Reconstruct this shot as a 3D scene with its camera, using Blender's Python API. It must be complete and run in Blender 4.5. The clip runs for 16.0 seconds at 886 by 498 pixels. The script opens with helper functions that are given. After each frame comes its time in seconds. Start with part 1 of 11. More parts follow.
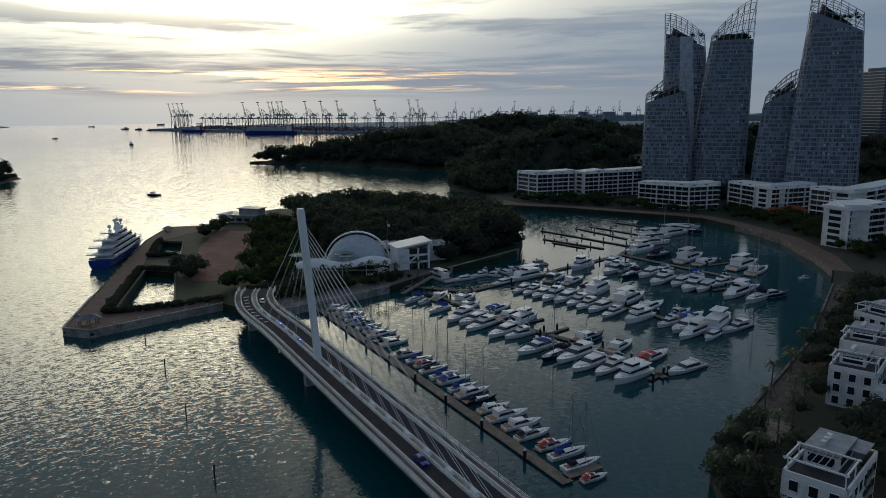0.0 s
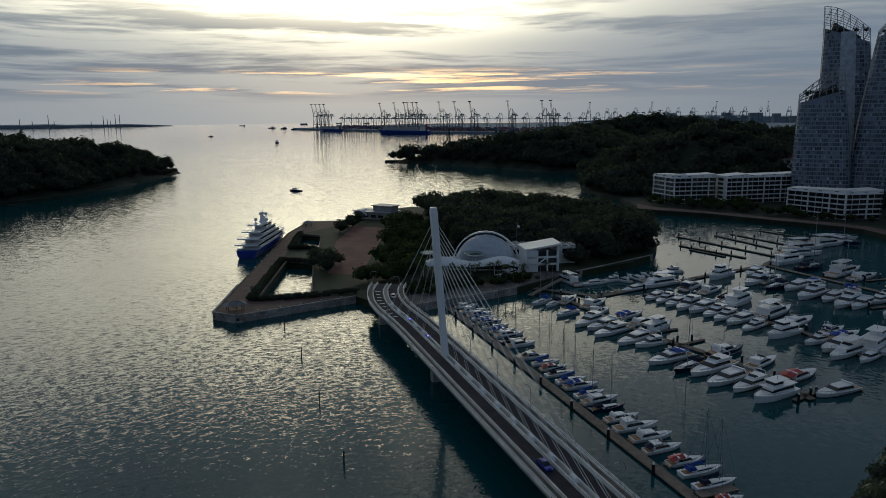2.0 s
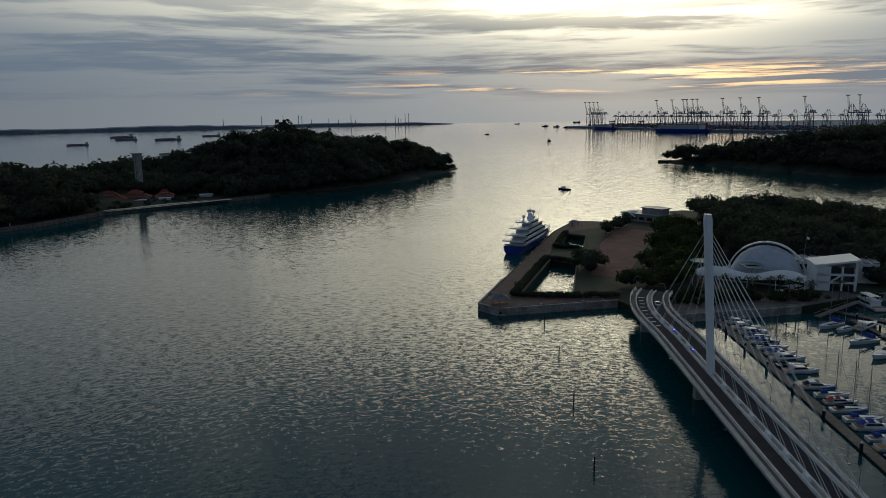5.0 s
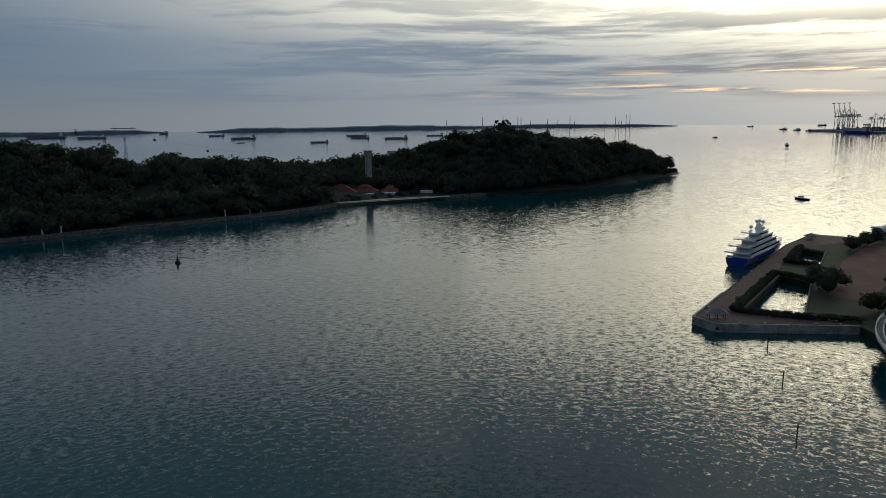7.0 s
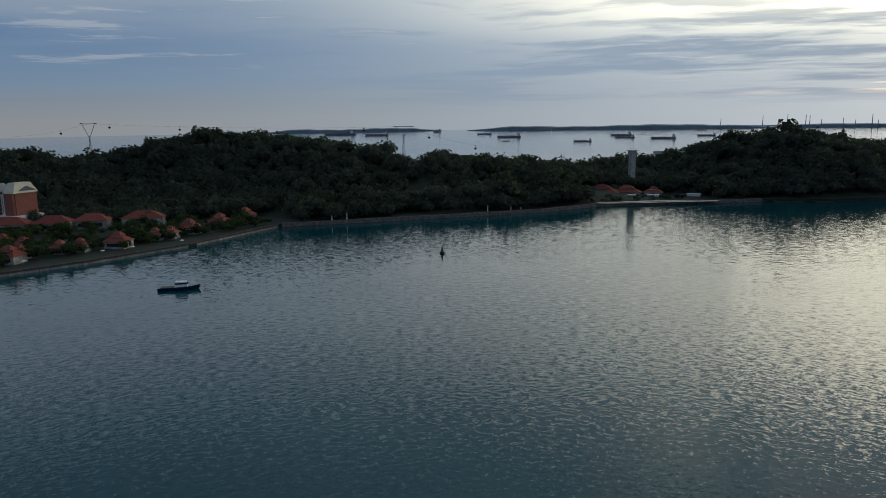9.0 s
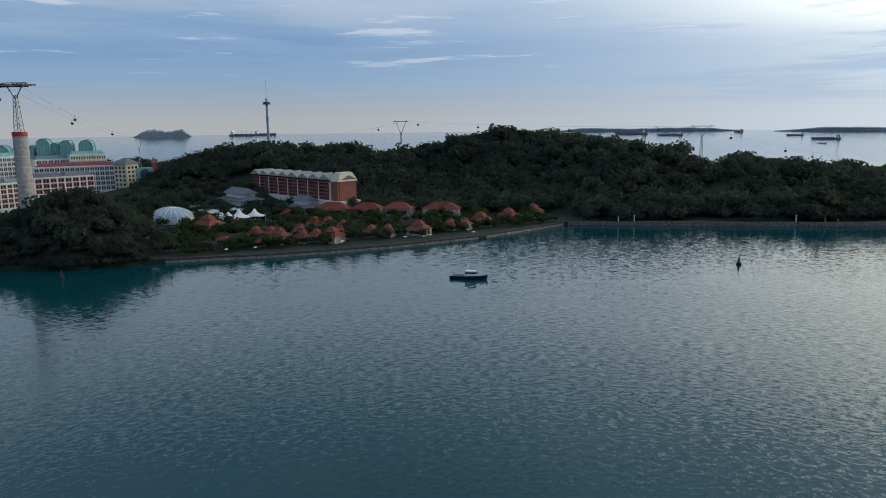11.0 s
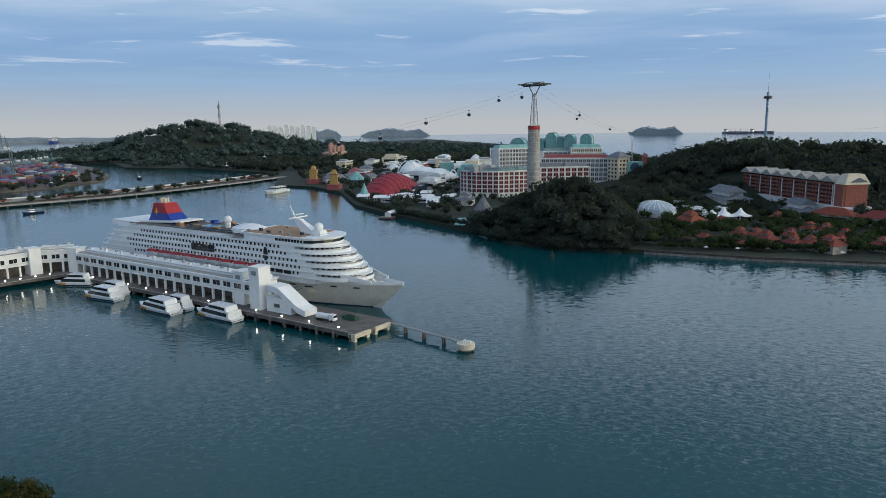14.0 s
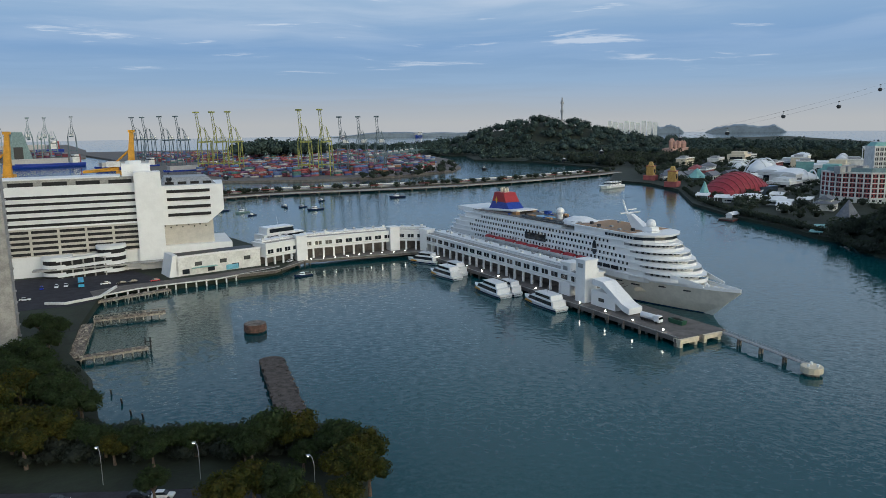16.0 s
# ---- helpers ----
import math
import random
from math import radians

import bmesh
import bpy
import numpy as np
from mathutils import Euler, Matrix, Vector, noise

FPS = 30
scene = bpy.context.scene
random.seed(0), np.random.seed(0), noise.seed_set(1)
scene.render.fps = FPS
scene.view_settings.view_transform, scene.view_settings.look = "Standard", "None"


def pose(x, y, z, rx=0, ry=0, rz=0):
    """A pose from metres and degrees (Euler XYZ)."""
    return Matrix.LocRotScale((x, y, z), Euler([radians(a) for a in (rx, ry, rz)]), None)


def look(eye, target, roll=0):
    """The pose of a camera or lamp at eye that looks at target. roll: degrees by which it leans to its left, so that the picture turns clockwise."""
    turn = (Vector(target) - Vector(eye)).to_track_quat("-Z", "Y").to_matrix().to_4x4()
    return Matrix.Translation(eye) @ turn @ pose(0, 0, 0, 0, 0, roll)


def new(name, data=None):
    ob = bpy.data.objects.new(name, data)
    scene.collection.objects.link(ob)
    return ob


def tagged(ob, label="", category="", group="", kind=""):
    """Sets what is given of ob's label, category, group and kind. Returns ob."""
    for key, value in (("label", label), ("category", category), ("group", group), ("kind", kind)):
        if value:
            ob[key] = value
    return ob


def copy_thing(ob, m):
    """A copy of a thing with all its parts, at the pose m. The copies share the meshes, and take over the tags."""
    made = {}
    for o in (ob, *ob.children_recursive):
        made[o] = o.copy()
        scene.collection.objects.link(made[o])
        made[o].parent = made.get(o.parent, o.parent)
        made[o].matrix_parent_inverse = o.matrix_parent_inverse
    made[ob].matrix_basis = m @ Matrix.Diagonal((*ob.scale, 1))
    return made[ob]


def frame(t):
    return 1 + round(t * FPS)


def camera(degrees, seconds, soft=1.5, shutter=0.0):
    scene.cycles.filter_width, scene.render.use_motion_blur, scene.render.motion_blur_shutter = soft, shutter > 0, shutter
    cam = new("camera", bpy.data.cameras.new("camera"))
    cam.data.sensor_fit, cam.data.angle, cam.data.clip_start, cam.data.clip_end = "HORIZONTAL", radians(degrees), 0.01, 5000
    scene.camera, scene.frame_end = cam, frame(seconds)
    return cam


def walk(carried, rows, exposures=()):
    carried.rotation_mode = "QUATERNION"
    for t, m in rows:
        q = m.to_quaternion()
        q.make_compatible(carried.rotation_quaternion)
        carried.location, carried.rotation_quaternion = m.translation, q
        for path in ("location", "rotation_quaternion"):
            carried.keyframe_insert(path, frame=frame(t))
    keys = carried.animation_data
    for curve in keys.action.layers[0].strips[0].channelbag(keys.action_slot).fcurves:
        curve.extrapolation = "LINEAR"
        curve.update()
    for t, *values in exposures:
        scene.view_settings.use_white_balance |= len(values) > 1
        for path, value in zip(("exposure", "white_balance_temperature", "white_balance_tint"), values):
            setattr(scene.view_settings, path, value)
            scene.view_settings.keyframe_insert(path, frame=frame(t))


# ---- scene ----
cam = camera(64.01, 16.0, soft=0.85)
# seconds, x, y, z, pitch, roll, yaw
PATH = [
    (0, -0.00, 0.00, 79.84, -11.204, -0.536, -0.000),
    (0.5, -0.18, 0.04, 79.85, -11.164, -0.509, 2.407),
    (1, -0.44, 0.09, 79.82, -11.128, -0.499, 5.016),
    (1.5, -0.66, 0.07, 79.79, -11.094, -0.438, 7.720),
    (2, -0.82, 0.03, 79.89, -11.074, -0.466, 10.451),
    (2.5, -0.99, 0.04, 80.17, -11.072, -0.542, 13.327),
    (3, -1.18, 0.01, 80.51, -11.061, -0.699, 16.857),
    (3.5, -1.31, -0.04, 80.73, -11.047, -0.788, 20.400),
    (4, -1.15, -0.11, 80.83, -11.035, -0.778, 24.028),
    (4.2, -1.06, -0.16, 80.89, -11.027, -0.831, 25.532),
    (6.3, -0.12, 0.17, 80.91, -10.795, -0.761, 43.085),
    (6.5, -0.17, 0.28, 80.89, -10.746, -0.734, 44.768),
    (7, -0.44, 0.60, 80.79, -10.648, -0.731, 49.226),
    (7.5, -0.96, 0.83, 80.70, -10.558, -0.785, 54.232),
    (8, -1.26, 1.07, 80.78, -10.526, -0.748, 59.530),
    (8.5, -1.61, 1.10, 80.83, -10.496, -0.797, 64.763),
    (8.7, -1.78, 1.07, 80.85, -10.483, -0.812, 66.839),
    (10.8, -4.65, -0.79, 80.87, -10.328, -0.626, 90.497),
    (11, -5.00, -0.92, 80.88, -10.297, -0.597, 92.791),
    (11.5, -5.93, -1.19, 80.92, -10.289, -0.630, 98.638),
    (12, -6.82, -1.47, 80.81, -10.277, -0.613, 104.592),
    (12.5, -7.66, -1.93, 80.46, -10.250, -0.649, 110.805),
    (13, -8.65, -2.46, 79.85, -10.208, -0.652, 117.684),
    (13.5, -9.61, -2.97, 79.11, -10.137, -0.650, 124.434),
    (14, -10.44, -3.51, 78.47, -10.073, -0.636, 130.612),
    (14.5, -11.17, -4.20, 78.03, -10.038, -0.699, 137.169),
    (15, -11.79, -4.78, 77.67, -10.025, -0.725, 143.849),
    (15.5, -12.36, -5.30, 77.38, -10.029, -0.772, 150.542),
    (16, -13.02, -5.89, 77.20, -10.072, -0.776, 157.253),
]
EXPOSURES = [(0.0, -0.86, 6100, 10), (1.5, -1.07, 6100, 10), (3.0, -1.35, 6100, 10), (4.0, -1.43, 6100, 10), (6.5, -1.10, 6150, 10), (8.5, -0.60, 6200, 10), (11.0, 0.30, 6250, 10), (13.0, 0.55, 6250, 10), (16.0, 0.42, 6250, 10)]
walk(cam, [(t, pose(x, y, z, 90 + p, 0, w) @ pose(0, 0, 0, 0, 0, r)) for t, x, y, z, p, r, w in PATH], EXPOSURES)

# ---- world, sun ----
SUN_AZ, SUN_EL = radians(17), radians(9)
SUN_DIR = Vector((-math.sin(SUN_AZ) * math.cos(SUN_EL), math.cos(SUN_AZ) * math.cos(SUN_EL), math.sin(SUN_EL)))


class Nodes:
    """A short hand for node trees."""

    def __init__(self, tree):
        self.t = tree

    def add(self, kind, **values):
        n = self.t.nodes.new(kind)
        for k, v in values.items():
            setattr(n, k, v)
        return n

    def put(self, sock, value):
        if isinstance(value, bpy.types.NodeSocket):
            self.t.links.new(value, sock)
        elif value is not None:
            sock.default_value = value

    def math(self, op, a, b=None, c=None, clamp=False):
        n = self.add("ShaderNodeMath", operation=op, use_clamp=clamp)
        for i, v in enumerate((a, b, c)):
            self.put(n.inputs[i], v)
        return n.outputs[0]

    def vec(self, op, a, b=None):
        n = self.add("ShaderNodeVectorMath", operation=op)
        self.put(n.inputs[0], a), self.put(n.inputs[1], b)
        return n.outputs["Value"] if op in ("DOT_PRODUCT", "LENGTH") else n.outputs[0]

    def mix(self, f, a, b, blend="MIX"):
        n = self.add("ShaderNodeMix", data_type="RGBA", blend_type=blend)
        self.put(n.inputs[0], f), self.put(n.inputs[6], a), self.put(n.inputs[7], b)
        return n.outputs[2]

    def noise(self, vector, scale, detail=4, rough=0.55):
        n = self.add("ShaderNodeTexNoise")
        self.put(n.inputs["Vector"], vector)
        n.inputs["Scale"].default_value, n.inputs["Detail"].default_value, n.inputs["Roughness"].default_value = scale, detail, rough
        return n.outputs[0]

    def ramp(self, f, stops):
        n = self.add("ShaderNodeValToRGB")
        els = n.color_ramp.elements
        while len(els) < len(stops):
            els.new(0.5)
        for e, (p, c) in zip(els, stops):
            e.position, e.color = p, (*c, 1) if len(c) == 3 else c
        self.put(n.inputs[0], f)
        return n.outputs[0]

    def step(self, f, lo, hi):
        n = self.add("ShaderNodeMapRange", interpolation_type="SMOOTHSTEP")
        self.put(n.inputs[0], f)
        n.inputs[1].default_value, n.inputs[2].default_value = lo, hi
        return n.outputs[0]


world = bpy.data.worlds.new("evening_sky")
scene.world = world
world.use_nodes = True
W = Nodes(world.node_tree)
back = world.node_tree.nodes["Background"]
sky = W.add("ShaderNodeTexSky", sky_type="NISHITA", sun_disc=False, sun_elevation=SUN_EL, sun_rotation=-SUN_AZ, air_density=1.2, dust_density=2.0)
way = W.vec("NORMALIZE", W.add("ShaderNodeTexCoord").outputs["Generated"])
sep = W.add("ShaderNodeSeparateXYZ")
W.put(sep.inputs[0], way)
up = W.math("MAXIMUM", sep.outputs[2], 0.0)
# evening dome, blue away from the sun
dome = W.ramp(up, [(0.0, (0.40, 0.41, 0.405)), (0.025, (0.325, 0.37, 0.41)), (0.055, (0.23, 0.34, 0.47)), (0.10, (0.165, 0.29, 0.47)), (0.16, (0.26, 0.38, 0.52)), (0.25, (0.32, 0.46, 0.62)), (0.45, (0.18, 0.28, 0.41)), (0.75, (0.11, 0.185, 0.29))])
sunward = W.math("MAXIMUM", W.vec("DOT_PRODUCT", way, tuple(SUN_DIR)), 0.0)
# the sun stands behind cloud; the opening above it is what glows
OPENING = Vector((-math.sin(SUN_AZ) * math.cos(radians(13)), math.cos(SUN_AZ) * math.cos(radians(13)), math.sin(radians(13))))
toward = W.math("MAXIMUM", W.vec("DOT_PRODUCT", way, tuple(OPENING)), 0.0)
# the thin cloud spreads the light further round to the south
SPREAD = Vector((-math.sin(radians(25)) * math.cos(radians(13)), math.cos(radians(25)) * math.cos(radians(13)), math.sin(radians(13))))
spread = W.math("MAXIMUM", W.vec("DOT_PRODUCT", way, tuple(SPREAD)), 0.0)
wide = W.math("POWER", spread, 6.5)
near = W.math("POWER", toward, 45.0)
# long layered clouds: streaks that thicken with height
lift = W.math("DIVIDE", up, W.math("ADD", up, 0.25))
layer = W.add("ShaderNodeCombineXYZ")
W.put(layer.inputs[0], sep.outputs[0])
W.put(layer.inputs[1], sep.outputs[1])
W.put(layer.inputs[2], W.math("MULTIPLY", lift, 8.0))
warp = W.math("MULTIPLY_ADD", W.noise(W.vec("MULTIPLY", layer.outputs[0], (3.0, 3.0, 0.8)), 1.0, 3), 0.5, -0.25)
bend = W.add("ShaderNodeCombineXYZ")
W.put(bend.inputs[2], warp)
bent = W.vec("ADD", layer.outputs[0], bend.outputs[0])
n1 = W.noise(W.vec("MULTIPLY", bent, (2.1, 2.1, 1.7)), 1.0, 7, 0.56)
n2 = W.noise(W.vec("ADD", W.vec("MULTIPLY", bent, (5.5, 5.5, 5.2)), (7.3, 2.1, 0.4)), 1.0, 7, 0.60)
cloud = W.step(W.math("MULTIPLY_ADD", n2, 0.45, W.math("MULTIPLY", n1, 0.75)), 0.53, 0.68)
cloud = W.math("MULTIPLY", cloud, W.step(up, 0.004, 0.035))
grey = W.mix(wide, (0.33, 0.46, 0.61, 1), (0.31, 0.42, 0.54, 1))
open_sky = W.mix(W.math("POWER", sunward, 1.5), dome, (0.55, 0.66, 0.76, 1))
base = W.mix(W.math("MULTIPLY", cloud, W.math("MULTIPLY_ADD", wide, 0.70, 0.13)), open_sky, grey)
# pale sheets high up, and bright thin rims
sheet = W.math("MULTIPLY", W.step(n1, 0.36, 0.68), W.math("MULTIPLY", W.step(up, 0.07, 0.16), 0.5))
base = W.mix(sheet, base, (0.52, 0.57, 0.63, 1))
rim = W.math("MULTIPLY", W.step(n2, 0.585, 0.68), W.math("MULTIPLY", W.step(up, 0.05, 0.085), W.math("SUBTRACT", 1.0, W.step(up, 0.14, 0.3))))
base = W.mix(W.math("MULTIPLY", rim, 0.36), base, (0.80, 0.80, 0.78, 1))
base = W.vec("MULTIPLY", base, (0.86, 0.86, 0.88))
upper = W.math("MULTIPLY", W.step(up, 0.085, 0.15), W.math("SUBTRACT", 1.0, W.step(up, 0.24, 0.42)))
broad = W.math("POWER", spread, 4.5)
gap = W.math("SUBTRACT", 1.0, W.math("MULTIPLY", cloud, W.math("MULTIPLY_ADD", upper, -0.40, 0.9)))
low = W.math("MULTIPLY_ADD", W.step(up, 0.03, 0.14), 0.77, 0.28)
glow = W.math("MULTIPLY", W.math("MULTIPLY", gap, W.math("MULTIPLY_ADD", upper, 1.5, low)), W.math("MULTIPLY_ADD", near, 2.6, W.math("MULTIPLY_ADD", broad, 0.34, W.math("MULTIPLY", wide, 0.72))))
lit_node = W.add("ShaderNodeVectorMath", operation="SCALE")
lit_node.inputs[0].default_value = (1.0, 0.875, 0.56)
W.put(lit_node.inputs["Scale"], glow)
lit = lit_node.outputs[0]
total = W.mix(1.0, base, lit, "ADD")
# a pale veil of cloud above the harbour mouth
veil = W.math("MULTIPLY", W.math("MULTIPLY", W.step(up, 0.14, 0.22), W.math("SUBTRACT", 1.0, W.step(up, 0.28, 0.42))), W.math("POWER", W.math("MULTIPLY_ADD", W.vec("DOT_PRODUCT", way, (-0.87, 0.5, 0.0)), 0.5, 0.5), 3.0))
haze = W.add("ShaderNodeVectorMath", operation="SCALE")
haze.inputs[0].default_value = (0.27, 0.26, 0.235)
W.put(haze.inputs["Scale"], veil)
total = W.mix(1.0, total, haze.outputs[0], "ADD")
# thin orange streaks close to the horizon under the sun
band = W.math("MULTIPLY", W.step(up, 0.020, 0.030), W.math("SUBTRACT", 1.0, W.step(up, 0.046, 0.060)))
streak = W.step(W.noise(W.vec("MULTIPLY", way, (4.0, 4.0, 95.0)), 1.0, 6, 0.62), 0.50, 0.60)
ember = W.add("ShaderNodeVectorMath", operation="SCALE")
ember.inputs[0].default_value = (4.2, 2.3, 0.62)
W.put(ember.inputs["Scale"], W.math("MULTIPLY", W.math("MULTIPLY", band, streak), W.math("POWER", sunward, 20.0)))
total = W.mix(1.0, total, ember.outputs[0], "ADD")
total = W.mix(1.0, total, W.mix(0.004, (0, 0, 0, 1), sky.outputs[0]), "ADD")
W.put(back.inputs[0], total)
back.inputs[1].default_value = 1.0

sun = new("sun", bpy.data.lights.new("sun", "SUN"))
sun.data.energy, sun.data.angle, sun.data.color = 0.2, radians(60), (1.0, 0.86, 0.66)
sun.matrix_world = look(SUN_DIR * 500, (0, 0, 0))

# ---- materials ----
def mat(name, c, rough=0.6, metal=0.0, var=0.25, scale=0.6, bump=0.0, each=0.0, island=0.0, c2=None, fine=6.0, spec=0.4, thin=0.0):
    """A painted or natural surface: two scales of noise between two tones, with relief and, if asked, a tone for each object or island."""
    m = bpy.data.materials.new(name)
    m.use_nodes = True
    N = Nodes(m.node_tree)
    b = m.node_tree.nodes["Principled BSDF"]
    pos = N.add("ShaderNodeNewGeometry").outputs["Position"]
    big, small = N.noise(pos, scale, 5), N.noise(pos, scale * fine, 4)
    tone = N.math("ADD", N.math("MULTIPLY", big, 0.6), N.math("MULTIPLY", small, 0.4))
    tone = N.step(tone, 0.35, 0.65)
    lo = tuple(x * (1 - var) for x in c) if c2 is None else c2
    hi = tuple(min(x * (1 + var * 0.6), 0.95) for x in c)
    col = N.mix(tone, (*lo, 1), (*hi, 1))
    if each or island:
        r = N.add("ShaderNodeObjectInfo").outputs["Random"] if each else N.add("ShaderNodeNewGeometry").outputs["Random Per Island"]
        hsv = N.add("ShaderNodeHueSaturation")
        k = each or island
        N.put(hsv.inputs["Value"], N.math("MULTIPLY_ADD", r, 2 * k, 1 - k))
        N.put(hsv.inputs["Hue"], N.math("MULTIPLY_ADD", r, 0.10 * k, 0.5 - 0.05 * k))
        N.put(hsv.inputs["Color"], col)
        col = hsv.outputs[0]
    N.put(b.inputs["Base Color"], col)
    N.put(b.inputs["Roughness"], N.math("MULTIPLY_ADD", small, 0.2, rough - 0.1))
    b.inputs["Metallic"].default_value, b.inputs["Specular IOR Level"].default_value = metal, spec
    if bump:
        bn = N.add("ShaderNodeBump")
        bn.inputs["Strength"].default_value, bn.inputs["Distance"].default_value = 0.6, bump
        N.put(bn.inputs["Height"], small)
        N.put(b.inputs["Normal"], bn.outputs[0])
    if thin:
        # light shines through
        t = N.add("ShaderNodeBsdfTranslucent")
        N.put(t.inputs["Color"], N.mix(1.0, col, (1.5, 1.6, 0.9, 1), "MULTIPLY"))
        both = N.add("ShaderNodeMixShader")
        both.inputs[0].default_value = thin
        N.put(both.inputs[1], b.outputs[0]), N.put(both.inputs[2], t.outputs[0])
        N.put(m.node_tree.nodes["Material Output"].inputs["Surface"], both.outputs[0])
    return m


def water_mat():
    m = bpy.data.materials.new("sea_water")
    m.use_nodes = True
    N = Nodes(m.node_tree)
    b = m.node_tree.nodes["Principled BSDF"]
    pos = N.add("ShaderNodeNewGeometry").outputs["Position"]
    b.inputs["IOR"].default_value = 1.36
    patch = N.noise(pos, 0.006, 3)
    N.put(b.inputs["Base Color"], N.mix(N.step(patch, 0.3, 0.7), (0.002, 0.048, 0.057, 1), (0.003, 0.063, 0.071, 1)))
    N.put(b.inputs["Roughness"], N.math("MULTIPLY_ADD", patch, 0.05, 0.02))
    def slope(vector, scale, detail, k):
        n = N.add("ShaderNodeTexNoise")
        N.put(n.inputs["Vector"], vector)
        n.inputs["Scale"].default_value, n.inputs["Detail"].default_value, n.inputs["Roughness"].default_value = scale, detail, 0.6
        return N.vec("MULTIPLY", N.vec("SUBTRACT", n.outputs["Color"], (0.5, 0.5, 0.5)), (k * 0.8, k, 0.0))

    # short-crested ripples that run in towards the curving shore, and finer chop on them
    plan = N.vec("MULTIPLY", pos, (1.0, 1.0, 0.0))
    axes = N.add("ShaderNodeSeparateXYZ")
    N.put(axes.inputs[0], plan)
    ring = N.math("ADD", N.vec("LENGTH", plan), N.math("MULTIPLY", N.noise(pos, 0.045, 2), 9.0))
    bearing = N.math("ARCTAN2", axes.outputs[1], N.math("MULTIPLY", axes.outputs[0], -1.0))
    inward = N.vec("NORMALIZE", plan)

    def crests(scale, long, detail, k):
        c = N.add("ShaderNodeCombineXYZ")
        N.put(c.inputs[0], N.math("MULTIPLY", bearing, long))
        N.put(c.inputs[1], ring)
        v = N.add("ShaderNodeVectorMath", operation="SCALE")
        N.put(v.inputs[0], inward)
        N.put(v.inputs["Scale"], N.math("MULTIPLY_ADD", N.noise(c.outputs[0], scale, detail, 0.5), k, -0.5 * k))
        return v.outputs[0]

    tilt = N.vec("ADD", crests(0.72, 100.0, 2, 0.25), N.vec("ADD", crests(1.8, 120.0, 2, 0.20), slope(pos, 2.2, 2, 0.18)))
    tilt = N.vec("ADD", tilt, slope(pos, 0.5, 1, 0.06))
    # wind patches outside, sheltered water in the marina
    gust = N.math("MULTIPLY_ADD", N.step(N.noise(pos, 0.011, 3), 0.32, 0.62), 0.3, 0.75)
    away = N.vec("LENGTH", N.vec("MULTIPLY", N.vec("SUBTRACT", pos, (85.0, 290.0, 0.0)), (1.0, 0.75, 0.0)))
    gust = N.math("MULTIPLY", gust, N.math("MULTIPLY_ADD", N.step(away, 95.0, 160.0), 0.6, 0.4))
    reach = N.add("ShaderNodeSeparateXYZ")
    N.put(reach.inputs[0], pos)
    gust = N.math("MULTIPLY", gust, N.math("MULTIPLY_ADD", N.step(reach.outputs[1], -160.0, 60.0), 0.15, 0.85))
    # the swell flattens towards the open roads
    gust = N.math("MULTIPLY", gust, N.math("MULTIPLY_ADD", N.step(N.vec("LENGTH", plan), 1000.0, 2800.0), -0.65, 1.0))
    k = N.add("ShaderNodeVectorMath", operation="SCALE")
    N.put(k.inputs[0], tilt), N.put(k.inputs["Scale"], gust)
    N.put(b.inputs["Normal"], N.vec("NORMALIZE", N.vec("ADD", k.outputs[0], (0.0, 0.0, 1.0))))
    return m


def glass_mat(name, c, rough=0.08):
    m = mat(name, c, rough, 0.0, 0.3, 0.3, spec=0.5, each=0.25)
    return m


def glow_mat(name, c, power):
    m = bpy.data.materials.new(name)
    m.use_nodes = True
    b = m.node_tree.nodes["Principled BSDF"]
    b.inputs["Base Color"].default_value = (*c, 1)
    b.inputs["Emission Color"].default_value = (*c, 1)
    b.inputs["Emission Strength"].default_value = power
    return m


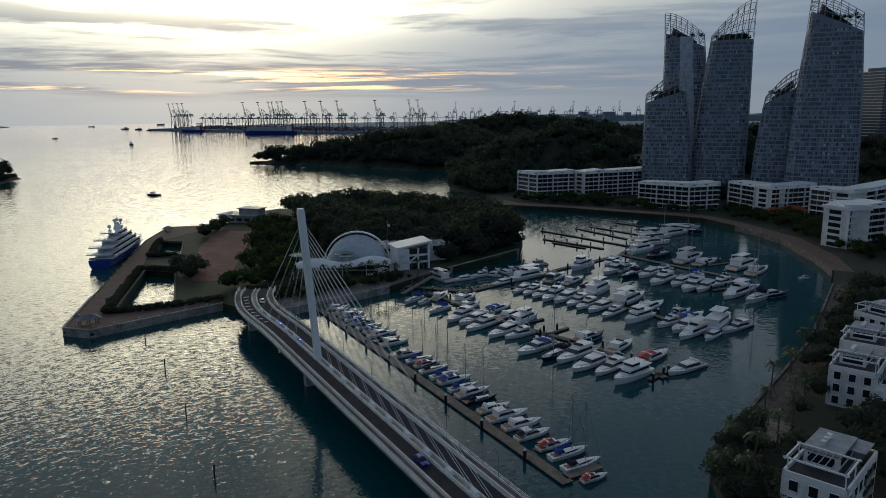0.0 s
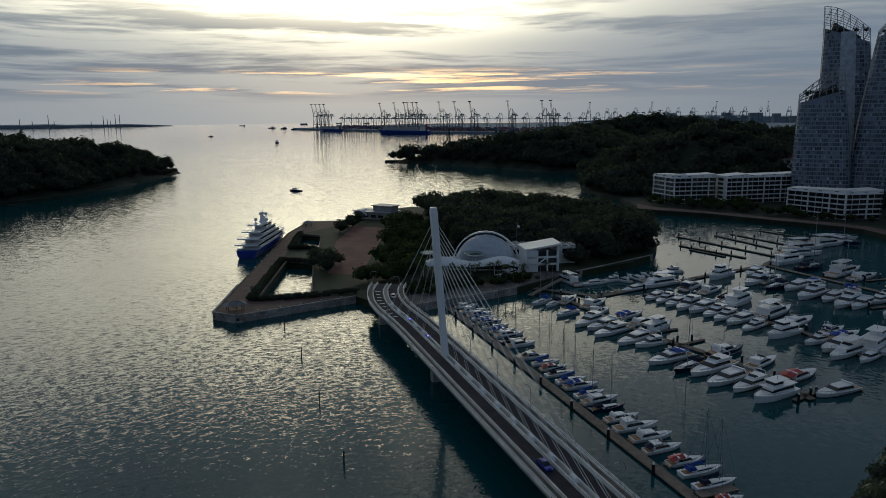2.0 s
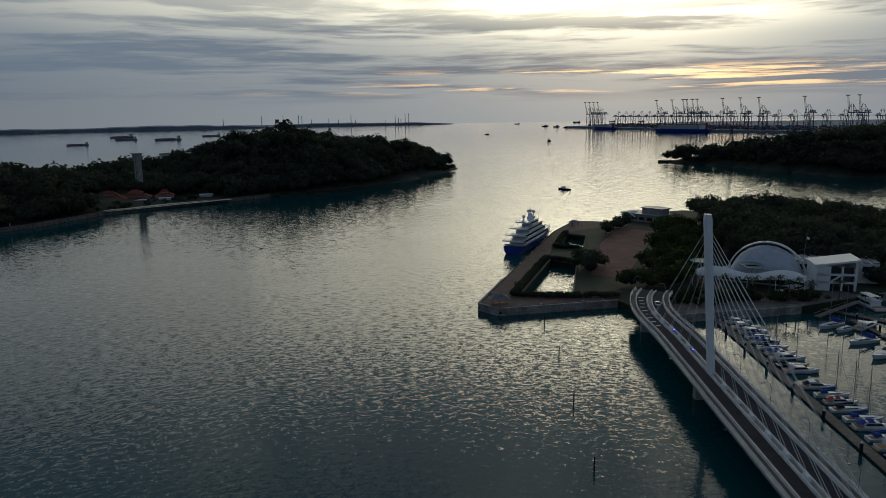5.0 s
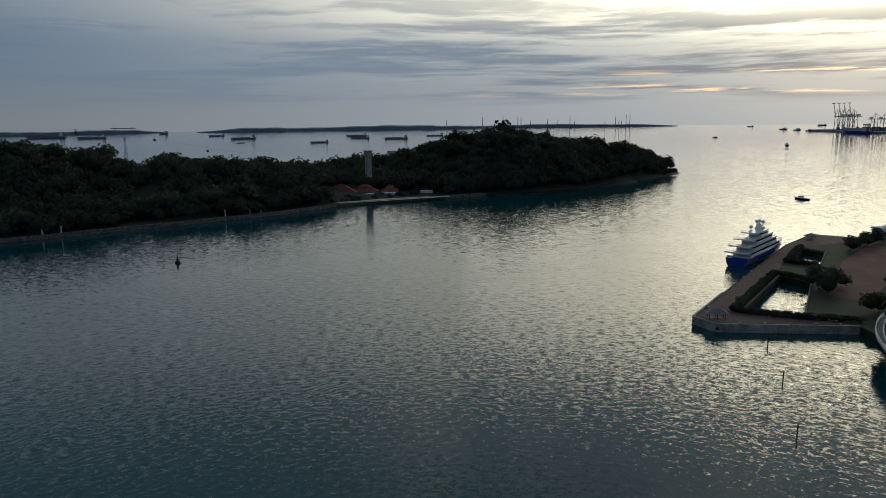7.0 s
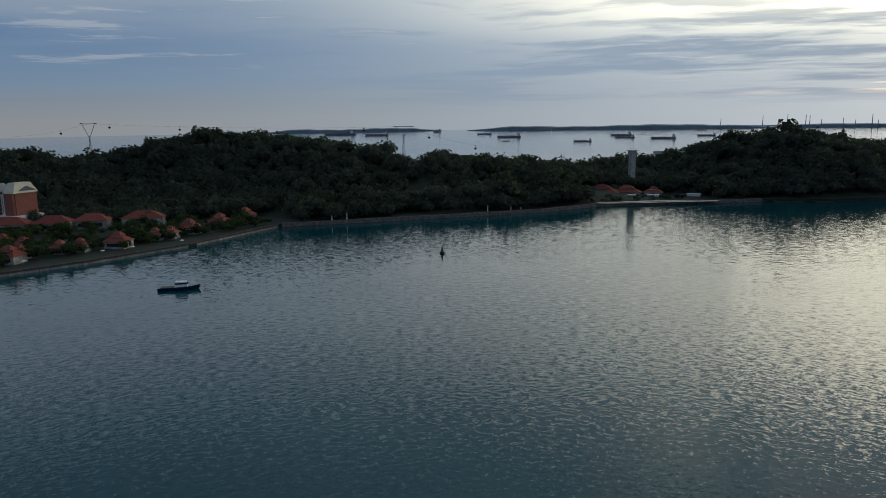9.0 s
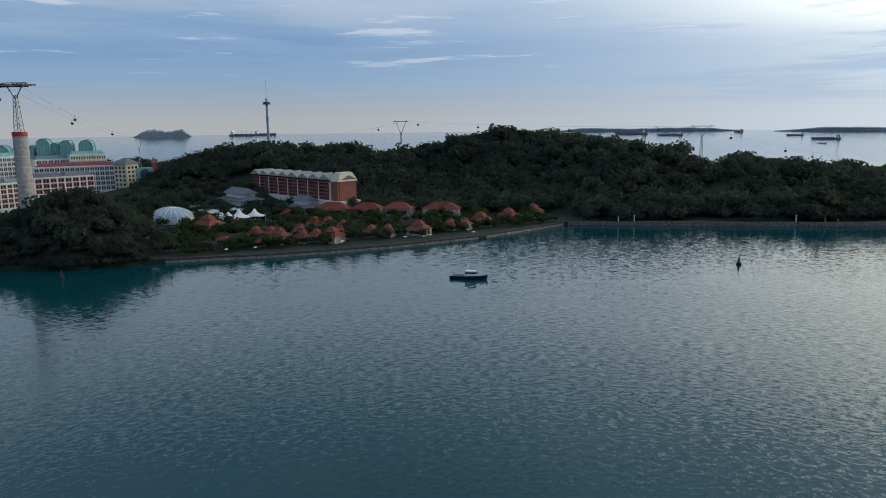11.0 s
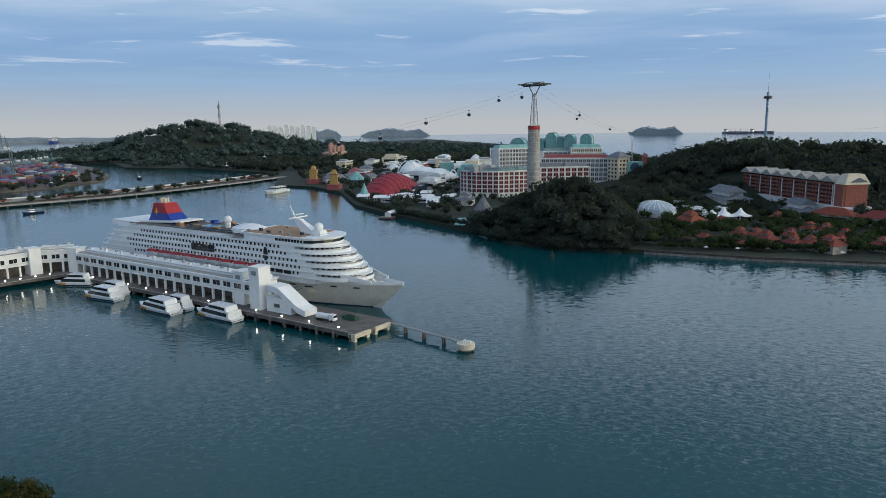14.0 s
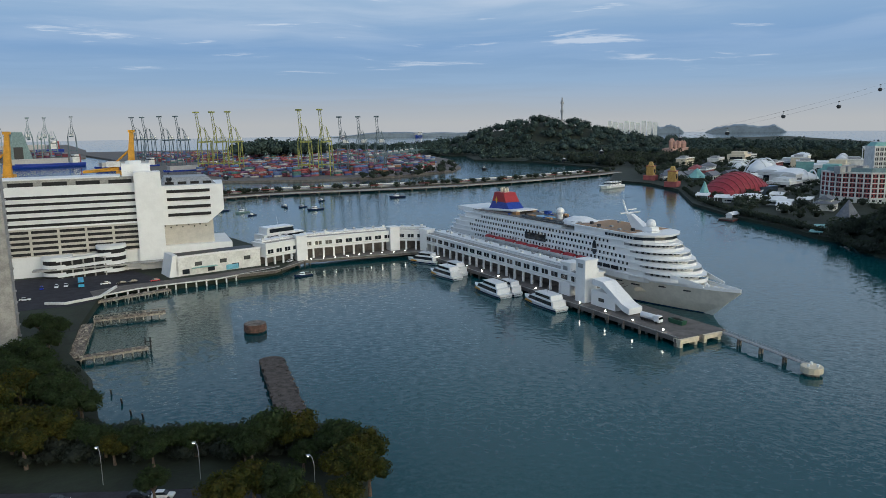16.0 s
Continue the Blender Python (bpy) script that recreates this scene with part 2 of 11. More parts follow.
M = dict(
    water=water_mat(),
    soil=mat("dark_soil", (0.022, 0.030, 0.018), 0.9, var=0.4, scale=0.08, bump=0.3),
    grass=mat("mown_grass", (0.022, 0.036, 0.013), 0.85, var=0.35, scale=0.15, bump=0.05),
    leaf=mat("foliage", (0.040, 0.059, 0.026), 0.7, var=0.4, scale=0.09, island=0.3, spec=0.12, thin=0.45),
    # green lifted and blued, so the colour carries haze over the ridges
    leaf_dark=mat("forest_foliage_haze_tint", (0.055, 0.067, 0.059), 0.75, var=0.35, scale=0.03, island=0.25, spec=0.12, thin=0.5),
    leaf_yellow=mat("yellowing_foliage", (0.060, 0.052, 0.010), 0.7, var=0.5, scale=0.25, island=0.35, c2=(0.024, 0.038, 0.013), spec=0.12, thin=0.35),
    # lighter bluish green imitates haze over distant woods
    leaf_far=mat("distant_foliage_haze_tint", (0.050, 0.075, 0.066), 0.8, var=0.3, scale=0.02, island=0.3, spec=0.1),
    palm=mat("palm_frond", (0.06, 0.085, 0.025), 0.5, var=0.4, scale=0.5, island=0.3),
    bark=mat("bark", (0.12, 0.09, 0.07), 0.9, var=0.4, scale=2.0, bump=0.05),
    stone=mat("weathered_quay_stone", (0.36, 0.33, 0.30), 0.85, var=0.45, scale=0.25, bump=0.08, each=0.15),
    brickpave=mat("red_brick_paving", (0.13, 0.082, 0.07), 0.85, var=0.3, scale=0.3, bump=0.02),
    redplaza=mat("red_plaza_surface", (0.16, 0.065, 0.055), 0.85, var=0.35, scale=0.12),
    concrete=mat("concrete", (0.34, 0.33, 0.31), 0.8, var=0.3, scale=0.35, bump=0.03, each=0.08),
    oldconc=mat("stained_old_concrete", (0.17, 0.145, 0.125), 0.9, var=0.6, scale=0.5, bump=0.12),
    darkstone=mat("weed_dark_old_stone", (0.080, 0.066, 0.058), 0.9, var=0.6, scale=0.5, bump=0.12),
    deckpave=mat("pier_asphalt", (0.14, 0.125, 0.115), 0.85, var=0.35, scale=0.2),
    asphalt=mat("asphalt", (0.045, 0.044, 0.052), 0.95, var=0.25, scale=0.3, spec=0.15),
    paint_line=mat("road_paint", (0.7, 0.7, 0.68), 0.7, var=0.2, scale=1.0),
    white=mat("white_paint", (0.78, 0.79, 0.79), 0.45, var=0.05, scale=0.25, bump=0.0),
    dirtywhite=mat("streaked_white_render", (0.72, 0.72, 0.69), 0.7, var=0.2, scale=0.18, bump=0.02),
    gel=mat("white_gelcoat", (0.80, 0.81, 0.82), 0.22, var=0.06, scale=0.8, each=0.06, spec=0.5),
    navy=mat("navy_gelcoat", (0.012, 0.02, 0.06), 0.2, var=0.2, scale=0.8),
    blue=mat("blue_hull_paint", (0.015, 0.045, 0.30), 0.3, var=0.2, scale=0.6),
    cream=mat("cream_paint", (0.62, 0.55, 0.42), 0.6, var=0.15, scale=0.3),
    steel=mat("grey_steel", (0.33, 0.34, 0.35), 0.5, 0.3, var=0.25, scale=0.7),
    dark=mat("dark_metal_and_shade", (0.03, 0.032, 0.035), 0.5, var=0.3, scale=0.7),
    # also carries the shade in the shopping centre's open bays and ramps
    black=mat("black_rubber_and_shade", (0.012, 0.012, 0.013), 0.7, var=0.3, scale=1.0),
    glass=glass_mat("dark_window_glass", (0.018, 0.024, 0.030)),
    bluegl=glass_mat("bluish_facade_glass", (0.06, 0.082, 0.115), 0.10),
    teak=mat("teak_planking", (0.33, 0.19, 0.09), 0.6, var=0.2, scale=1.0),
    pontoon=mat("weathered_pontoon_boards", (0.20, 0.165, 0.135), 0.85, var=0.35, scale=0.7, bump=0.02, each=0.15),
    canvas_b=mat("blue_canvas", (0.02, 0.07, 0.33), 0.8, var=0.3, scale=1.5, bump=0.03),
    canvas_n=mat("navy_canvas", (0.012, 0.018, 0.05), 0.85, var=0.3, scale=1.5, bump=0.03),
    canvas_t=mat("tan_canvas", (0.40, 0.33, 0.25), 0.85, var=0.2, scale=1.5, bump=0.03),
    redp=mat("red_paint", (0.36, 0.025, 0.03), 0.45, var=0.2, scale=0.6),
    terracotta=mat("terracotta_tiles", (0.22, 0.050, 0.032), 0.8, var=0.35, scale=0.8, bump=0.04, each=0.15),
    slate=mat("grey_slate_roof", (0.16, 0.17, 0.19), 0.7, var=0.25, scale=0.6, bump=0.03, each=0.1),
    brick=mat("red_brick", (0.27, 0.095, 0.07), 0.85, var=0.25, scale=0.8, bump=0.02),
    copper=mat("verdigris_copper_roof", (0.20, 0.42, 0.40), 0.6, var=0.2, scale=0.2),
    pinkred=mat("faded_red_render", (0.30, 0.085, 0.085), 0.8, var=0.2, scale=0.3),
    membrane=mat("white_tent_membrane", (0.78, 0.79, 0.80), 0.6, var=0.08, scale=0.2),
    greygreen=mat("grey_green_steel", (0.16, 0.24, 0.25), 0.6, var=0.25, scale=0.3),
    yelsteel=mat("yellow_green_crane_paint", (0.29, 0.30, 0.085), 0.6, var=0.3, scale=0.2),
    # hull paint lightened to mauve-grey in place of distance haze
    ship_grey=mat("haze_lightened_ship_grey", (0.25, 0.25, 0.30), 0.6, var=0.3, scale=0.05),
    crane_g=mat("dark_blue_grey_crane_paint", (0.11, 0.15, 0.17), 0.6, var=0.3, scale=0.2),
    oransteel=mat("orange_yellow_crane_paint", (0.62, 0.30, 0.03), 0.55, var=0.2, scale=0.3),
    # distance haze is put into this pale blue-grey
    dist=mat("far_land_with_haze", (0.22, 0.27, 0.32), 0.9, var=0.2, scale=0.01),
    lamp=glow_mat("lit_lamp", (1.0, 0.92, 0.75), 14.0),
    bluelamp=glow_mat("blue_led_lamp", (0.12, 0.12, 1.0), 7.0),
)


# ---- mesh builders ----
class Shape:
    """Vertices and faces of one part."""

    def __init__(self):
        self.v, self.f = [], []

    def ring_faces(self, a, b, n):
        for i in range(n):
            j = (i + 1) % n
            self.f.append((a + i, a + j, b + j, b + i))

    def box(self, x, y, z, sx, sy, sz, rz=0.0, top=1.0):
        """A box on its base's middle; top: how much the upper face is narrowed."""
        c, s = math.cos(radians(rz)), math.sin(radians(rz))
        pts = [(-.5, -.5), (.5, -.5), (.5, .5), (-.5, .5)]
        return self.loft([[(x + (px * sx * c - py * sy * s) * k, y + (px * sx * s + py * sy * c) * k, z + h) for px, py in pts] for h, k in ((0, 1), (sz, top))])

    def prism(self, pts, z0, z1, taper=1.0):
        cx, cy = sum(p[0] for p in pts) / len(pts), sum(p[1] for p in pts) / len(pts)
        return self.loft([[(p[0], p[1], z0) for p in pts], [(cx + (p[0] - cx) * taper, cy + (p[1] - cy) * taper, z1) for p in pts]])

    def loft(self, rings, caps=True, closed=True):
        n, b = len(rings[0]), len(self.v)
        for r in rings:
            self.v.extend(tuple(p) for p in r)
        for k in range(len(rings) - 1):
            for i in range(n if closed else n - 1):
                j = (i + 1) % n
                self.f.append((b + k * n + i, b + k * n + j, b + (k + 1) * n + j, b + (k + 1) * n + i))
        if caps:
            self.f.append(tuple(b + i for i in reversed(range(n))))
            self.f.append(tuple(b + (len(rings) - 1) * n + i for i in range(n)))
        return self

    def tube(self, a, b, r, r2=None, n=6):
        a, b = Vector(a), Vector(b)
        d = (b - a).normalized()
        u = d.orthogonal().normalized()
        w = d.cross(u)
        r2 = r if r2 is None else r2
        ang = [2 * math.pi * i / n for i in range(n)]
        return self.loft([[p + (u * math.cos(t) + w * math.sin(t)) * q for t in ang] for p, q in ((a, r), (b, r2))])

    def path(self, pts, r, n=6):
        for a, b in zip(pts, pts[1:]):
            self.tube(a, b, r, n=n)
        return self

    def ball(self, c, r, n=10, m=6, low=-1.0):
        rings = []
        for k in range(m + 1):
            a = -math.pi / 2 + math.pi * k / m
            h = max(math.sin(a), low)
            q = math.cos(a) if h > low else math.sqrt(max(0, 1 - low * low))
            rings.append([(c[0] + r[0] * q * math.cos(2 * math.pi * i / n), c[1] + r[1] * q * math.sin(2 * math.pi * i / n), c[2] + r[2] * h) for i in range(n)])
        return self.loft(rings)

    def disc(self, x, y, z, r, h, n=14, top=1.0):
        return self.loft([[(x + r * q * math.cos(2 * math.pi * i / n), y + r * q * math.sin(2 * math.pi * i / n), z + e) for i in range(n)] for e, q in ((0, 1), (h, top))])

    def gable(self, x, y, z, sx, sy, h, rz=0.0, over=0.0):
        """A ridge roof along its own x."""
        c, s = math.cos(radians(rz)), math.sin(radians(rz))
        q = lambda px, py, pz: (x + px * c - py * s, y + px * s + py * c, z + pz)
        a, b = sx / 2 + over, sy / 2 + over
        return self.loft([[q(-a, -b, 0), q(-a, b, 0), q(-a, 0, h)], [q(a, -b, 0), q(a, b, 0), q(a, 0, h)]])

    def hip(self, x, y, z, sx, sy, h, rz=0.0, ridge=0.35):
        c, s = math.cos(radians(rz)), math.sin(radians(rz))
        q = lambda px, py, pz: (x + px * c - py * s, y + px * s + py * c, z + pz)
        a, b, k = sx / 2, sy / 2, sx / 2 * ridge
        n = len(self.v)
        self.v += [q(-a, -b, 0), q(a, -b, 0), q(a, b, 0), q(-a, b, 0), q(-k, 0, h), q(k, 0, h)]
        self.f += [(n + 3, n + 2, n + 1, n), (n, n + 1, n + 5, n + 4), (n + 1, n + 2, n + 5), (n + 2, n + 3, n + 4, n + 5), (n + 3, n, n + 4)]
        return self

    def mesh(self, name, material, smooth=False):
        me = bpy.data.meshes.new(name)
        me.from_pydata(self.v, [], self.f)
        me.materials.append(material)
        if smooth:
            me.polygons.foreach_set("use_smooth", [True] * len(me.polygons))
        me.update()
        return me


def fast_mesh(name, verts, faces, material):
    """A mesh from arrays; all faces have the same number of corners."""
    me = bpy.data.meshes.new(name)
    k, n = faces.shape[1], len(faces)
    me.vertices.add(len(verts))
    me.vertices.foreach_set("co", np.ascontiguousarray(verts, dtype=np.float32).ravel())
    me.loops.add(n * k)
    me.loops.foreach_set("vertex_index", np.ascontiguousarray(faces, dtype=np.int32).ravel())
    me.polygons.add(n)
    me.polygons.foreach_set("loop_start", np.arange(0, n * k, k, dtype=np.int32))
    me.materials.append(material)
    me.update(calc_edges=True)
    return me


def part(name, shape, material=None, parent=None, label="", at=None, smooth=False):
    """Links a shape, or a mesh that is shared, as one object under its thing."""
    me = shape.mesh(name, material, smooth) if isinstance(shape, Shape) else shape
    ob = new(name, me)
    if parent:
        ob.parent = parent
    if at is not None:
        ob.matrix_basis = at
    return tagged(ob, label)


def thing(name, x, y, z, rz, label, category, group="", kind=""):
    ob = new(name)
    ob.empty_display_size = 0.5
    ob.matrix_basis = pose(x, y, z, 0, 0, rz)
    return tagged(ob, label, category, group, kind)


def inside(px, py, poly):
    px, py = np.asarray(px, float), np.asarray(py, float)
    hit = np.zeros(px.shape, bool)
    for (x0, y0), (x1, y1) in zip(poly, poly[1:] + poly[:1]):
        if y0 != y1:
            hit ^= ((y0 > py) != (y1 > py)) & (px < (x1 - x0) * (py - y0) / (y1 - y0) + x0)
    return hit

# ---- water and land ----
import itertools
from mathutils.geometry import tessellate_polygon

sea = Shape()
sea.prism([(4950 * math.cos(a * math.pi / 32), 4950 * math.sin(a * math.pi / 32)) for a in range(64)], -6.0, 0.0)
tagged(part("water", sea, M["water"]), "rippled teal harbour water reflecting the evening sky", "water", kind="structure")


def land(name, outer, z, material, label, holes=(), low=-4.0, category="ground"):
    loops = [[Vector((*p, z)) for p in ring] for ring in (outer, *holes)]
    s = Shape()
    for ring in loops:
        s.v += [tuple(p) for p in ring]
    s.f += [tuple(t) for t in tessellate_polygon(loops)]
    b = 0
    for ring in loops:
        n, c = len(ring), len(s.v)
        s.v += [(p.x, p.y, low) for p in ring]
        for i in range(n):
            j = (i + 1) % n
            s.f.append((b + i, b + j, c + j, c + i))
        b += n
    me = s.mesh(name, material)
    bm = bmesh.new()
    bm.from_mesh(me)
    bmesh.ops.remove_doubles(bm, verts=bm.verts, dist=0.001)
    # the two kinds of side share no corner once doubled rings are welded
    bmesh.ops.recalc_face_normals(bm, faces=bm.faces)
    bm.to_mesh(me)
    bm.free()
    return tagged(new(name, me), label, category, kind="structure")


MAINLAND = [(-294, 1088), (-269, 1083), (-186, 1053), (-130, 1005), (-79, 971), (-32, 932), (11, 945), (14, 800), (8, 714), (25, 665), (40, 640), (49, 567), (96, 548), (133, 522), (168, 500), (182, 487), (191, 457), (199, 409), (192, 358), (184, 325), (170, 300), (141, 255), (121, 224), (98, 195), (81, 174), (68, 157), (57, 139), (48, 80), (32, 30), (10, -30), (-12, -80), (-34, -115), (-51, -139), (-56, -158), (-50, -173), (-26, -177), (2, -193), (6, -232), (15, -265), (14, -300), (10, -341), (6, -366), (-25, -364), (-76, -376), (-90, -400), (-76, -450), (-55, -530), (60, -600), (400, -820), (1500, -1100), (3400, -900), (3400, 2600), (1500, 3600), (300, 2700), (150, 1900), (-40, 1400), (-180, 1160)]
ISLET_HOLES = [[(-129, 268), (-109, 278), (-131, 338), (-147, 342)], [(-157, 376), (-143, 379), (-155, 416), (-169, 420)]]
ISLET = [(-138, 247), (-127, 244), (-90, 279), (-78, 270), (-64, 268), (-24, 304), (2, 340), (30, 366), (42, 386), (48, 420), (44, 470), (10, 520), (-60, 545), (-130, 560), (-152, 530), (-150, 482), (-186, 474), (-181, 425), (-164, 353), (-149, 291)]
SENTOSA = [(-527, 881), (-508, 780), (-493, 703), (-482, 610), (-490, 560), (-519, 505), (-542, 408), (-555, 350), (-542, 288), (-545, 200), (-550, 120), (-554, 67), (-489, 1), (-452, -57), (-424, -119), (-405, -185), (-391, -225), (-384, -262), (-395, -285), (-413, -305), (-410, -328), (-427, -376), (-437, -426), (-455, -469), (-470, -508), (-548, -617), (-576, -699), (-565, -764), (-639, -858), (-705, -960), (-700, -1200), (-640, -1330), (-700, -1500), (-560, -1750), (-900, -2200), (-2600, -2300), (-1900, -1200), (-1250, -600), (-1010, -200), (-930, 100), (-840, 300), (-800, 480), (-760, 600), (-660, 780), (-560, 880)]
BRANI = [(-40, -1080), (-102, -1022), (-231, -976), (-349, -982), (-470, -1050), (-520, -1130), (-600, -1359), (-640, -1600), (-560, -2300), (200, -2500), (60, -1900), (-20, -1500)]

land("ground", MAINLAND, 3.2, M["soil"], "mainland shore with dark planted ground and paved edges")
land("ground_island", ISLET, 3.0, M["grass"], "marina island ground inside a stone quay", ISLET_HOLES)
land("ground_sentosa", SENTOSA, 2.6, M["soil"], "long wooded island behind a stone sea wall")
land("ground_port", BRANI, 3.0, M["deckpave"], "container port apron of grey concrete")


# ---- hills ----
def ridge_height(px, py, pts, wide):
    """Height of a ridge that falls off to both sides."""
    out = np.zeros_like(px)
    for (x0, y0, z0), (x1, y1, z1) in zip(pts, pts[1:]):
        dx, dy = x1 - x0, y1 - y0
        t = np.clip(((px - x0) * dx + (py - y0) * dy) / max(dx * dx + dy * dy, 1e-6), 0, 1)
        d2 = (px - x0 - t * dx) ** 2 + (py - y0 - t * dy) ** 2
        out = np.maximum(out, (z0 + (z1 - z0) * t) * np.exp(-d2 / (wide * wide)))
    return out


RIDGE_W = [(-523, 868, 3), (-532, 835, 14), (-548, 800, 26), (-572, 770, 32), (-590, 720, 36), (-612, 660, 44), (-616, 632, 52), (-636, 608, 44), (-660, 584, 36), (-682, 556, 25), (-703, 531, 21), (-720, 507, 18), (-742, 474, 10), (-720, 420, 11), (-671, 359, 13), (-680, 342, 19), (-686, 325, 24), (-700, 300, 25), (-712, 265, 28), (-724, 235, 35), (-735, 205, 40), (-742, 175, 41), (-750, 140, 46), (-775, 120, 49), (-802, 74, 54), (-806, 30, 57), (-806, 0, 52), (-806, -30, 42), (-802, -79, 33), (-796, -120, 35), (-790, -160, 42), (-782, -200, 40), (-772, -232, 46), (-762, -262, 39), (-765, -292, 30), (-800, -322, 12)]
RIDGE_E = [(-773, -1747, 8), (-841, -1716, 26), (-907, -1682, 56), (-972, -1646, 75), (-1034, -1608, 68), (-1094, -1569, 47), (-1152, -1527, 31), (-1207, -1484, 21), (-1260, -1440, 15), (-1400, -1250, 9), (-1330, -900, 7)]
RIDGE_N = [(-262, 1060, 12), (-240, 1055, 17), (-182, 1050, 19), (-149, 1045, 21), (-109, 1046, 24), (-68, 1050, 28), (-35, 1065, 34), (0, 1200, 34), (21, 1500, 33), (80, 1498, 44), (127, 1495, 50), (196, 1487, 46), (253, 1478, 43), (309, 1468, 39), (364, 1455, 28), (460, 1400, 26)]
RIDGE_M = [(30, 790, 16), (74, 797, 28), (105, 793, 41), (129, 789, 45), (159, 784, 42), (183, 779, 26), (212, 771, 20), (362, 824, 44), (462, 772, 30), (560, 720, 34)]


def shore_gap(px, py, poly):
    """Distance from the nearest shore of that land."""
    out = np.full(np.shape(px), 1e9)
    for (x0, y0), (x1, y1) in zip(poly, poly[1:] + poly[:1]):
        dx, dy = x1 - x0, y1 - y0
        t = np.clip(((px - x0) * dx + (py - y0) * dy) / max(dx * dx + dy * dy, 1e-6), 0, 1)
        out = np.minimum(out, (px - x0 - t * dx) ** 2 + (py - y0 - t * dy) ** 2)
    return np.sqrt(out)


def slope_height(px, py, pts, wide, poly):
    return ridge_height(px, py, pts, wide) * np.clip(shore_gap(px, py, poly) / 38.0, 0, 1) ** 0.7


def hill(name, pts, wide, poly, base, label, step=16.0):
    xs = [p[0] for p in pts]
    ys = [p[1] for p in pts]
    gx = np.arange(min(xs) - 2 * wide, max(xs) + 2 * wide, step)
    gy = np.arange(min(ys) - 2 * wide, max(ys) + 2 * wide, step)
    X, Y = np.meshgrid(gx, gy)
    Z = slope_height(X, Y, pts, wide, poly)
    Z = np.where(inside(X, Y, poly), Z, -base - 1.0)
    keep = Z > 1.2
    idx = np.arange(X.size).reshape(X.shape)
    q = keep[:-1, :-1] | keep[1:, :-1] | keep[:-1, 1:] | keep[1:, 1:]
    F = np.stack([idx[:-1, :-1][q], idx[:-1, 1:][q], idx[1:, 1:][q], idx[1:, :-1][q]], -1)
    V = np.stack([X.ravel(), Y.ravel(), Z.ravel() + base - 1.0], -1)
    used = np.unique(F)
    back_to = np.zeros(X.size, int)
    back_to[used] = np.arange(len(used))
    return tagged(new(name, fast_mesh(name, V[used], back_to[F], M["soil"])), label, "hill", kind="structure")


hill("hill_west", RIDGE_W, 95, SENTOSA, 2.6, "steep wooded island ridge of dark soil")
hill("hill_east", RIDGE_E, 140, SENTOSA, 2.6, "far wooded hill of dark soil", 30.0)
hill("hill_north", RIDGE_N, 110, MAINLAND, 3.2, "wooded headland ridge of dark soil", 20.0)
hill("hill_middle", RIDGE_M, 75, MAINLAND, 3.2, "wooded knoll of dark soil behind low flats")


# ---- woods ----
rng = np.random.default_rng(4)
OCT = Shape().ball((0, 0, 0), (1, 1, 1), 8, 5)
OCT_V = np.array(OCT.v)
OCT_Q = np.array([f for f in OCT.f if len(f) == 4])


def crowns(centre, radius, clumps, size, squash=0.8):
    """Arrays of clump quads and core quads for many crowns."""
    n, clumps, size = len(centre), int(clumps * 1.7), size * 0.78
    d = rng.normal(size=(n, clumps, 3))
    d[..., 2] = np.abs(d[..., 2]) * 0.9 - 0.25
    d /= np.linalg.norm(d, axis=2, keepdims=True)
    lump = 1 + 0.20 * np.sin(d[..., :1] * 5 + rng.uniform(0, 6, (n, 1, 1))) * np.cos(d[..., 1:2] * 4 + rng.uniform(0, 6, (n, 1, 1)))
    c = centre[:, None] + d * radius[:, None, None] * lump * rng.uniform(0.78, 1.06, (n, clumps, 1)) * np.array([1, 1, squash])
    nor = d + rng.normal(scale=0.55, size=d.shape)
    nor /= np.linalg.norm(nor, axis=2, keepdims=True)
    u = np.cross(nor, rng.normal(size=d.shape))
    u /= np.linalg.norm(u, axis=2, keepdims=True)
    w = np.cross(nor, u)
    s = size * radius[:, None, None] * rng.uniform(0.55, 1.25, (n, clumps, 1))
    corner = [c - u * s, c - w * s * 0.7 + nor * s * 0.25, c + u * s, c + w * s * 0.7 + nor * s * 0.25]
    V = np.stack(corner, 2).reshape(-1, 3)
    F = np.arange(len(V)).reshape(-1, 4)
    wob = 1 + 0.16 * rng.normal(size=(n, len(OCT_V), 1))
    core = centre[:, None] + OCT_V[None] * radius[:, None, None] * 0.62 * wob * np.array([1, 1, squash])
    Fc = (OCT_Q[None] + (np.arange(n) * len(OCT_V))[:, None, None]).reshape(-1, 4) + len(V)
    return np.concatenate([V, core.reshape(-1, 3)]), np.concatenate([F, Fc])


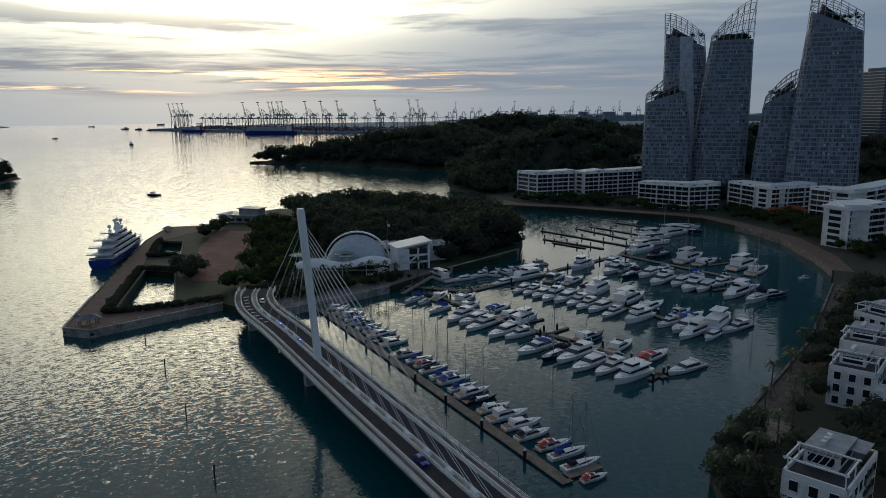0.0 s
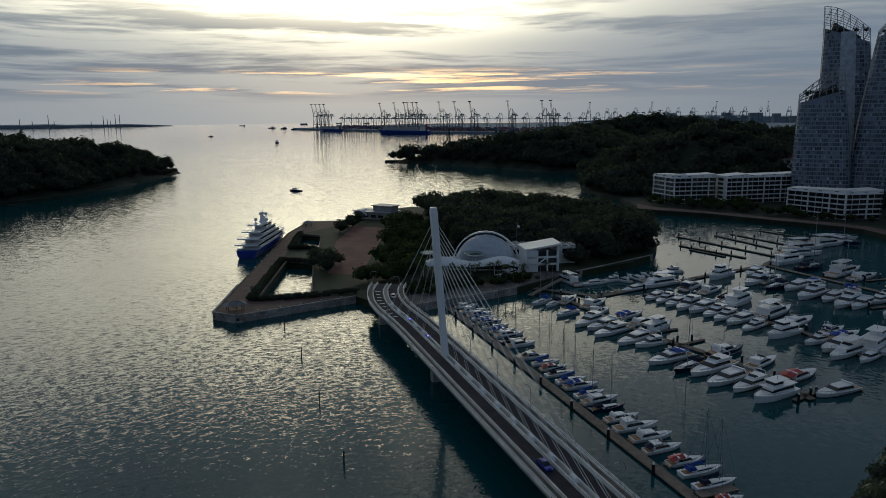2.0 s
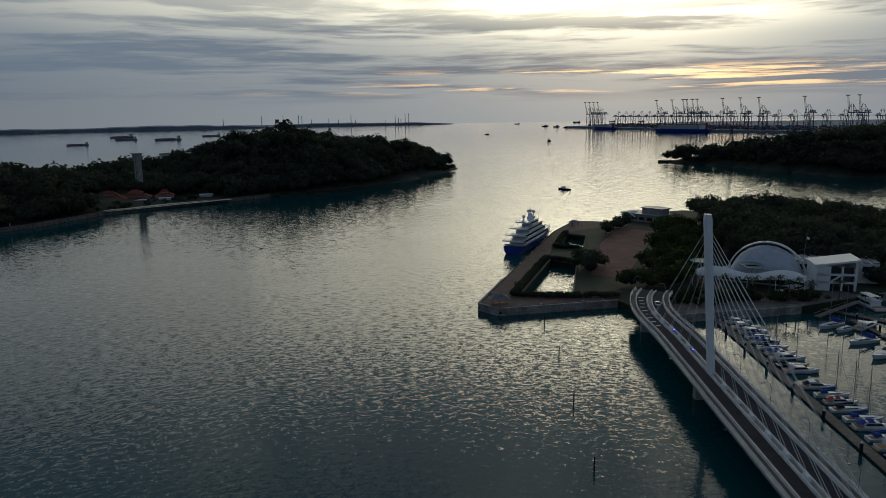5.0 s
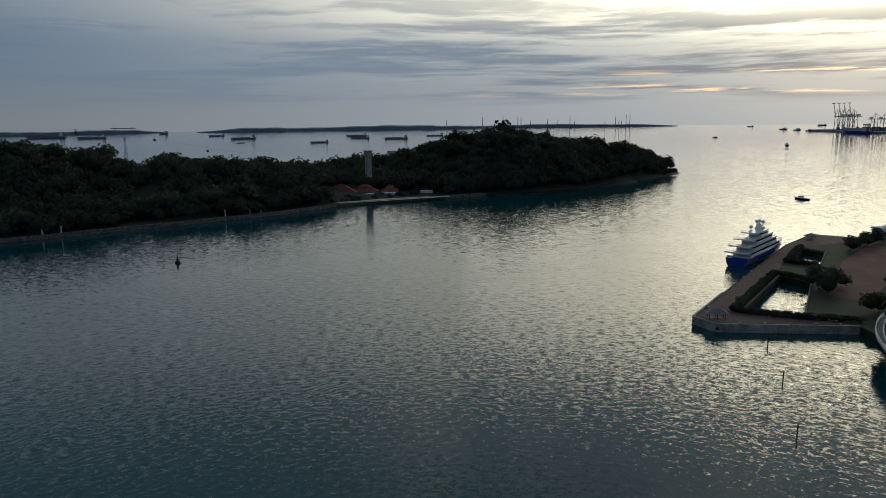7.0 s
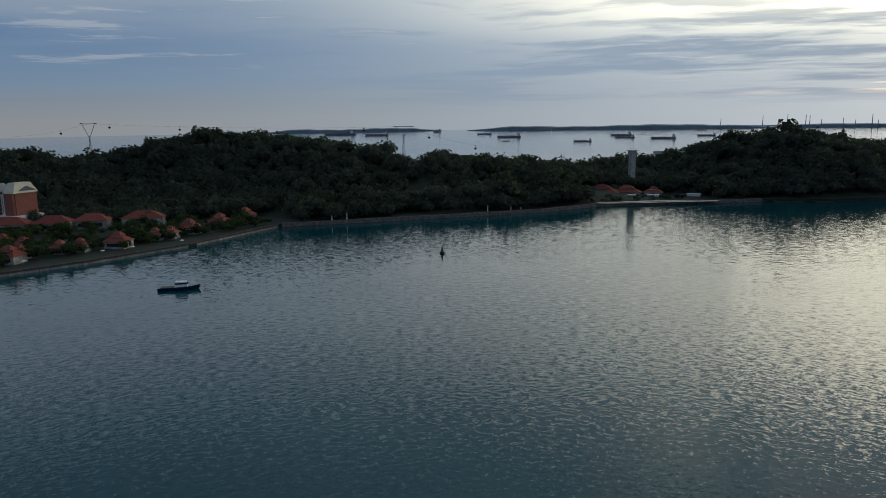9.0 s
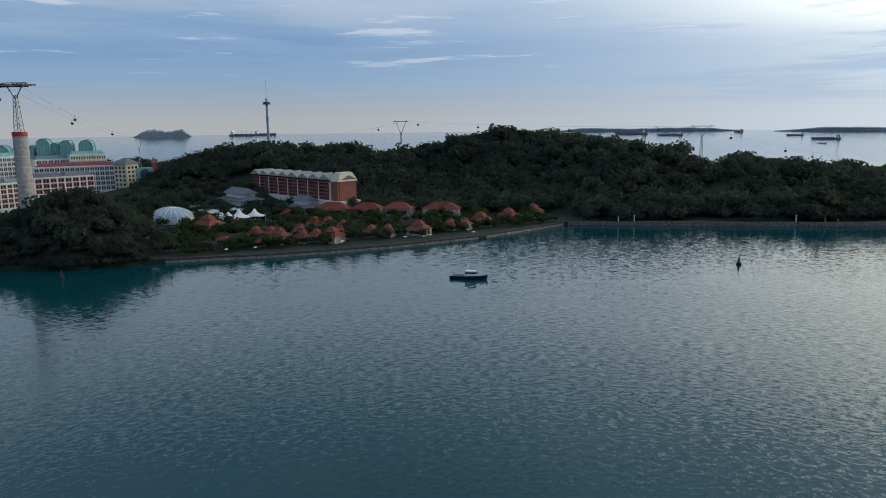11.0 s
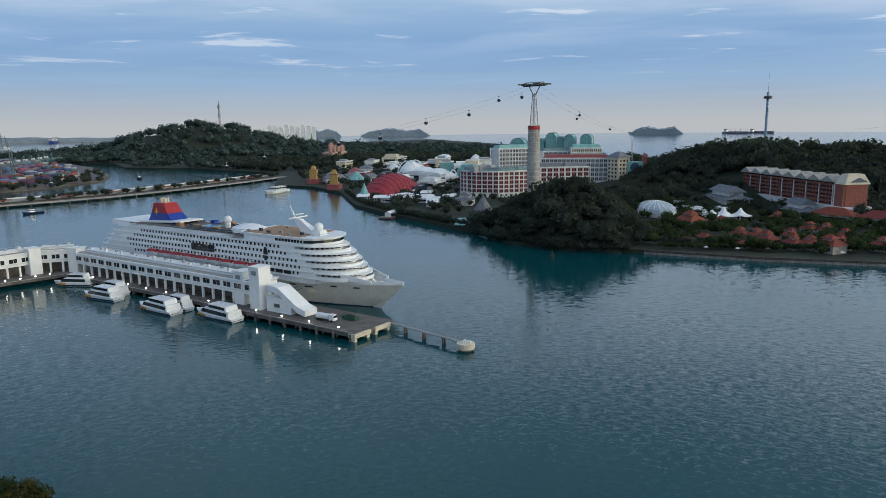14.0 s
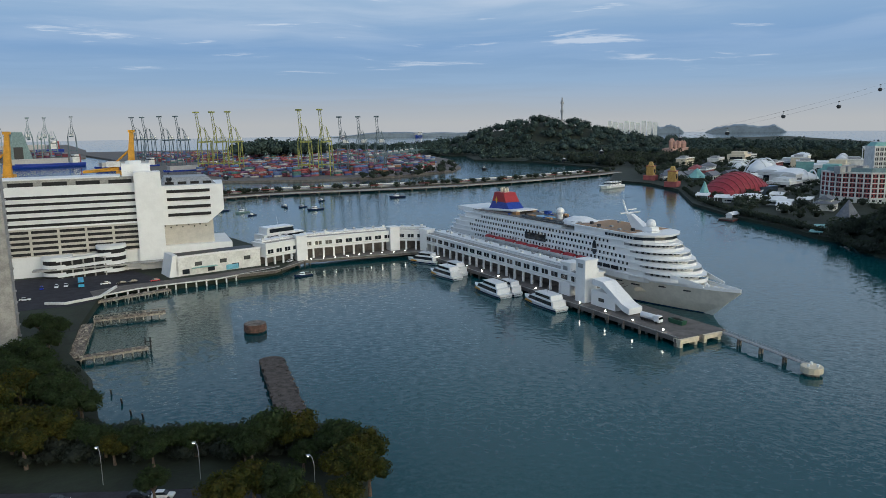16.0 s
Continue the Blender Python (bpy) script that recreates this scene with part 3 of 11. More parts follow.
def woods(name, label, poly, count, r, material, height=None, base=3.0, clumps=46, size=0.26, least=0.0, keep_out=(), where=None):
    """A stand of trees over a stretch of the plan."""
    P = np.array(poly)
    lo, hi = P.min(0), P.max(0)
    pts = np.zeros((0, 2))
    while len(pts) < count:
        q = rng.uniform(lo, hi, (count * 4, 2))
        ok = inside(q[:, 0], q[:, 1], poly)
        for k in keep_out:
            ok &= ~inside(q[:, 0], q[:, 1], k)
        if height is not None and least > 0:
            ok &= height(q[:, 0], q[:, 1]) > least
        pts = np.concatenate([pts, q[ok]])
    pts = pts[:count]
    rad = rng.uniform(r[0], r[1], count) * np.where(rng.uniform(size=count) < 0.08, 1.35, 1.0)
    z = base + (height(pts[:, 0], pts[:, 1]) if height is not None else 0) + rad * rng.uniform(0.55, 0.95, count)
    V, F = crowns(np.column_stack([pts, z]), rad, clumps, size)
    return tagged(new(name, fast_mesh(name, V, F, material)), label, "trees", kind="stuff")


def h_west(x, y):
    return slope_height(x, y, RIDGE_W, 95, SENTOSA)


def h_east(x, y):
    return slope_height(x, y, RIDGE_E, 140, SENTOSA)


def h_north(x, y):
    return slope_height(x, y, RIDGE_N, 110, MAINLAND)


def h_mid(x, y):
    return slope_height(x, y, RIDGE_M, 75, MAINLAND)


RESORT = [(-1100, -1100), (-470, -470), (-400, -300), (-390, -200), (-440, -100), (-500, 0), (-560, 62), (-640, 60), (-660, -60), (-690, -230), (-820, -420), (-1300, -700)]
woods("woods_island_ridge", "dense dark evergreen wood covering the island ridge", SENTOSA[:13] + [(-640, 40), (-680, -100), (-720, -260), (-750, -325), (-870, -340), (-1000, -200)] + SENTOSA[39:], 2120, (6.0, 9.5), M["leaf_dark"], h_west, 2.6, least=1.5, keep_out=[[(-618, 362), (-545, 340), (-530, 420), (-550, 470), (-580, 460), (-620, 404)], [(-790, 222), (-700, 200), (-700, 262), (-790, 252)]])
woods("woods_shore_fringe", "dark trees along the island's rocky shore", [(-531, 878), (-497, 703), (-487, 610), (-494, 560), (-523, 505), (-546, 408), (-560, 350), (-548, 288), (-550, 200), (-556, 80), (-600, 80), (-610, 300), (-600, 420), (-560, 520), (-540, 620), (-545, 720), (-560, 850)], 420, (5.0, 8.0), M["leaf_dark"], h_west, 2.6, keep_out=[[(-618, 362), (-530, 345), (-515, 420), (-540, 480), (-580, 460), (-620, 404)]])
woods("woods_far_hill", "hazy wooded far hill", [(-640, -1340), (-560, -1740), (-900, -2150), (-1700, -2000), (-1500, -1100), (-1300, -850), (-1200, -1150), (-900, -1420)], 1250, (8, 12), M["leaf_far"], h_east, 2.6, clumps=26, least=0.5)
woods("woods_headland", "dark wooded headland and ridge", [(-290, 1087), (-186, 1056), (-130, 1010), (-79, 978), (-32, 940), (11, 948), (16, 800), (120, 900), (520, 1250), (520, 1600), (-30, 1560), (-150, 1200)], 1700, (7, 11), M["leaf_dark"], h_north, 3.2, clumps=38)
woods("woods_knoll", "dark wooded knoll behind the waterfront flats", [(12, 800), (12, 715), (30, 665), (60, 640), (120, 655), (215, 690), (300, 720), (600, 640), (620, 860), (420, 900), (200, 880), (60, 880)], 900, (6, 10), M["leaf_dark"], h_mid, 3.2)
woods("woods_headland_shore", "dark trees along the headland shore", [(-285, 1084), (-186, 1053), (-130, 1006), (-79, 974), (-32, 935), (9, 942), (12, 810), (10, 716), (26, 667), (44, 640), (60, 700), (40, 900), (-20, 1000), (-100, 1020), (-180, 1075), (-270, 1092)], 300, (5, 8), M["leaf_dark"], h_north, 3.2, clumps=38)

# ---- boats ----
def hull_rings(L, B, free, flare=0.75, bow=1.25, keel=-0.5, full=0.55, overhang=0.06):
    """Stations of a hull, from stern to stem; x ahead, the waterline at 0."""
    rings = []
    for k in range(11):
        t = k / 10
        w = B / 2 * (1.0 if t < full else math.cos((t - full) / (1 - full) * math.pi / 2) ** 0.75) * (0.9 + 0.1 * min(1, t / 0.25))
        w = max(w, 0.03)
        z = free * (1 + (bow - 1) * t * t)
        x = -L / 2 + L * t
        low = x - L * overhang * max(0, t - 0.6) / 0.4
        rings.append([(low, -w * flare * 0.8, keel), (low + (x - low) * 0.5, -w * flare - (w - w * flare) * 0.4, z * 0.35), (x, -w, z), (x, w, z), (low + (x - low) * 0.5, w * flare + (w - w * flare) * 0.4, z * 0.35), (low, w * flare * 0.8, keel)])
    return rings


def slab(x0, x1, w0, w1, z0, z1, rake0=0.0, rake1=0.0, nar=0.88):
    """A cabin block whose ends rake and whose sides lean in."""
    return [[(x0, -w0 / 2, z0), (x1, -w1 / 2, z0), (x1, w1 / 2, z0), (x0, w0 / 2, z0)], [(x0 + rake0, -w0 / 2 * nar, z1), (x1 - rake1, -w1 / 2 * nar, z1), (x1 - rake1, w1 / 2 * nar, z1), (x0 + rake0, w0 / 2 * nar, z1)]]


def rail(L, B, z, full=0.5):
    s = Shape()
    pts = []
    for side in (-1, 1):
        row = []
        for t in (0.55, 0.65, 0.75, 0.85, 0.93, 0.985):
            w = B / 2 * (1.0 if t < full else math.cos((t - full) / (1 - full) * math.pi / 2) ** 0.75)
            row.append(Vector((-L / 2 + L * t, side * w * 0.95, z * (1 + 0.25 * t * t))))
        for p in row:
            s.tube(p, p + Vector((0, 0, 0.7)), 0.03, n=4)
        s.path([p + Vector((0, 0, 0.7)) for p in row], 0.03, 4)
    return s


def motor_yacht(label, L=14.0, B=4.3, style=0, hull="gel", cover=None):
    y = thing("motor_yacht", 0, 0, 0, 0, label, "yacht", "boats in the marina")
    f = 1.25 * L / 14
    k = L / 14
    part("hull", Shape().loft(hull_rings(L, B, f, full=0.45, bow=1.35)), M[hull], y)
    part("boot_stripe", Shape().loft([[(p[0] * 1.004, p[1] * 1.02, -0.08 if i in (0, 3) else 0.16) for i, p in enumerate((r[0], r[1], r[4], r[5]))] for r in [[(q[0], q[1] * 1.0, q[2]) for q in rr] for rr in hull_rings(L, B, f, full=0.45, bow=1.35)]], caps=False), M["navy" if hull == "gel" else "gel"], y, "dark waterline stripe")
    part("cockpit", Shape().box(-L * 0.40, 0, f * 0.55, L * 0.16, B * 0.8, f * 0.5).box(-L * 0.515, 0, 0.25, L * 0.07, B * 0.85, 0.15), M["teak"], y, "teak cockpit sole and swim platform")
    x0, x1 = (-L * 0.33, L * 0.16) if style != 2 else (-L * 0.36, L * 0.22)
    part("cabin", Shape().loft(slab(L * 0.0, L * 0.33, B * 0.72, B * 0.2, f * 1.02, f * 1.42, 0.0, L * 0.05)).loft(slab(x0, x1, B * 0.82, B * 0.66, f, f + 1.55 * k, 0.2 * k, 1.9 * k if style < 2 else 0.6 * k)), M["gel"], y)
    part("cabin_window", Shape().loft(slab(x0 + 0.5 * k, x1 + 0.05 - 0.5 * k, B * 0.84, B * 0.70, f + 0.55 * k, f + 1.25 * k, 0.3 * k, 0.9 * k if style < 2 else 0.4 * k, 0.93)), M["glass"], y, "tinted cabin glass")
    top = f + 1.55 * k
    if style in (1, 2):
        fly = Shape().loft(slab(x0 + 0.1, x1 - 2.2 * k, B * 0.80, B * 0.62, top, top + 0.65 * k, 0.0, 0.5 * k, 1.04))
        for sy in (-1, 1):
            fly.path([(x0 + 0.9 * k, sy * B * 0.36, top + 0.4 * k), (x0 + 0.5 * k, sy * B * 0.33, top + 1.9 * k)], 0.09 * k, 5)
        fly.tube((x0 + 0.5 * k, -B * 0.34, top + 1.9 * k), (x0 + 0.5 * k, B * 0.34, top + 1.9 * k), 0.10 * k, n=5)
        fly.ball((x0 + 0.6 * k, 0, top + 2.25 * k), (0.35, 0.35, 0.25), 8, 4)
        part("flybridge", fly, M["gel"], y, "flybridge with a radar arch")
        part("windscreen", Shape().loft(slab(x1 - 3.6 * k, x1 - 2.5 * k, B * 0.6, B * 0.5, top + 0.6 * k, top + 1.15 * k, 0.3 * k, 0.5 * k)), M["glass"], y)
        if style == 2:
            part("hardtop", Shape().loft(slab(x0 + 0.3 * k, x1 - 2.4 * k, B * 0.78, B * 0.6, top + 1.95 * k, top + 2.12 * k)), M["gel"], y)
    else:
        part("targa_arch", Shape().loft(slab(x0 + 0.3, x0 + 1.0 * k, B * 0.8, B * 0.8, top - 0.2, top + 0.5 * k, 0.3, -0.2, 0.9)), M["gel"], y)
    if cover:
        part("canvas_cover", Shape().loft([[(x0 - L * 0.12, -B * 0.4, f + 0.7), (x0 - L * 0.12, B * 0.4, f + 0.7), (x0 - L * 0.12, 0, f + 0.9)], [(x0, -B * 0.44, top), (x0, B * 0.44, top), (x0, 0, top + 0.45 * k)], [(x0 + L * 0.24, -B * 0.4, top + 0.15), (x0 + L * 0.24, B * 0.4, top + 0.15), (x0 + L * 0.24, 0, top + 0.75 * k)]]), M[cover], y, {"canvas_b": "bright blue canvas cover", "canvas_n": "navy canvas cover", "canvas_t": "tan canvas bimini", "redp": "red canvas bimini"}[cover])
    part("bow_rail", rail(L, B, f), M["steel"], y)
    return y


def sailboat(label, L=11.0, B=3.4, tall=14.5, cover="canvas_b", hull="gel"):
    y = thing("sailboat", 0, 0, 0, 0, label, "sailboat", "boats in the marina")
    f = 0.95
    part("hull", Shape().loft(hull_rings(L, B, f, 0.7, 1.3, full=0.4, overhang=0.1)), M[hull], y)
    part("deck", Shape().loft(slab(-L * 0.2, L * 0.3, B * 0.62, B * 0.3, f, f + 0.5, 0.1, 0.8)), M["gel"], y)
    part("cabin_window", Shape().loft(slab(-L * 0.16, L * 0.2, B * 0.63, B * 0.42, f + 0.16, f + 0.36, 0.1, 0.3)), M["glass"], y)
    part("cockpit", Shape().box(-L * 0.34, 0, f * 0.7, L * 0.2, B * 0.5, 0.35), M["teak"], y)
    part("mast", Shape().tube((L * 0.08, 0, f), (L * 0.06, 0, f + tall), 0.11, 0.07, 6), M["steel"], y)
    part("boom", Shape().tube((L * 0.07, 0, f + 1.5), (-L * 0.33, 0, f + 1.6), 0.08, n=6), M["steel"], y)
    part("sail_cover", Shape().loft([[(L * 0.07, -0.12, f + 1.55), (L * 0.07, 0.12, f + 1.55), (L * 0.07, 0, f + 2.3)], [(-L * 0.14, -0.28, f + 1.5), (-L * 0.14, 0.28, f + 1.5), (-L * 0.14, 0, f + 2.05)], [(-L * 0.33, -0.12, f + 1.55), (-L * 0.33, 0.12, f + 1.55), (-L * 0.33, 0, f + 1.8)]]), M[cover], y, "furled sail under a canvas cover")
    part("sprayhood", Shape().loft(slab(-L * 0.36, -L * 0.16, B * 0.66, B * 0.62, f + 0.55, f + 1.35, 0.3, 0.5)), M[cover], y)
    s = Shape()
    for e in ((L * 0.48, 0, f + 0.2), (-L * 0.49, 0, f), (L * 0.06, B * 0.47, f), (L * 0.06, -B * 0.47, f)):
        s.tube(e, (L * 0.06, 0, f + tall - 0.3), 0.025, n=3)
    part("rigging", s, M["dark"], y)
    part("spreader", Shape().tube((L * 0.07, -1.0, f + tall * 0.55), (L * 0.07, 1.0, f + tall * 0.55), 0.04, n=4), M["steel"], y)
    part("guard_rail", rail(L, B, f, 0.4), M["steel"], y)
    return y


def motor_launch(label, L=13.0, B=4.2):
    """A trawler yacht with an upright deckhouse."""
    y = thing("trawler_yacht", 0, 0, 0, 0, label, "yacht", "boats in the marina")
    f = 1.6
    part("hull", Shape().loft(hull_rings(L, B, f, 0.85, 1.45, full=0.5)), M["gel"], y)
    part("deckhouse", Shape().loft(slab(-L * 0.36, L * 0.2, B * 0.78, B * 0.7, f, f + 2.0, 0.1, 0.5, 0.96)), M["gel"], y)
    part("deckhouse_window", Shape().loft(slab(-L * 0.33, L * 0.19, B * 0.79, B * 0.715, f + 0.9, f + 1.6, 0.1, 0.35, 0.97)), M["glass"], y)
    part("upper_deck", Shape().box(-L * 0.1, 0, f + 2.0, L * 0.62, B * 0.86, 0.14), M["gel"], y)
    part("wheelhouse", Shape().loft(slab(-L * 0.1, L * 0.12, B * 0.6, B * 0.55, f + 2.14, f + 3.7, 0.1, 0.3, 0.95)), M["gel"], y)
    part("wheelhouse_window", Shape().loft(slab(-L * 0.09, L * 0.125, B * 0.61, B * 0.56, f + 2.8, f + 3.4, 0.05, 0.2, 0.97)), M["glass"], y)
    part("roof", Shape().box(-L * 0.04, 0, f + 3.7, L * 0.36, B * 0.72, 0.12), M["gel"], y)
    part("mast", Shape().tube((-L * 0.05, 0, f + 3.8), (-L * 0.07, 0, f + 6.0), 0.07, 0.04), M["steel"], y)
    part("bow_rail", rail(L, B, f), M["steel"], y)
    return y


BOATS = [
    motor_yacht("white flybridge motor yacht with tinted windows", 14, 4.4, 1),
    motor_yacht("white sports cruiser with a low tinted windscreen", 12, 3.9, 0),
    motor_yacht("white hardtop motor yacht with a radar arch", 16, 4.8, 2),
    motor_yacht("white flybridge yacht under a navy cockpit cover", 13, 4.2, 1, cover="canvas_n"),
    motor_yacht("white sports cruiser under a bright blue cover", 11, 3.7, 0, cover="canvas_b"),
    motor_yacht("white cruiser with a tan bimini top", 13, 4.2, 1, cover="canvas_t"),
    motor_yacht("navy-hulled sports yacht with a white deck", 15, 4.5, 0, hull="navy"),
    sailboat("white sailing yacht with blue sail cover", 11, 3.4, 14.5),
    sailboat("white sailing yacht with navy sail cover", 12, 3.6, 16.5, "canvas_n"),
    sailboat("navy-hulled sailing yacht with a tall bare mast", 13, 3.8, 18, "canvas_n", "navy"),
    motor_launch("white trawler yacht with an upright deckhouse"),
    motor_yacht("white cruiser with a red bimini top", 10, 3.5, 0, cover="redp"),
]
USED = [False] * len(BOATS)


def moor(kind, x, y, rz, size=1.0):
    """Puts a boat of that kind into its berth."""
    m = pose(x, y, 0.05, 0, 0, rz)
    if USED[kind]:
        ob = copy_thing(BOATS[kind], m)
    else:
        ob, USED[kind] = BOATS[kind], True
        ob.matrix_basis = m
    ob.scale = (size, size * 0.92, size * (0.74 if size > 1.05 and kind not in (7, 8, 9) else 1.0))
    return ob


def pile(x, y, tall=2.7):
    p = thing("mooring_pile", x, y, -1.0, 0, "black mooring pile with a white conical cap", "pile", "piles along the pontoons")
    part("post", Shape().tube((0, 0, 0), (0, 0, tall + 1), 0.4, n=8), M["black"], p)
    part("cap", Shape().tube((0, 0, tall + 1), (0, 0, tall + 1.6), 0.41, 0.04, 8), M["white"], p, "white conical cap")
    return p


PILE = None


def add_pile(x, y):
    global PILE
    if PILE is None:
        PILE = pile(x, y)
    else:
        copy_thing(PILE, pose(x, y, -1.0, 0, 0, 0))


def pontoon(a, b, w, piles=12.0, side=1):
    """A floating walkway from a to b, of boards on floats, with piles beside it."""
    a, b = Vector(a), Vector(b)
    d = b - a
    L = d.length
    rz = math.degrees(math.atan2(d.y, d.x))
    p = thing("pontoon", a.x, a.y, 0, rz, "brown planked floating pontoon walkway", "pontoon", "marina pontoons")
    n = max(1, round(L / 12.0))
    step = L / n
    deck = Shape().box(0, 0, 0.35, step - 0.06, w, 0.22).mesh("deck_section", M["pontoon"])
    part("float", Shape().box(L / 2, 0, -0.5, L - 0.3, w - 0.3, 0.85), M["black"], p)
    for i in range(n):
        part("deck_section", deck, parent=p, at=pose((i + 0.5) * step, 0, 0))
    q = d.normalized()
    nrm = Vector((-q.y, q.x))
    if piles:
        for i in range(int(L / piles) + 1):
            c = a + q * min(i * piles, L) + nrm * side * (w / 2 + 0.35)
            add_pile(c.x, c.y)
    return p


# the long outer pontoon beside the bridge
pontoon((-52, 281), (26.5, 140), 3.0, 18.5, -1)
pontoon((26.0, 142.5), (35, 147.5), 2.4, 0)
# the shore walkway and the inner docks
pontoon((-22.0, 316.1), (11.3, 303.6), 3.0, 0, 1)
pontoon((11.3, 303.6), (61.5, 349.1), 2.8, 26, -1)
pontoon((61.5, 349.1), (99.3, 381.4), 2.8, 26, -1)
pontoon((-6.1, 302.3), (25.3, 254.6), 2.4, 14, 1)
pontoon((25.3, 254.6), (52.1, 227.1), 2.4, 14, 1)
pontoon((52.1, 227.1), (66.1, 200.1), 2.4, 14, 1)
pontoon((30.8, 311.0), (62.9, 287.6), 2.4, 15, 1)
pontoon((62.9, 287.6), (82.2, 264.6), 2.4, 15, 1)
pontoon((82.2, 264.6), (94.2, 239.1), 2.4, 15, 1)
pontoon((98.6, 378.4), (138.7, 321.9), 2.6, 15, 1)
pontoon((118.4, 301.6), (133.5, 309.1), 1.6, 9, 1)
pontoon((134.8, 351.2), (149.8, 358.7), 1.4, 9, 1)
pontoon((25.1, 252.5), (38.3, 261.5), 1.4, 9, 1)
pontoon((35.0, 240.9), (45.8, 249.8), 1.4, 9, 1)
pontoon((60.9, 198.5), (68.2, 205.7), 1.6, 9, -1)
for a, b in (((65, 461), (108, 405)), ((89, 469), (113, 428)), ((100, 475), (129, 435)), ((121, 491), (153, 454)), ((62, 430), (92, 398)), ((66, 418), (82, 400))):
    pontoon(a, b, 1.8, 17, 1)
pontoon((98, 382), (150, 470), 2.4, 0)

R = random.Random(11)
# berths along the outer pontoon: how far along it, kind, size
OUTER = [(6, 1, .8), (14, 0, .8), (19, 1, .9), (24, 7, .85), (30, 4, .9), (36, 8, .9), (42, 4, .9), (47, 1, .95), (53, 9, .8), (58, 1, .9), (71, 3, .75), (77, 7, .9), (82, 11, .9), (87, 8, .85), (93, 7, .95), (98, 4, 1.0), (104, 7, .9), (109, 1, .95), (114, 9, .85), (121, 1, .85), (127, 0, .9), (133, 1, .95), (139, 3, .8), (146, 11, .95), (151, 7, 1.0), (156.5, 8, .9), (162.5, 11, .7)]
qx, qy = 78.5 / 161.4, -141 / 161.4
for s, kind, size in OUTER:
    half = 7.2 * size + 1.5
    moor(kind, -52 + qx * s - qy * half, 281 + qy * s + qx * half, math.degrees(math.atan2(qx, -qy)) + R.uniform(-3, 3), size)


# boats on the near side of the second dock: x, y, heading, kind, size
SECOND_NEAR = [(-12.6, 290.2, -125, 7, 1.17), (-7.7, 288.2, -118, 8, 1.00), (-1.9, 275.1, -131, 7, 1.15), (6.5, 265.1, -125, 0, 1.37), (11.8, 261.1, -132, 1, 1.54), (14.2, 253.4, -133, 5, 1.43), (21.8, 245.8, -131, 1, 1.57), (26.6, 241.5, -145, 3, 1.00), (31.0, 227.2, -139, 4, 1.70), (36.5, 220.7, -134, 9, 1.25), (42.9, 220.0, -135, 0, 1.49), (45.9, 211.8, -136, 1, 1.59), (51.5, 208.1, -135, 0, 1.21), (56.2, 200.9, -140, 10, 1.34), (74.2, 206.8, -146, 1, 1.37)]
# its far side: x, y, heading, kind, size
SECOND_FAR = [(-1.1, 296.3, 66, 1, 1.19), (9.5, 291.4, 57, 0, 1.21), (11.0, 278.9, 49, 0, 0.92), (22.5, 276.0, 46, 4, 1.41), (27.0, 267.8, 45, 1, 1.25), (31.3, 260.1, 50, 10, 1.31), (50.7, 237.1, 38, 6, 1.05), (59.9, 228.4, 47, 0, 1.12), (68.0, 218.2, 40, 11, 1.60)]
# near side of the third dock: x, y, heading, kind, size
THIRD_NEAR = [(34.9, 306.2, -125, 1, 1.30), (38.8, 302.6, -123, 0, 1.15), (42.7, 298.1, -126, 1, 1.43), (46.9, 294.2, -123, 0, 1.49), (51.7, 290.8, -128, 1, 1.69), (55.8, 285.1, -130, 5, 1.37), (58.5, 279.9, -129, 5, 1.31), (63.3, 276.0, -133, 1, 1.57), (66.0, 267.7, -132, 0, 1.10), (74.2, 260.2, -139, 10, 1.35), (83.4, 253.3, -142, 3, 1.02), (88.7, 249.2, -136, 1, 1.70), (88.8, 241.8, -136, 2, 1.26), (94.0, 237.7, -134, 1, 0.98), (106.2, 247.1, -144, 0, 1.25)]
# its far side: x, y, heading, kind, size
THIRD_FAR = [(53.7, 327.6, 55, 3, 1.47), (61.1, 321.6, 50, 0, 1.20), (64.0, 307.1, 45, 8, 1.04), (68.8, 303.0, 51, 10, 1.63), (78.0, 286.7, 47, 2, 1.56), (83.8, 276.0, 44, 1, 1.63), (93.0, 266.8, 40, 3, 0.99), (95.5, 261.7, 40, 4, 1.45), (101.7, 251.6, 51, 10, 1.70)]
# near side of the fourth dock: x, y, heading, kind, size
FOURTH_NEAR = [(84.5, 342.0, -129, 0, 1.70), (90.2, 332.0, -132, 9, 1.41), (99.0, 333.4, -132, 1, 1.68), (101.2, 319.6, -131, 0, 1.70), (108.2, 315.4, -130, 1, 1.58), (111.3, 307.6, -129, 0, 1.70), (116.5, 306.3, -129, 1, 1.70), (125.4, 313.1, -143, 3, 1.41), (125.4, 294.6, -136, 2, 1.47), (131.1, 286.9, -138, 8, 1.70), (106.3, 338.5, -135, 4, 1.70), (116.7, 324.9, -141, 7, 1.56)]
# its far side: x, y, heading, kind, size
FOURTH_FAR = [(130.9, 366.9, 44, 2, 1.70), (136.2, 358.0, 40, 1, 1.70), (152.2, 349.6, 41, 2, 1.70), (153.9, 337.1, 45, 0, 1.56), (140.7, 292.0, 19, 6, 1.03), (136.6, 305.4, 31, 7, 1.18), (118.5, 376.9, 39, 9, 1.59), (91.8, 346.6, 49, 3, 1.51)]
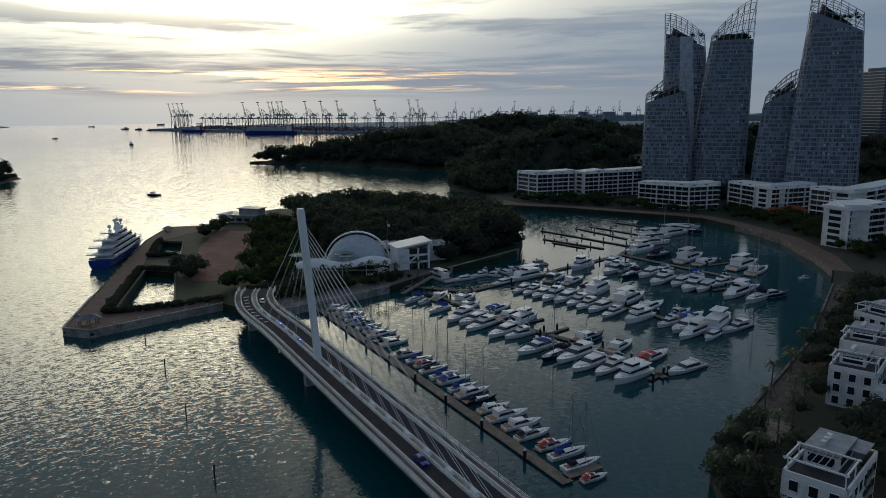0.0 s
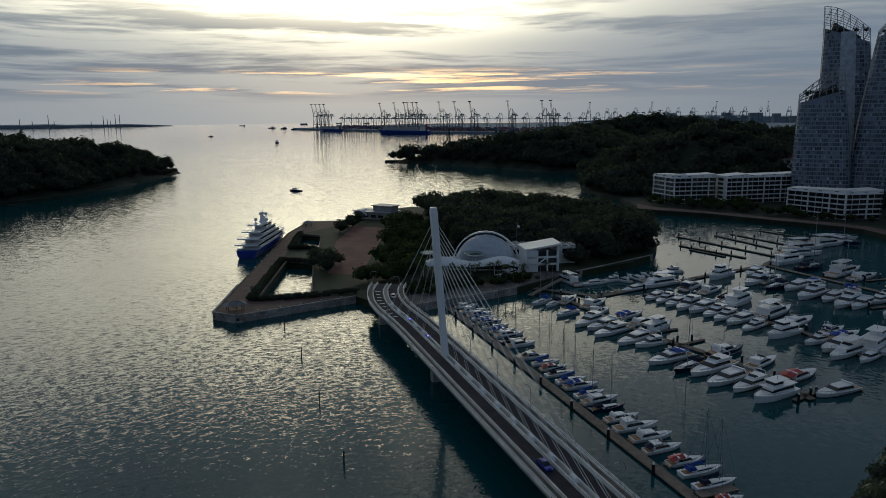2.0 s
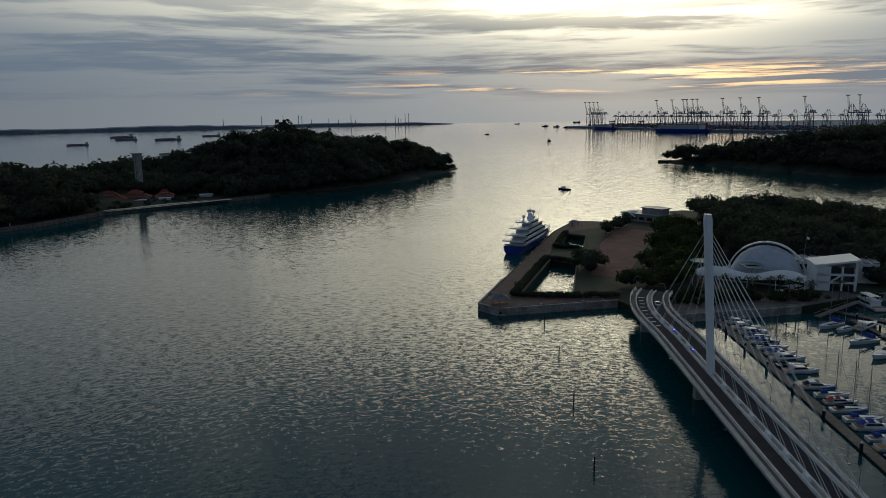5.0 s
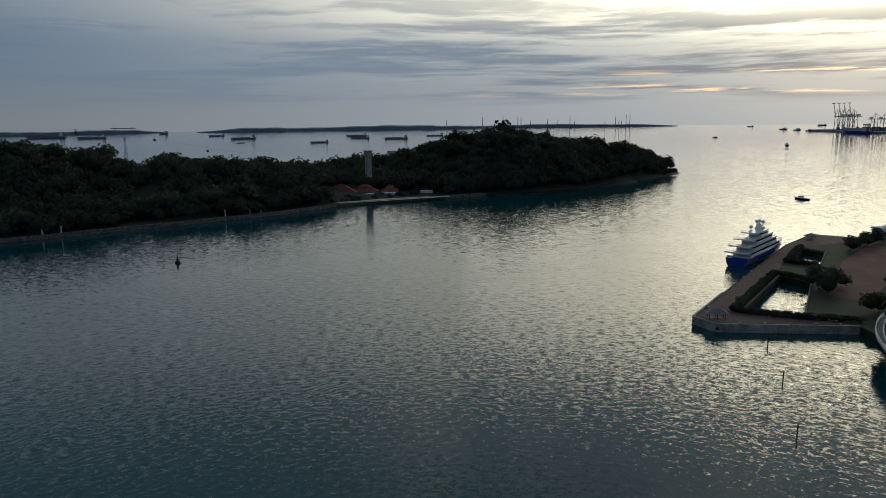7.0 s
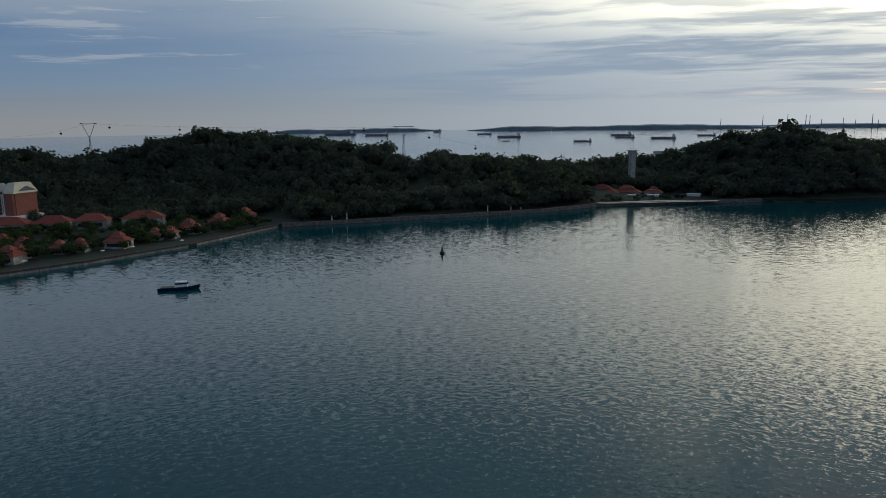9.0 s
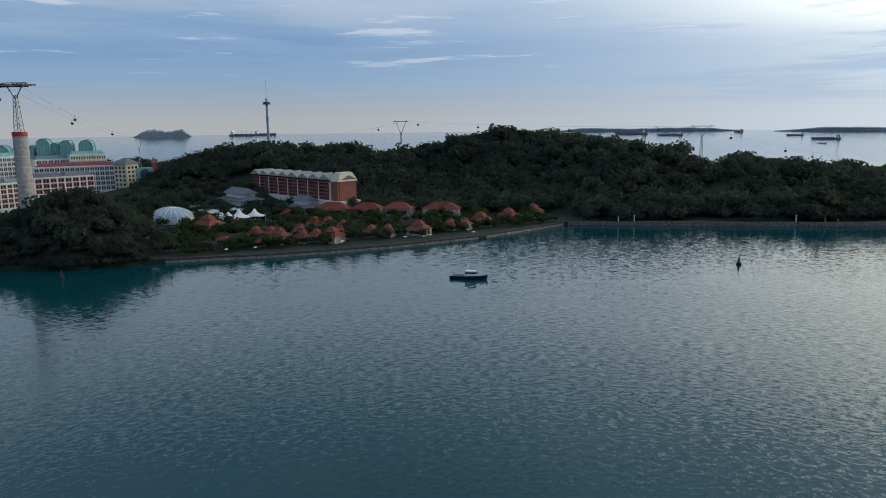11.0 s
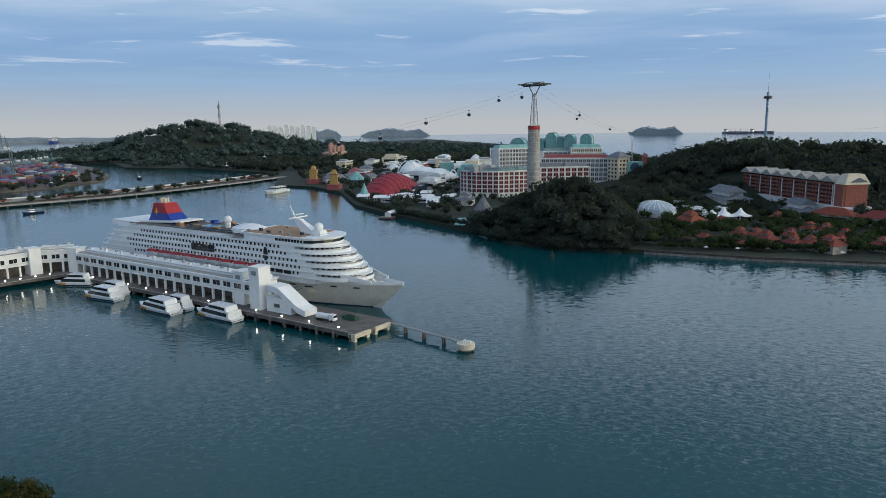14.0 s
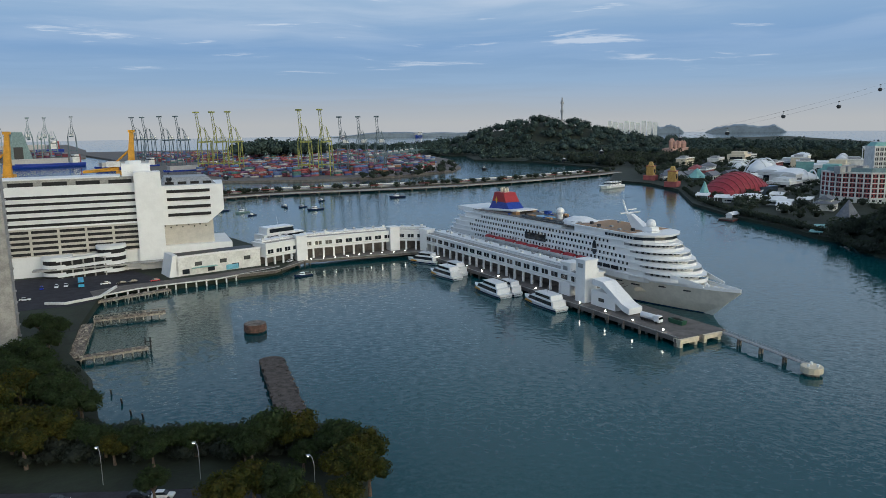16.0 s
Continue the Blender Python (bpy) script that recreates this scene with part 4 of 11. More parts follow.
# large yachts at the inner fingers: x, y, heading, kind, size
INNER = [(111.7, 389.7, 36, 10, 1.70), (123.0, 411.1, 17, 2, 1.63), (129.9, 428.6, 22, 2, 1.70), (146.9, 442.9, 30, 2, 1.70), (158.1, 454.1, -59, 6, 1.70), (164.2, 471.5, -34, 8, 1.55)]
# boats along the shore walkway: x, y, heading, kind, size
WALKWAY = [(-29.0, 328.0, 51, 10, 1.43), (-3.1, 329.9, 125, 2, 1.28), (8.7, 326.4, -148, 1, 1.15), (17.7, 333.5, -145, 3, 0.90), (23.0, 334.6, 150, 0, 0.72), (29.9, 340.4, 122, 1, 1.23), (37.4, 346.3, 131, 3, 1.08), (47.8, 357.7, -170, 0, 0.87), (38.5, 328.2, -140, 2, 1.50), (26.9, 318.5, -136, 1, 1.24), (39.1, 338.9, -125, 1, 1.70), (69.7, 350.2, -130, 10, 1.53), (87.3, 360.2, -122, 1, 1.60), (168.6, 322.9, -154, 11, 0.70)]
for x, y, rz, kind, size in itertools.chain(SECOND_NEAR, SECOND_FAR, THIRD_NEAR, THIRD_FAR, FOURTH_NEAR, FOURTH_FAR, INNER, WALKWAY):
    moor(kind, x, y, rz, size)

# ---- bridge ----
DECK = [(-76, 282), (-74.5, 270), (-67.5, 251), (-53, 227), (-39.5, 203), (-20, 168), (6.5, 121), (30, 79), (50, 44)]


def along(pts, n):
    """Evenly spaced points on a smooth line through pts."""
    P = [Vector(p) for p in pts]
    out = []
    for i in range(len(P) - 1):
        p0, p1, p2, p3 = P[max(i - 1, 0)], P[i], P[i + 1], P[min(i + 2, len(P) - 1)]
        for k in range(n):
            t = k / n
            out.append(0.5 * ((2 * p1) + (p2 - p0) * t + (2 * p0 - 5 * p1 + 4 * p2 - p3) * t * t + (3 * p1 - p0 - 3 * p2 + p3) * t ** 3))
    return out + [P[-1]]


ROAD = along(DECK, 6)
RLEN = [0.0]
for a, b in zip(ROAD, ROAD[1:]):
    RLEN.append(RLEN[-1] + (b - a).length)


def on_road(s, off=0.0):
    """The place s metres along the bridge and off metres to its eastern side, and the heading."""
    i = max(0, min(len(RLEN) - 2, next((k for k in range(len(RLEN) - 1) if RLEN[k + 1] >= s), len(RLEN) - 2)))
    d = ROAD[i + 1] - ROAD[i]
    p = ROAD[i] + d * ((s - RLEN[i]) / d.length)
    d.normalize()
    # the side of the marina is to the left of the way towards the shore
    return Vector((p.x - d.y * off, p.y + d.x * off)), math.degrees(math.atan2(d.y, d.x))


def ribbon(profile, s0=0.0, s1=None, step=5.0):
    """A strip of that cross-section (off, z) along the bridge."""
    s1 = RLEN[-1] if s1 is None else s1
    n = max(2, int((s1 - s0) / step))
    rings = []
    for i in range(n + 1):
        s = s0 + (s1 - s0) * i / n
        rings.append([(*on_road(s, o)[0], z) for o, z in profile])
    return Shape().loft(rings)


DZ = 8.0
bridge = thing("cable_stayed_bridge", 0, 0, 0, 0, "pale grey cable-stayed road bridge with one leaning white mast", "bridge")
part("deck", ribbon([(-7.4, DZ - 0.4), (-6.6, DZ - 1.6), (-2.5, DZ - 2.6), (2.5, DZ - 2.6), (6.6, DZ - 1.6), (7.4, DZ - 0.4), (7.4, DZ - 0.02), (-7.4, DZ - 0.02)]), M["concrete"], bridge)
for o0, o1 in ((-4.9, -0.95), (0.95, 4.9)):
    part("carriageway", ribbon([(o0, DZ - 0.1), (o1, DZ - 0.1), (o1, DZ + 0.03), (o0, DZ + 0.03)]), M["asphalt"], bridge, "dark asphalt carriageway")
for o0, o1 in ((-7.0, -5.3), (5.3, 7.0)):
    part("footway", ribbon([(o0, DZ - 0.1), (o1, DZ - 0.1), (o1, DZ + 0.05), (o0, DZ + 0.05)]), M["deckpave"], bridge, "brown-grey paved footway")
for o in (-4.75, -1.1, 1.1, 4.75):
    part("edge_line", ribbon([(o - 0.07, DZ + 0.02), (o + 0.07, DZ + 0.02), (o + 0.07, DZ + 0.045), (o - 0.07, DZ + 0.045)]), M["paint_line"], bridge)
for k in range(9):
    part("hatch_mark", ribbon([(-4.2 + .3 * (k % 3), DZ + 0.02), (-1.9 - .3 * (k % 2), DZ + 0.02), (-1.9 - .3 * (k % 2), DZ + 0.046), (-4.2 + .3 * (k % 3), DZ + 0.046)], 12 + 4.5 * k, 12.7 + 4.5 * k, .35), M["paint_line"], bridge)
for o, w, h in ((-5.1, 0.35, 0.85), (5.1, 0.35, 0.85), (-0.8, 0.3, 0.6), (0.8, 0.3, 0.6), (-7.2, 0.3, 0.45), (7.2, 0.3, 0.45)):
    part("parapet", ribbon([(o - w / 2, DZ - 0.02), (o + w / 2, DZ - 0.02), (o + w / 2 * 0.8, DZ + h), (o - w / 2 * 0.8, DZ + h)]), M["dirtywhite"], bridge)
for o in (-7.2, 7.2):
    for h in (0.8, 1.15):
        part("handrail", ribbon([(o - 0.05, DZ + h), (o + 0.05, DZ + h), (o + 0.05, DZ + h + 0.1), (o - 0.05, DZ + h + 0.1)]), M["white"], bridge)
post = Shape().box(0, 0, DZ + 0.3, 0.12, 0.12, 0.9).mesh("rail_post", M["steel"])
for o in (-7.2, 7.2):
    for k in range(int(RLEN[-1] / 4.5)):
        p, h = on_road(k * 4.5 + 0.5, o)
        part("rail_post", post, parent=bridge, at=pose(p.x, p.y, 0, 0, 0, h))
for s in (30, 92, 180, 240):
    p, h = on_road(s)
    part("pier", Shape().box(0, 0, -3, 2.6, 8, DZ + 0.6), M["concrete"], bridge, at=pose(p.x, p.y, 0, 0, 0, h))
MS = 93.0
mb, mh = on_road(MS)
MTOP = Vector((mb.x - 4.6, mb.y + 7.2, 51.5))
MB3 = Vector((mb.x, mb.y, DZ))
mast = Shape()
rings = []
for t, a, b in ((0, 1.3, 0.8), (0.25, 1.15, 0.75), (0.55, 1.25, 0.85), (0.8, 1.15, 0.85), (0.97, 1.1, 0.9), (1.0, 0.95, 0.7)):
    c = MB3.lerp(MTOP, t)
    ch, sh = math.cos(radians(mh)), math.sin(radians(mh))
    rings.append([(c.x + px * ch - py * sh, c.y + px * sh + py * ch, c.z) for px, py in ((-a, -b), (-a * 0.5, -b * 1.25), (a * 0.5, -b * 1.25), (a, -b), (a, b), (a * 0.5, b * 1.25), (-a * 0.5, b * 1.25), (-a, b))])
part("mast", mast.loft(rings), M["white"], bridge, "leaning white concrete mast")
anchor = Shape().loft([[(-1.3, -.55, DZ), (1.3, -.55, DZ), (1.3, .55, DZ), (-1.3, .55, DZ)], [(-.7, -.4, DZ + 1.2), (.9, -.4, DZ + 0.9), (.9, .4, DZ + 0.9), (-.7, .4, DZ + 1.2)]]).mesh("cable_anchor", M["white"])
for k, s in enumerate([MS + 11 + 9.5 * i for i in range(10)] + [MS - 22 - 9 * i for i in range(5)]):
    p, h = on_road(s)
    part("cable_anchor", anchor, parent=bridge, at=pose(p.x, p.y, 0, 0, 0, h))
    t = (0.62 + 0.034 * k) if k < 10 else (0.72 + 0.05 * (k - 10))
    q = MB3.lerp(MTOP, t)
    for o in (-0.28, 0.28):
        e, _ = on_road(s, o)
        part("stay_cable", Shape().tube((e.x, e.y, DZ + 0.9), (q.x, q.y, q.z), 0.055, n=4), M["white"], bridge)


def street_lamp(x, y, z, rz, tall=8.0, reach=1.8):
    s = thing("street_lamp", x, y, z, rz, "slender grey street lamp with a curved arm", "street lamp", "street lamps")
    pts = [(0, 0, 0), (0, 0, tall * 0.8), (reach * 0.25, 0, tall * 0.95), (reach * 0.7, 0, tall), (reach, 0, tall * 0.98)]
    part("pole", Shape().path(pts, 0.07, 5), M["steel"], s)
    part("lantern", Shape().box(reach + 0.3, 0, tall * 0.96, 0.7, 0.25, 0.14), M["steel"], s)
    return s


lamp0 = street_lamp(*on_road(20, 5.4)[0], DZ, on_road(20)[1] - 90)
for s in range(40, 250, 20):
    p, h = on_road(s, 5.4)
    copy_thing(lamp0, pose(p.x, p.y, DZ, 0, 0, h - 90))
for s in range(10, 70, 20):
    p, h = on_road(s, -6.2)
    copy_thing(lamp0, pose(p.x, p.y, DZ, 0, 0, h + 90))
for s in (56, 76):
    p, h = on_road(s, 0)
    u = thing("marker_light", p.x, p.y, DZ + 0.5, h, "small glowing blue marker light on the bridge median", "light", "blue bridge lights")
    part("housing", Shape().box(0, 0, 0, 0.9, 0.5, 0.3), M["dark"], u)
    part("lens", Shape().box(0, 0, 0.3, 0.7, 0.4, 0.25), M["bluelamp"], u, "glowing blue lens")


def car(x, y, z, rz, colour, label, group="cars", L=4.4):
    c = thing("car", x, y, z, rz, label, "car", group)
    k = L / 4.4
    part("body", Shape().loft([[(-2.2 * k, -.85, .35), (2.2 * k, -.85, .35), (2.2 * k, .85, .35), (-2.2 * k, .85, .35)], [(-2.2 * k, -.88, .7), (2.2 * k, -.85, .65), (2.2 * k, .85, .65), (-2.2 * k, .88, .7)], [(-2.1 * k, -.82, .95), (2.0 * k, -.78, .8), (2.0 * k, .78, .8), (-2.1 * k, .82, .95)]]), colour, c)
    part("cabin_glass", Shape().loft(slab(-1.9 * k, 1.0 * k, 1.6, 1.5, .92, 1.42, .45, .7, .85)), M["glass"], c, "dark windows")
    part("roof", Shape().loft(slab(-1.35 * k, .25 * k, 1.3, 1.2, 1.42, 1.48, .1, .1)), colour, c)
    wheel = Shape().tube((0, -.11, 0), (0, .11, 0), .33, n=10).mesh("wheel", M["black"])
    for wx in (-1.35 * k, 1.35 * k):
        for wy in (-.8, .8):
            part("wheel", wheel, parent=c, at=pose(wx, wy, .33))
    for wy in (-.6, .6):
        part("headlight", Shape().box(2.18 * k, wy, .55, .08, .3, .14), M["gel"], c)
    return c


CAR_BLUE = mat("blue_car_paint", (0.01, 0.03, 0.35), 0.25, var=0.1)
CAR_WHITE = mat("white_car_paint", (0.75, 0.75, 0.76), 0.25, var=0.05)
CAR_DARK = mat("black_car_paint", (0.012, 0.012, 0.015), 0.2, var=0.1)
p, h = on_road(164, -3.0)
car(p.x, p.y, DZ + 0.03, h, CAR_BLUE, "bright blue saloon car on the bridge")
p, h = on_road(22, 2.6)
car(p.x, p.y, DZ + 0.03, h + 180, CAR_WHITE, "white saloon car on the bridge approach")

# ---- marina island ----
part_quay = tagged(part("quay_paving", Shape().prism([(-137, 247.5), (-127.5, 245.5), (-93, 279), (-108, 277), (-131, 266), (-150, 344), (-160, 376), (-171, 424), (-150, 478), (-184, 472.5), (-179.5, 424), (-163, 353), (-148, 291)], 3.0, 3.06), M["brickpave"]), "red brick paved quay promenade", "paving", kind="structure")
tagged(part("plaza", Shape().prism([(-116, 318), (-99, 316), (-122, 452), (-147, 460), (-140, 400)], 3.0, 3.05), M["redplaza"]), "dark red open plaza surface", "paving", kind="structure")
tagged(part("lawn", Shape().prism([(-128, 540), (-100, 535), (-92, 500), (-125, 505)], 3.0, 3.05), M["grass"]), "mown lawn behind the boathouse", "lawn", kind="structure")


def blocks(name, a, b, z0, z1, out, n, rows, label):
    """Facing stones along a quay wall, each a little proud of it."""
    a, b = Vector(a), Vector(b)
    d = b - a
    L = d.length
    rz = math.degrees(math.atan2(d.y, d.x))
    w = thing(name, a.x, a.y, 0, rz, label, "quay wall", kind="structure")
    hh = (z1 - z0) / rows
    me = Shape().box(0, 0, 0, L / n - 0.08, 0.5, hh - 0.06).mesh("stone_block", M["stone"])
    for r in range(rows):
        for i in range(n):
            part("stone_block", me, parent=w, at=pose((i + 0.5 * (1 + r % 2) if r % 2 else i + 0.5) * L / n if i < n - 1 or not r % 2 else L - L / n / 2, -out * (0.12 + 0.05 * ((i * 7 + r) % 3)), z0 + r * hh))
    part("coping", Shape().box(L / 2, -out * 0.1, z1, L, 0.9, 0.28), M["stone"], w)
    return w


blocks("quay_wall_front", (-127, 244), (-90, 279), -0.3, 3.0, 1, 22, 3, "pale stained stone block quay wall")
blocks("quay_wall_corner", (-138, 247), (-127, 244), -0.3, 3.0, 1, 6, 3, "pale stained stone block quay corner")
blocks("quay_wall_west", (-149, 291), (-138, 247), -0.3, 3.0, 1, 18, 3, "stone block quay wall beside the promenade")
blocks("quay_wall_marina", (-64, 268), (-24, 304), -0.3, 3.0, 1, 16, 2, "low stone marina wall")
blocks("quay_wall_basin", (2, 340), (42, 386), -0.3, 3.0, 1, 16, 2, "curved low stone marina wall")

HEDGE_RUNS = [[(-131, 265), (-107, 275)], [(-131, 265), (-150, 342)], [(-150, 342), (-134, 340)], [(-107, 275), (-92, 285)], [(-158, 374), (-171, 422)], [(-158, 374), (-144, 377)]]
for run in HEDGE_RUNS:
    a, b = Vector(run[0]), Vector(run[1])
    n = int((b - a).length / 0.8)
    c = np.array([[*(a.lerp(b, (i + rng.uniform()) / n)), 3.0 + rng.uniform(0.7, 1.2)] for i in range(n)])
    c[:, :2] += rng.normal(scale=0.5, size=(n, 2))
    V, F = crowns(c, rng.uniform(1.4, 1.9, n), 30, 0.3, 0.8)
    tagged(new("hedge", fast_mesh("hedge", V, F, M["leaf_dark"])), "clipped dark green hedge along the quay", "hedge", kind="stuff")
for ring in ISLET_HOLES:
    for a, b in zip(ring, ring[1:] + ring[:1]):
        a, b = Vector(a), Vector(b)
        d = b - a
        tagged(part("pond_parapet", Shape().box(d.length / 2, 0, 2.6, d.length + 0.6, 0.6, 1.1), M["oldconc"], at=pose(a.x, a.y, 0, 0, 0, math.degrees(math.atan2(d.y, d.x)))), "old stained dock parapet wall", "wall", kind="structure")


def pavilion(x, y, rz, s=1.0):
    p = thing("pavilion", x, y, 3.05, rz, "small open quay pavilion with a brown hipped roof", "pavilion", "quay pavilions")
    for px in (-3, 0, 3):
        for py in (-1.6, 1.6):
            part("post", Shape().box(px * s, py * s, 0, .22, .22, 2.5), M["bark"], p)
    part("roof", Shape().hip(0, 0, 2.5, 8.4 * s, 5.2 * s, 1.5), M["slate"], p, "brown tiled hipped roof")
    part("bench", Shape().box(0, 0, .35, 4.5 * s, .5, .12).box(-1.8 * s, 0, 0, .12, .5, .35).box(1.8 * s, 0, 0, .12, .5, .35), M["teak"], p)
    return p


pavilion(-130.5, 250.5, 42)
pavilion(-178, 452, 75, .9)
boll = thing("bollard", -140, 262, 3.05, 0, "short pale mooring bollard on the quay", "bollard", "quay bollards")
part("post", Shape().disc(0, 0, 0, .38, .6, 8, .8), M["concrete"], boll)
part("head", Shape().disc(0, 0, .6, .5, .2, 8), M["concrete"], boll)
for i in range(1, 11):
    t = i / 11
    copy_thing(boll, pose(-138 - 40 * t, 249 + 165 * t, 3.05))
for i in range(5):
    copy_thing(boll, pose(-121 + 6.5 * i, 250.5 + 6.1 * i, 3.05))

# clubhouse: shell dome, tent roofs, gabled hall
club = thing("clubhouse", -43, 352, 3.0, 0, "white marina clubhouse with a ribbed half dome and a great arch", "clubhouse")
rings = []
for k in range(13):
    a = math.pi * k / 12
    rings.append([((15.5 - 1.5 * abs(math.cos(j * math.pi / 16)) * 0) * math.cos(a), -9 * math.sin(j * math.pi / 16) - 3.8, 15.5 * math.sin(a) * math.cos(j * math.pi / 16 * 0.98)) for j in range(9)])
part("dome", Shape().loft([[(x, y, max(z, 0)) for x, y, z in r] for r in rings], caps=False, closed=False), mat("pale_silver_panels", (0.50, 0.54, 0.60), 0.4, var=0.15, scale=0.4), club, "ribbed pale silver dome", smooth=True)
for j in range(0, 9, 2):
    part("dome_rib", Shape().path([Vector(r[j]) * 1.006 for r in rings], 0.10, 4), M["white"], club)
arch = [(17.2 * math.cos(math.pi * k / 18), -3.6, 17.4 * math.sin(math.pi * k / 18)) for k in range(19)]
part("arch", Shape().loft([[(x * 0.962, y - 0.8, z * 0.962), (x, y - 0.8, z), (x, y + 0.9, z), (x * 0.962, y + 0.9, z * 0.962)] for x, y, z in arch]), M["white"], club, "great white arch")
part("glazing", Shape().loft([[(15.2 * math.cos(math.pi * k / 16) * q, -3.1, 16 * math.sin(math.pi * k / 16) * q) for k in range(17)] for q in (0.02, 1.0)], caps=False, closed=False), M["bluegl"], club, "dark glazed front under the arch")
part("podium", Shape().box(0, -9, 0, 38, 16, 3.4), M["dirtywhite"], club)
part("podium_window", Shape().box(0, -17.1, 0.8, 34, 0.3, 2.0), M["glass"], club)
flag = thing("flagpole", -28.5, 343, 3.0, 0, "tall thin steel flagpole with yard arms", "flagpole")
part("pole", Shape().tube((0, 0, 0), (1.5, 0, 23), .14, .06), M["steel"], flag)
part("yard", Shape().tube((-1.6, 0, 15), (3.4, 0, 17.5), .06), M["steel"], flag)
part("flag", Shape().loft([[(1.4, 0, 21.8), (2.6, .2, 21.2), (2.5, .1, 20.2), (1.35, 0, 20.6)], [(1.4, .03, 21.8), (2.6, .23, 21.2), (2.5, .13, 20.2), (1.35, .03, 20.6)]]), M["membrane"], flag)
tent = thing("tent_roof", -48, 325, 3.0, 0, "white tensile canopy roof over the waterside terrace", "canopy")
rows = []
for i in range(17):
    t = i / 16
    x = -21 + 44 * t
    wave = 1.5 * math.sin(t * math.pi * 3) + 1.2 * math.sin(t * math.pi)
    rows.append([(x, -7 + t * 8, 4.6 + wave * 0.4), (x, -2 + t * 8, 6.6 + wave), (x, 4 + t * 8, 5.2 + wave * 0.6), (x, 4 + t * 8, 5.0 + wave * 0.6), (x, -2 + t * 8, 6.3 + wave), (x, -7 + t * 8, 4.4 + wave * 0.4)])
part("membrane", Shape().loft(rows), M["membrane"], tent, smooth=True)
for i in range(0, 17, 4):
    x, y, z = rows[i][0]
    part("post", Shape().tube((x, y, 0), (x, y, z), .15, n=6), M["white"], tent)
    x, y, z = rows[i][2]
    part("post", Shape().tube((x, y, 0), (x, y, z), .15, n=6), M["white"], tent)
for cx, cy, r in ((-69, 334, 5.0), (-48, 336, 5.0), (-46, 331, 4.0)):
    u = thing("round_canopy", cx, cy, 3.0, 0, "round flat glass canopy on a column", "canopy", "round canopies")
    part("disc", Shape().disc(0, 0, 8.2, r, 0.4, 20), M["greygreen"], u)
    part("column", Shape().tube((0, 0, 0), (0, 0, 8.2), .3, n=8), M["white"], u)
hall = thing("gabled_hall", -16.5, 344, 3.0, 20, "white gabled clubhouse wing with large square openings", "clubhouse")
hall.scale = (.8, 1, .86)
part("front_panel", Shape().box(-6.4, -6.5, 0, 6.2, 1.1, 12.3), M["white"], hall)
part("side_wall", Shape().box(-9.5, 0, 0, 1.2, 14, 12), M["white"], hall)
part("side_wall", Shape().box(9.5, 0, 0, 1.2, 14, 14.2), M["white"], hall)
part("roof", Shape().loft([[(-11, -7.4, 12), (-11, 7.4, 12), (-11, 7.4, 13), (-11, -7.4, 13)], [(11.5, -7.4, 15), (11.5, 7.4, 15), (11.5, 7.4, 16), (11.5, -7.4, 16)]]), M["white"], hall)
part("back_wall", Shape().box(0, 6.3, 0, 18, 1, 12), M["white"], hall)
for z in (3.6, 7.6):
    part("floor_band", Shape().box(0, -6.6, z, 18, 0.9, 1.0), M["white"], hall)
for x in (-3.4, 2.8):
    part("mullion", Shape().box(x, -6.6, 0, 0.9, 0.95, 12.3), M["white"], hall)
for i in range(3):
    for j in range(3):
        part("window_pane", Shape().box(-6.4 + 6.2 * i, -5.9, 0.3 + 4.1 * j, 5.2, 0.2, 3.2), M["glass"], hall)
part("stair", Shape().loft([[(-3, -7.4, 4), (-3, -6.9, 4), (-3, -6.9, 5), (-3, -7.4, 5)], [(3, -7.4, 8), (3, -6.9, 8), (3, -6.9, 9), (3, -7.4, 9)]]), M["white"], hall, "zigzag outside stair")
lou = thing("louvred_roof", -17, 362, 3.0, 15, "low roof with pale steel louvres behind the hall", "building")
part("wall", Shape().box(0, 0, 0, 34, 14, 9), M["dirtywhite"], lou)
for i in range(9):
    part("louvre", Shape().box(-15.5 + 3.9 * i, 0, 9, 2.6, 14.5, .5), M["steel"], lou)
for i in range(5):
    part("window_pane", Shape().box(-13 + 6.4 * i, -7.05, 5.2, 4.6, .2, 2.4), M["glass"], lou)
bh = thing("boathouse", -143, 496, 3.0, -20, "low grey boathouse with curved white canopies", "boathouse")
part("wall", Shape().box(2, 0, 0, 30, 14, 5), M["concrete"], bh)
part("roof", Shape().box(2, 0, 5, 32, 16, .6), M["steel"], bh)
part("upper_storey", Shape().box(8, 3, 5.6, 16, 9, 3.6), M["concrete"], bh)
part("upper_roof", Shape().box(8, 3, 9.2, 18, 11, .5), M["steel"], bh)
for i in range(4):
    part("window_pane", Shape().box(-9 + 6.5 * i, -7.1, 1.4, 4.2, .2, 2.0), M["glass"], bh)
part("canopy", Shape().loft([[(-14 + 13 * t, -9 , 3 + 3.2 * math.sin(t * math.pi)), (-14 + 13 * t, -2, 3.6 + 3.2 * math.sin(t * math.pi)), (-14 + 13 * t, -2, 3.3 + 3.2 * math.sin(t * math.pi)), (-14 + 13 * t, -9, 2.7 + 3.2 * math.sin(t * math.pi))] for t in [i / 8 for i in range(9)]]), M["membrane"], bh)

ISLE_WOOD = [(-96, 470), (-118, 520), (-60, 540), (10, 515), (42, 470), (46, 420), (38, 392), (20, 376), (0, 366), (-30, 366), (-62, 366), (-70, 400)]
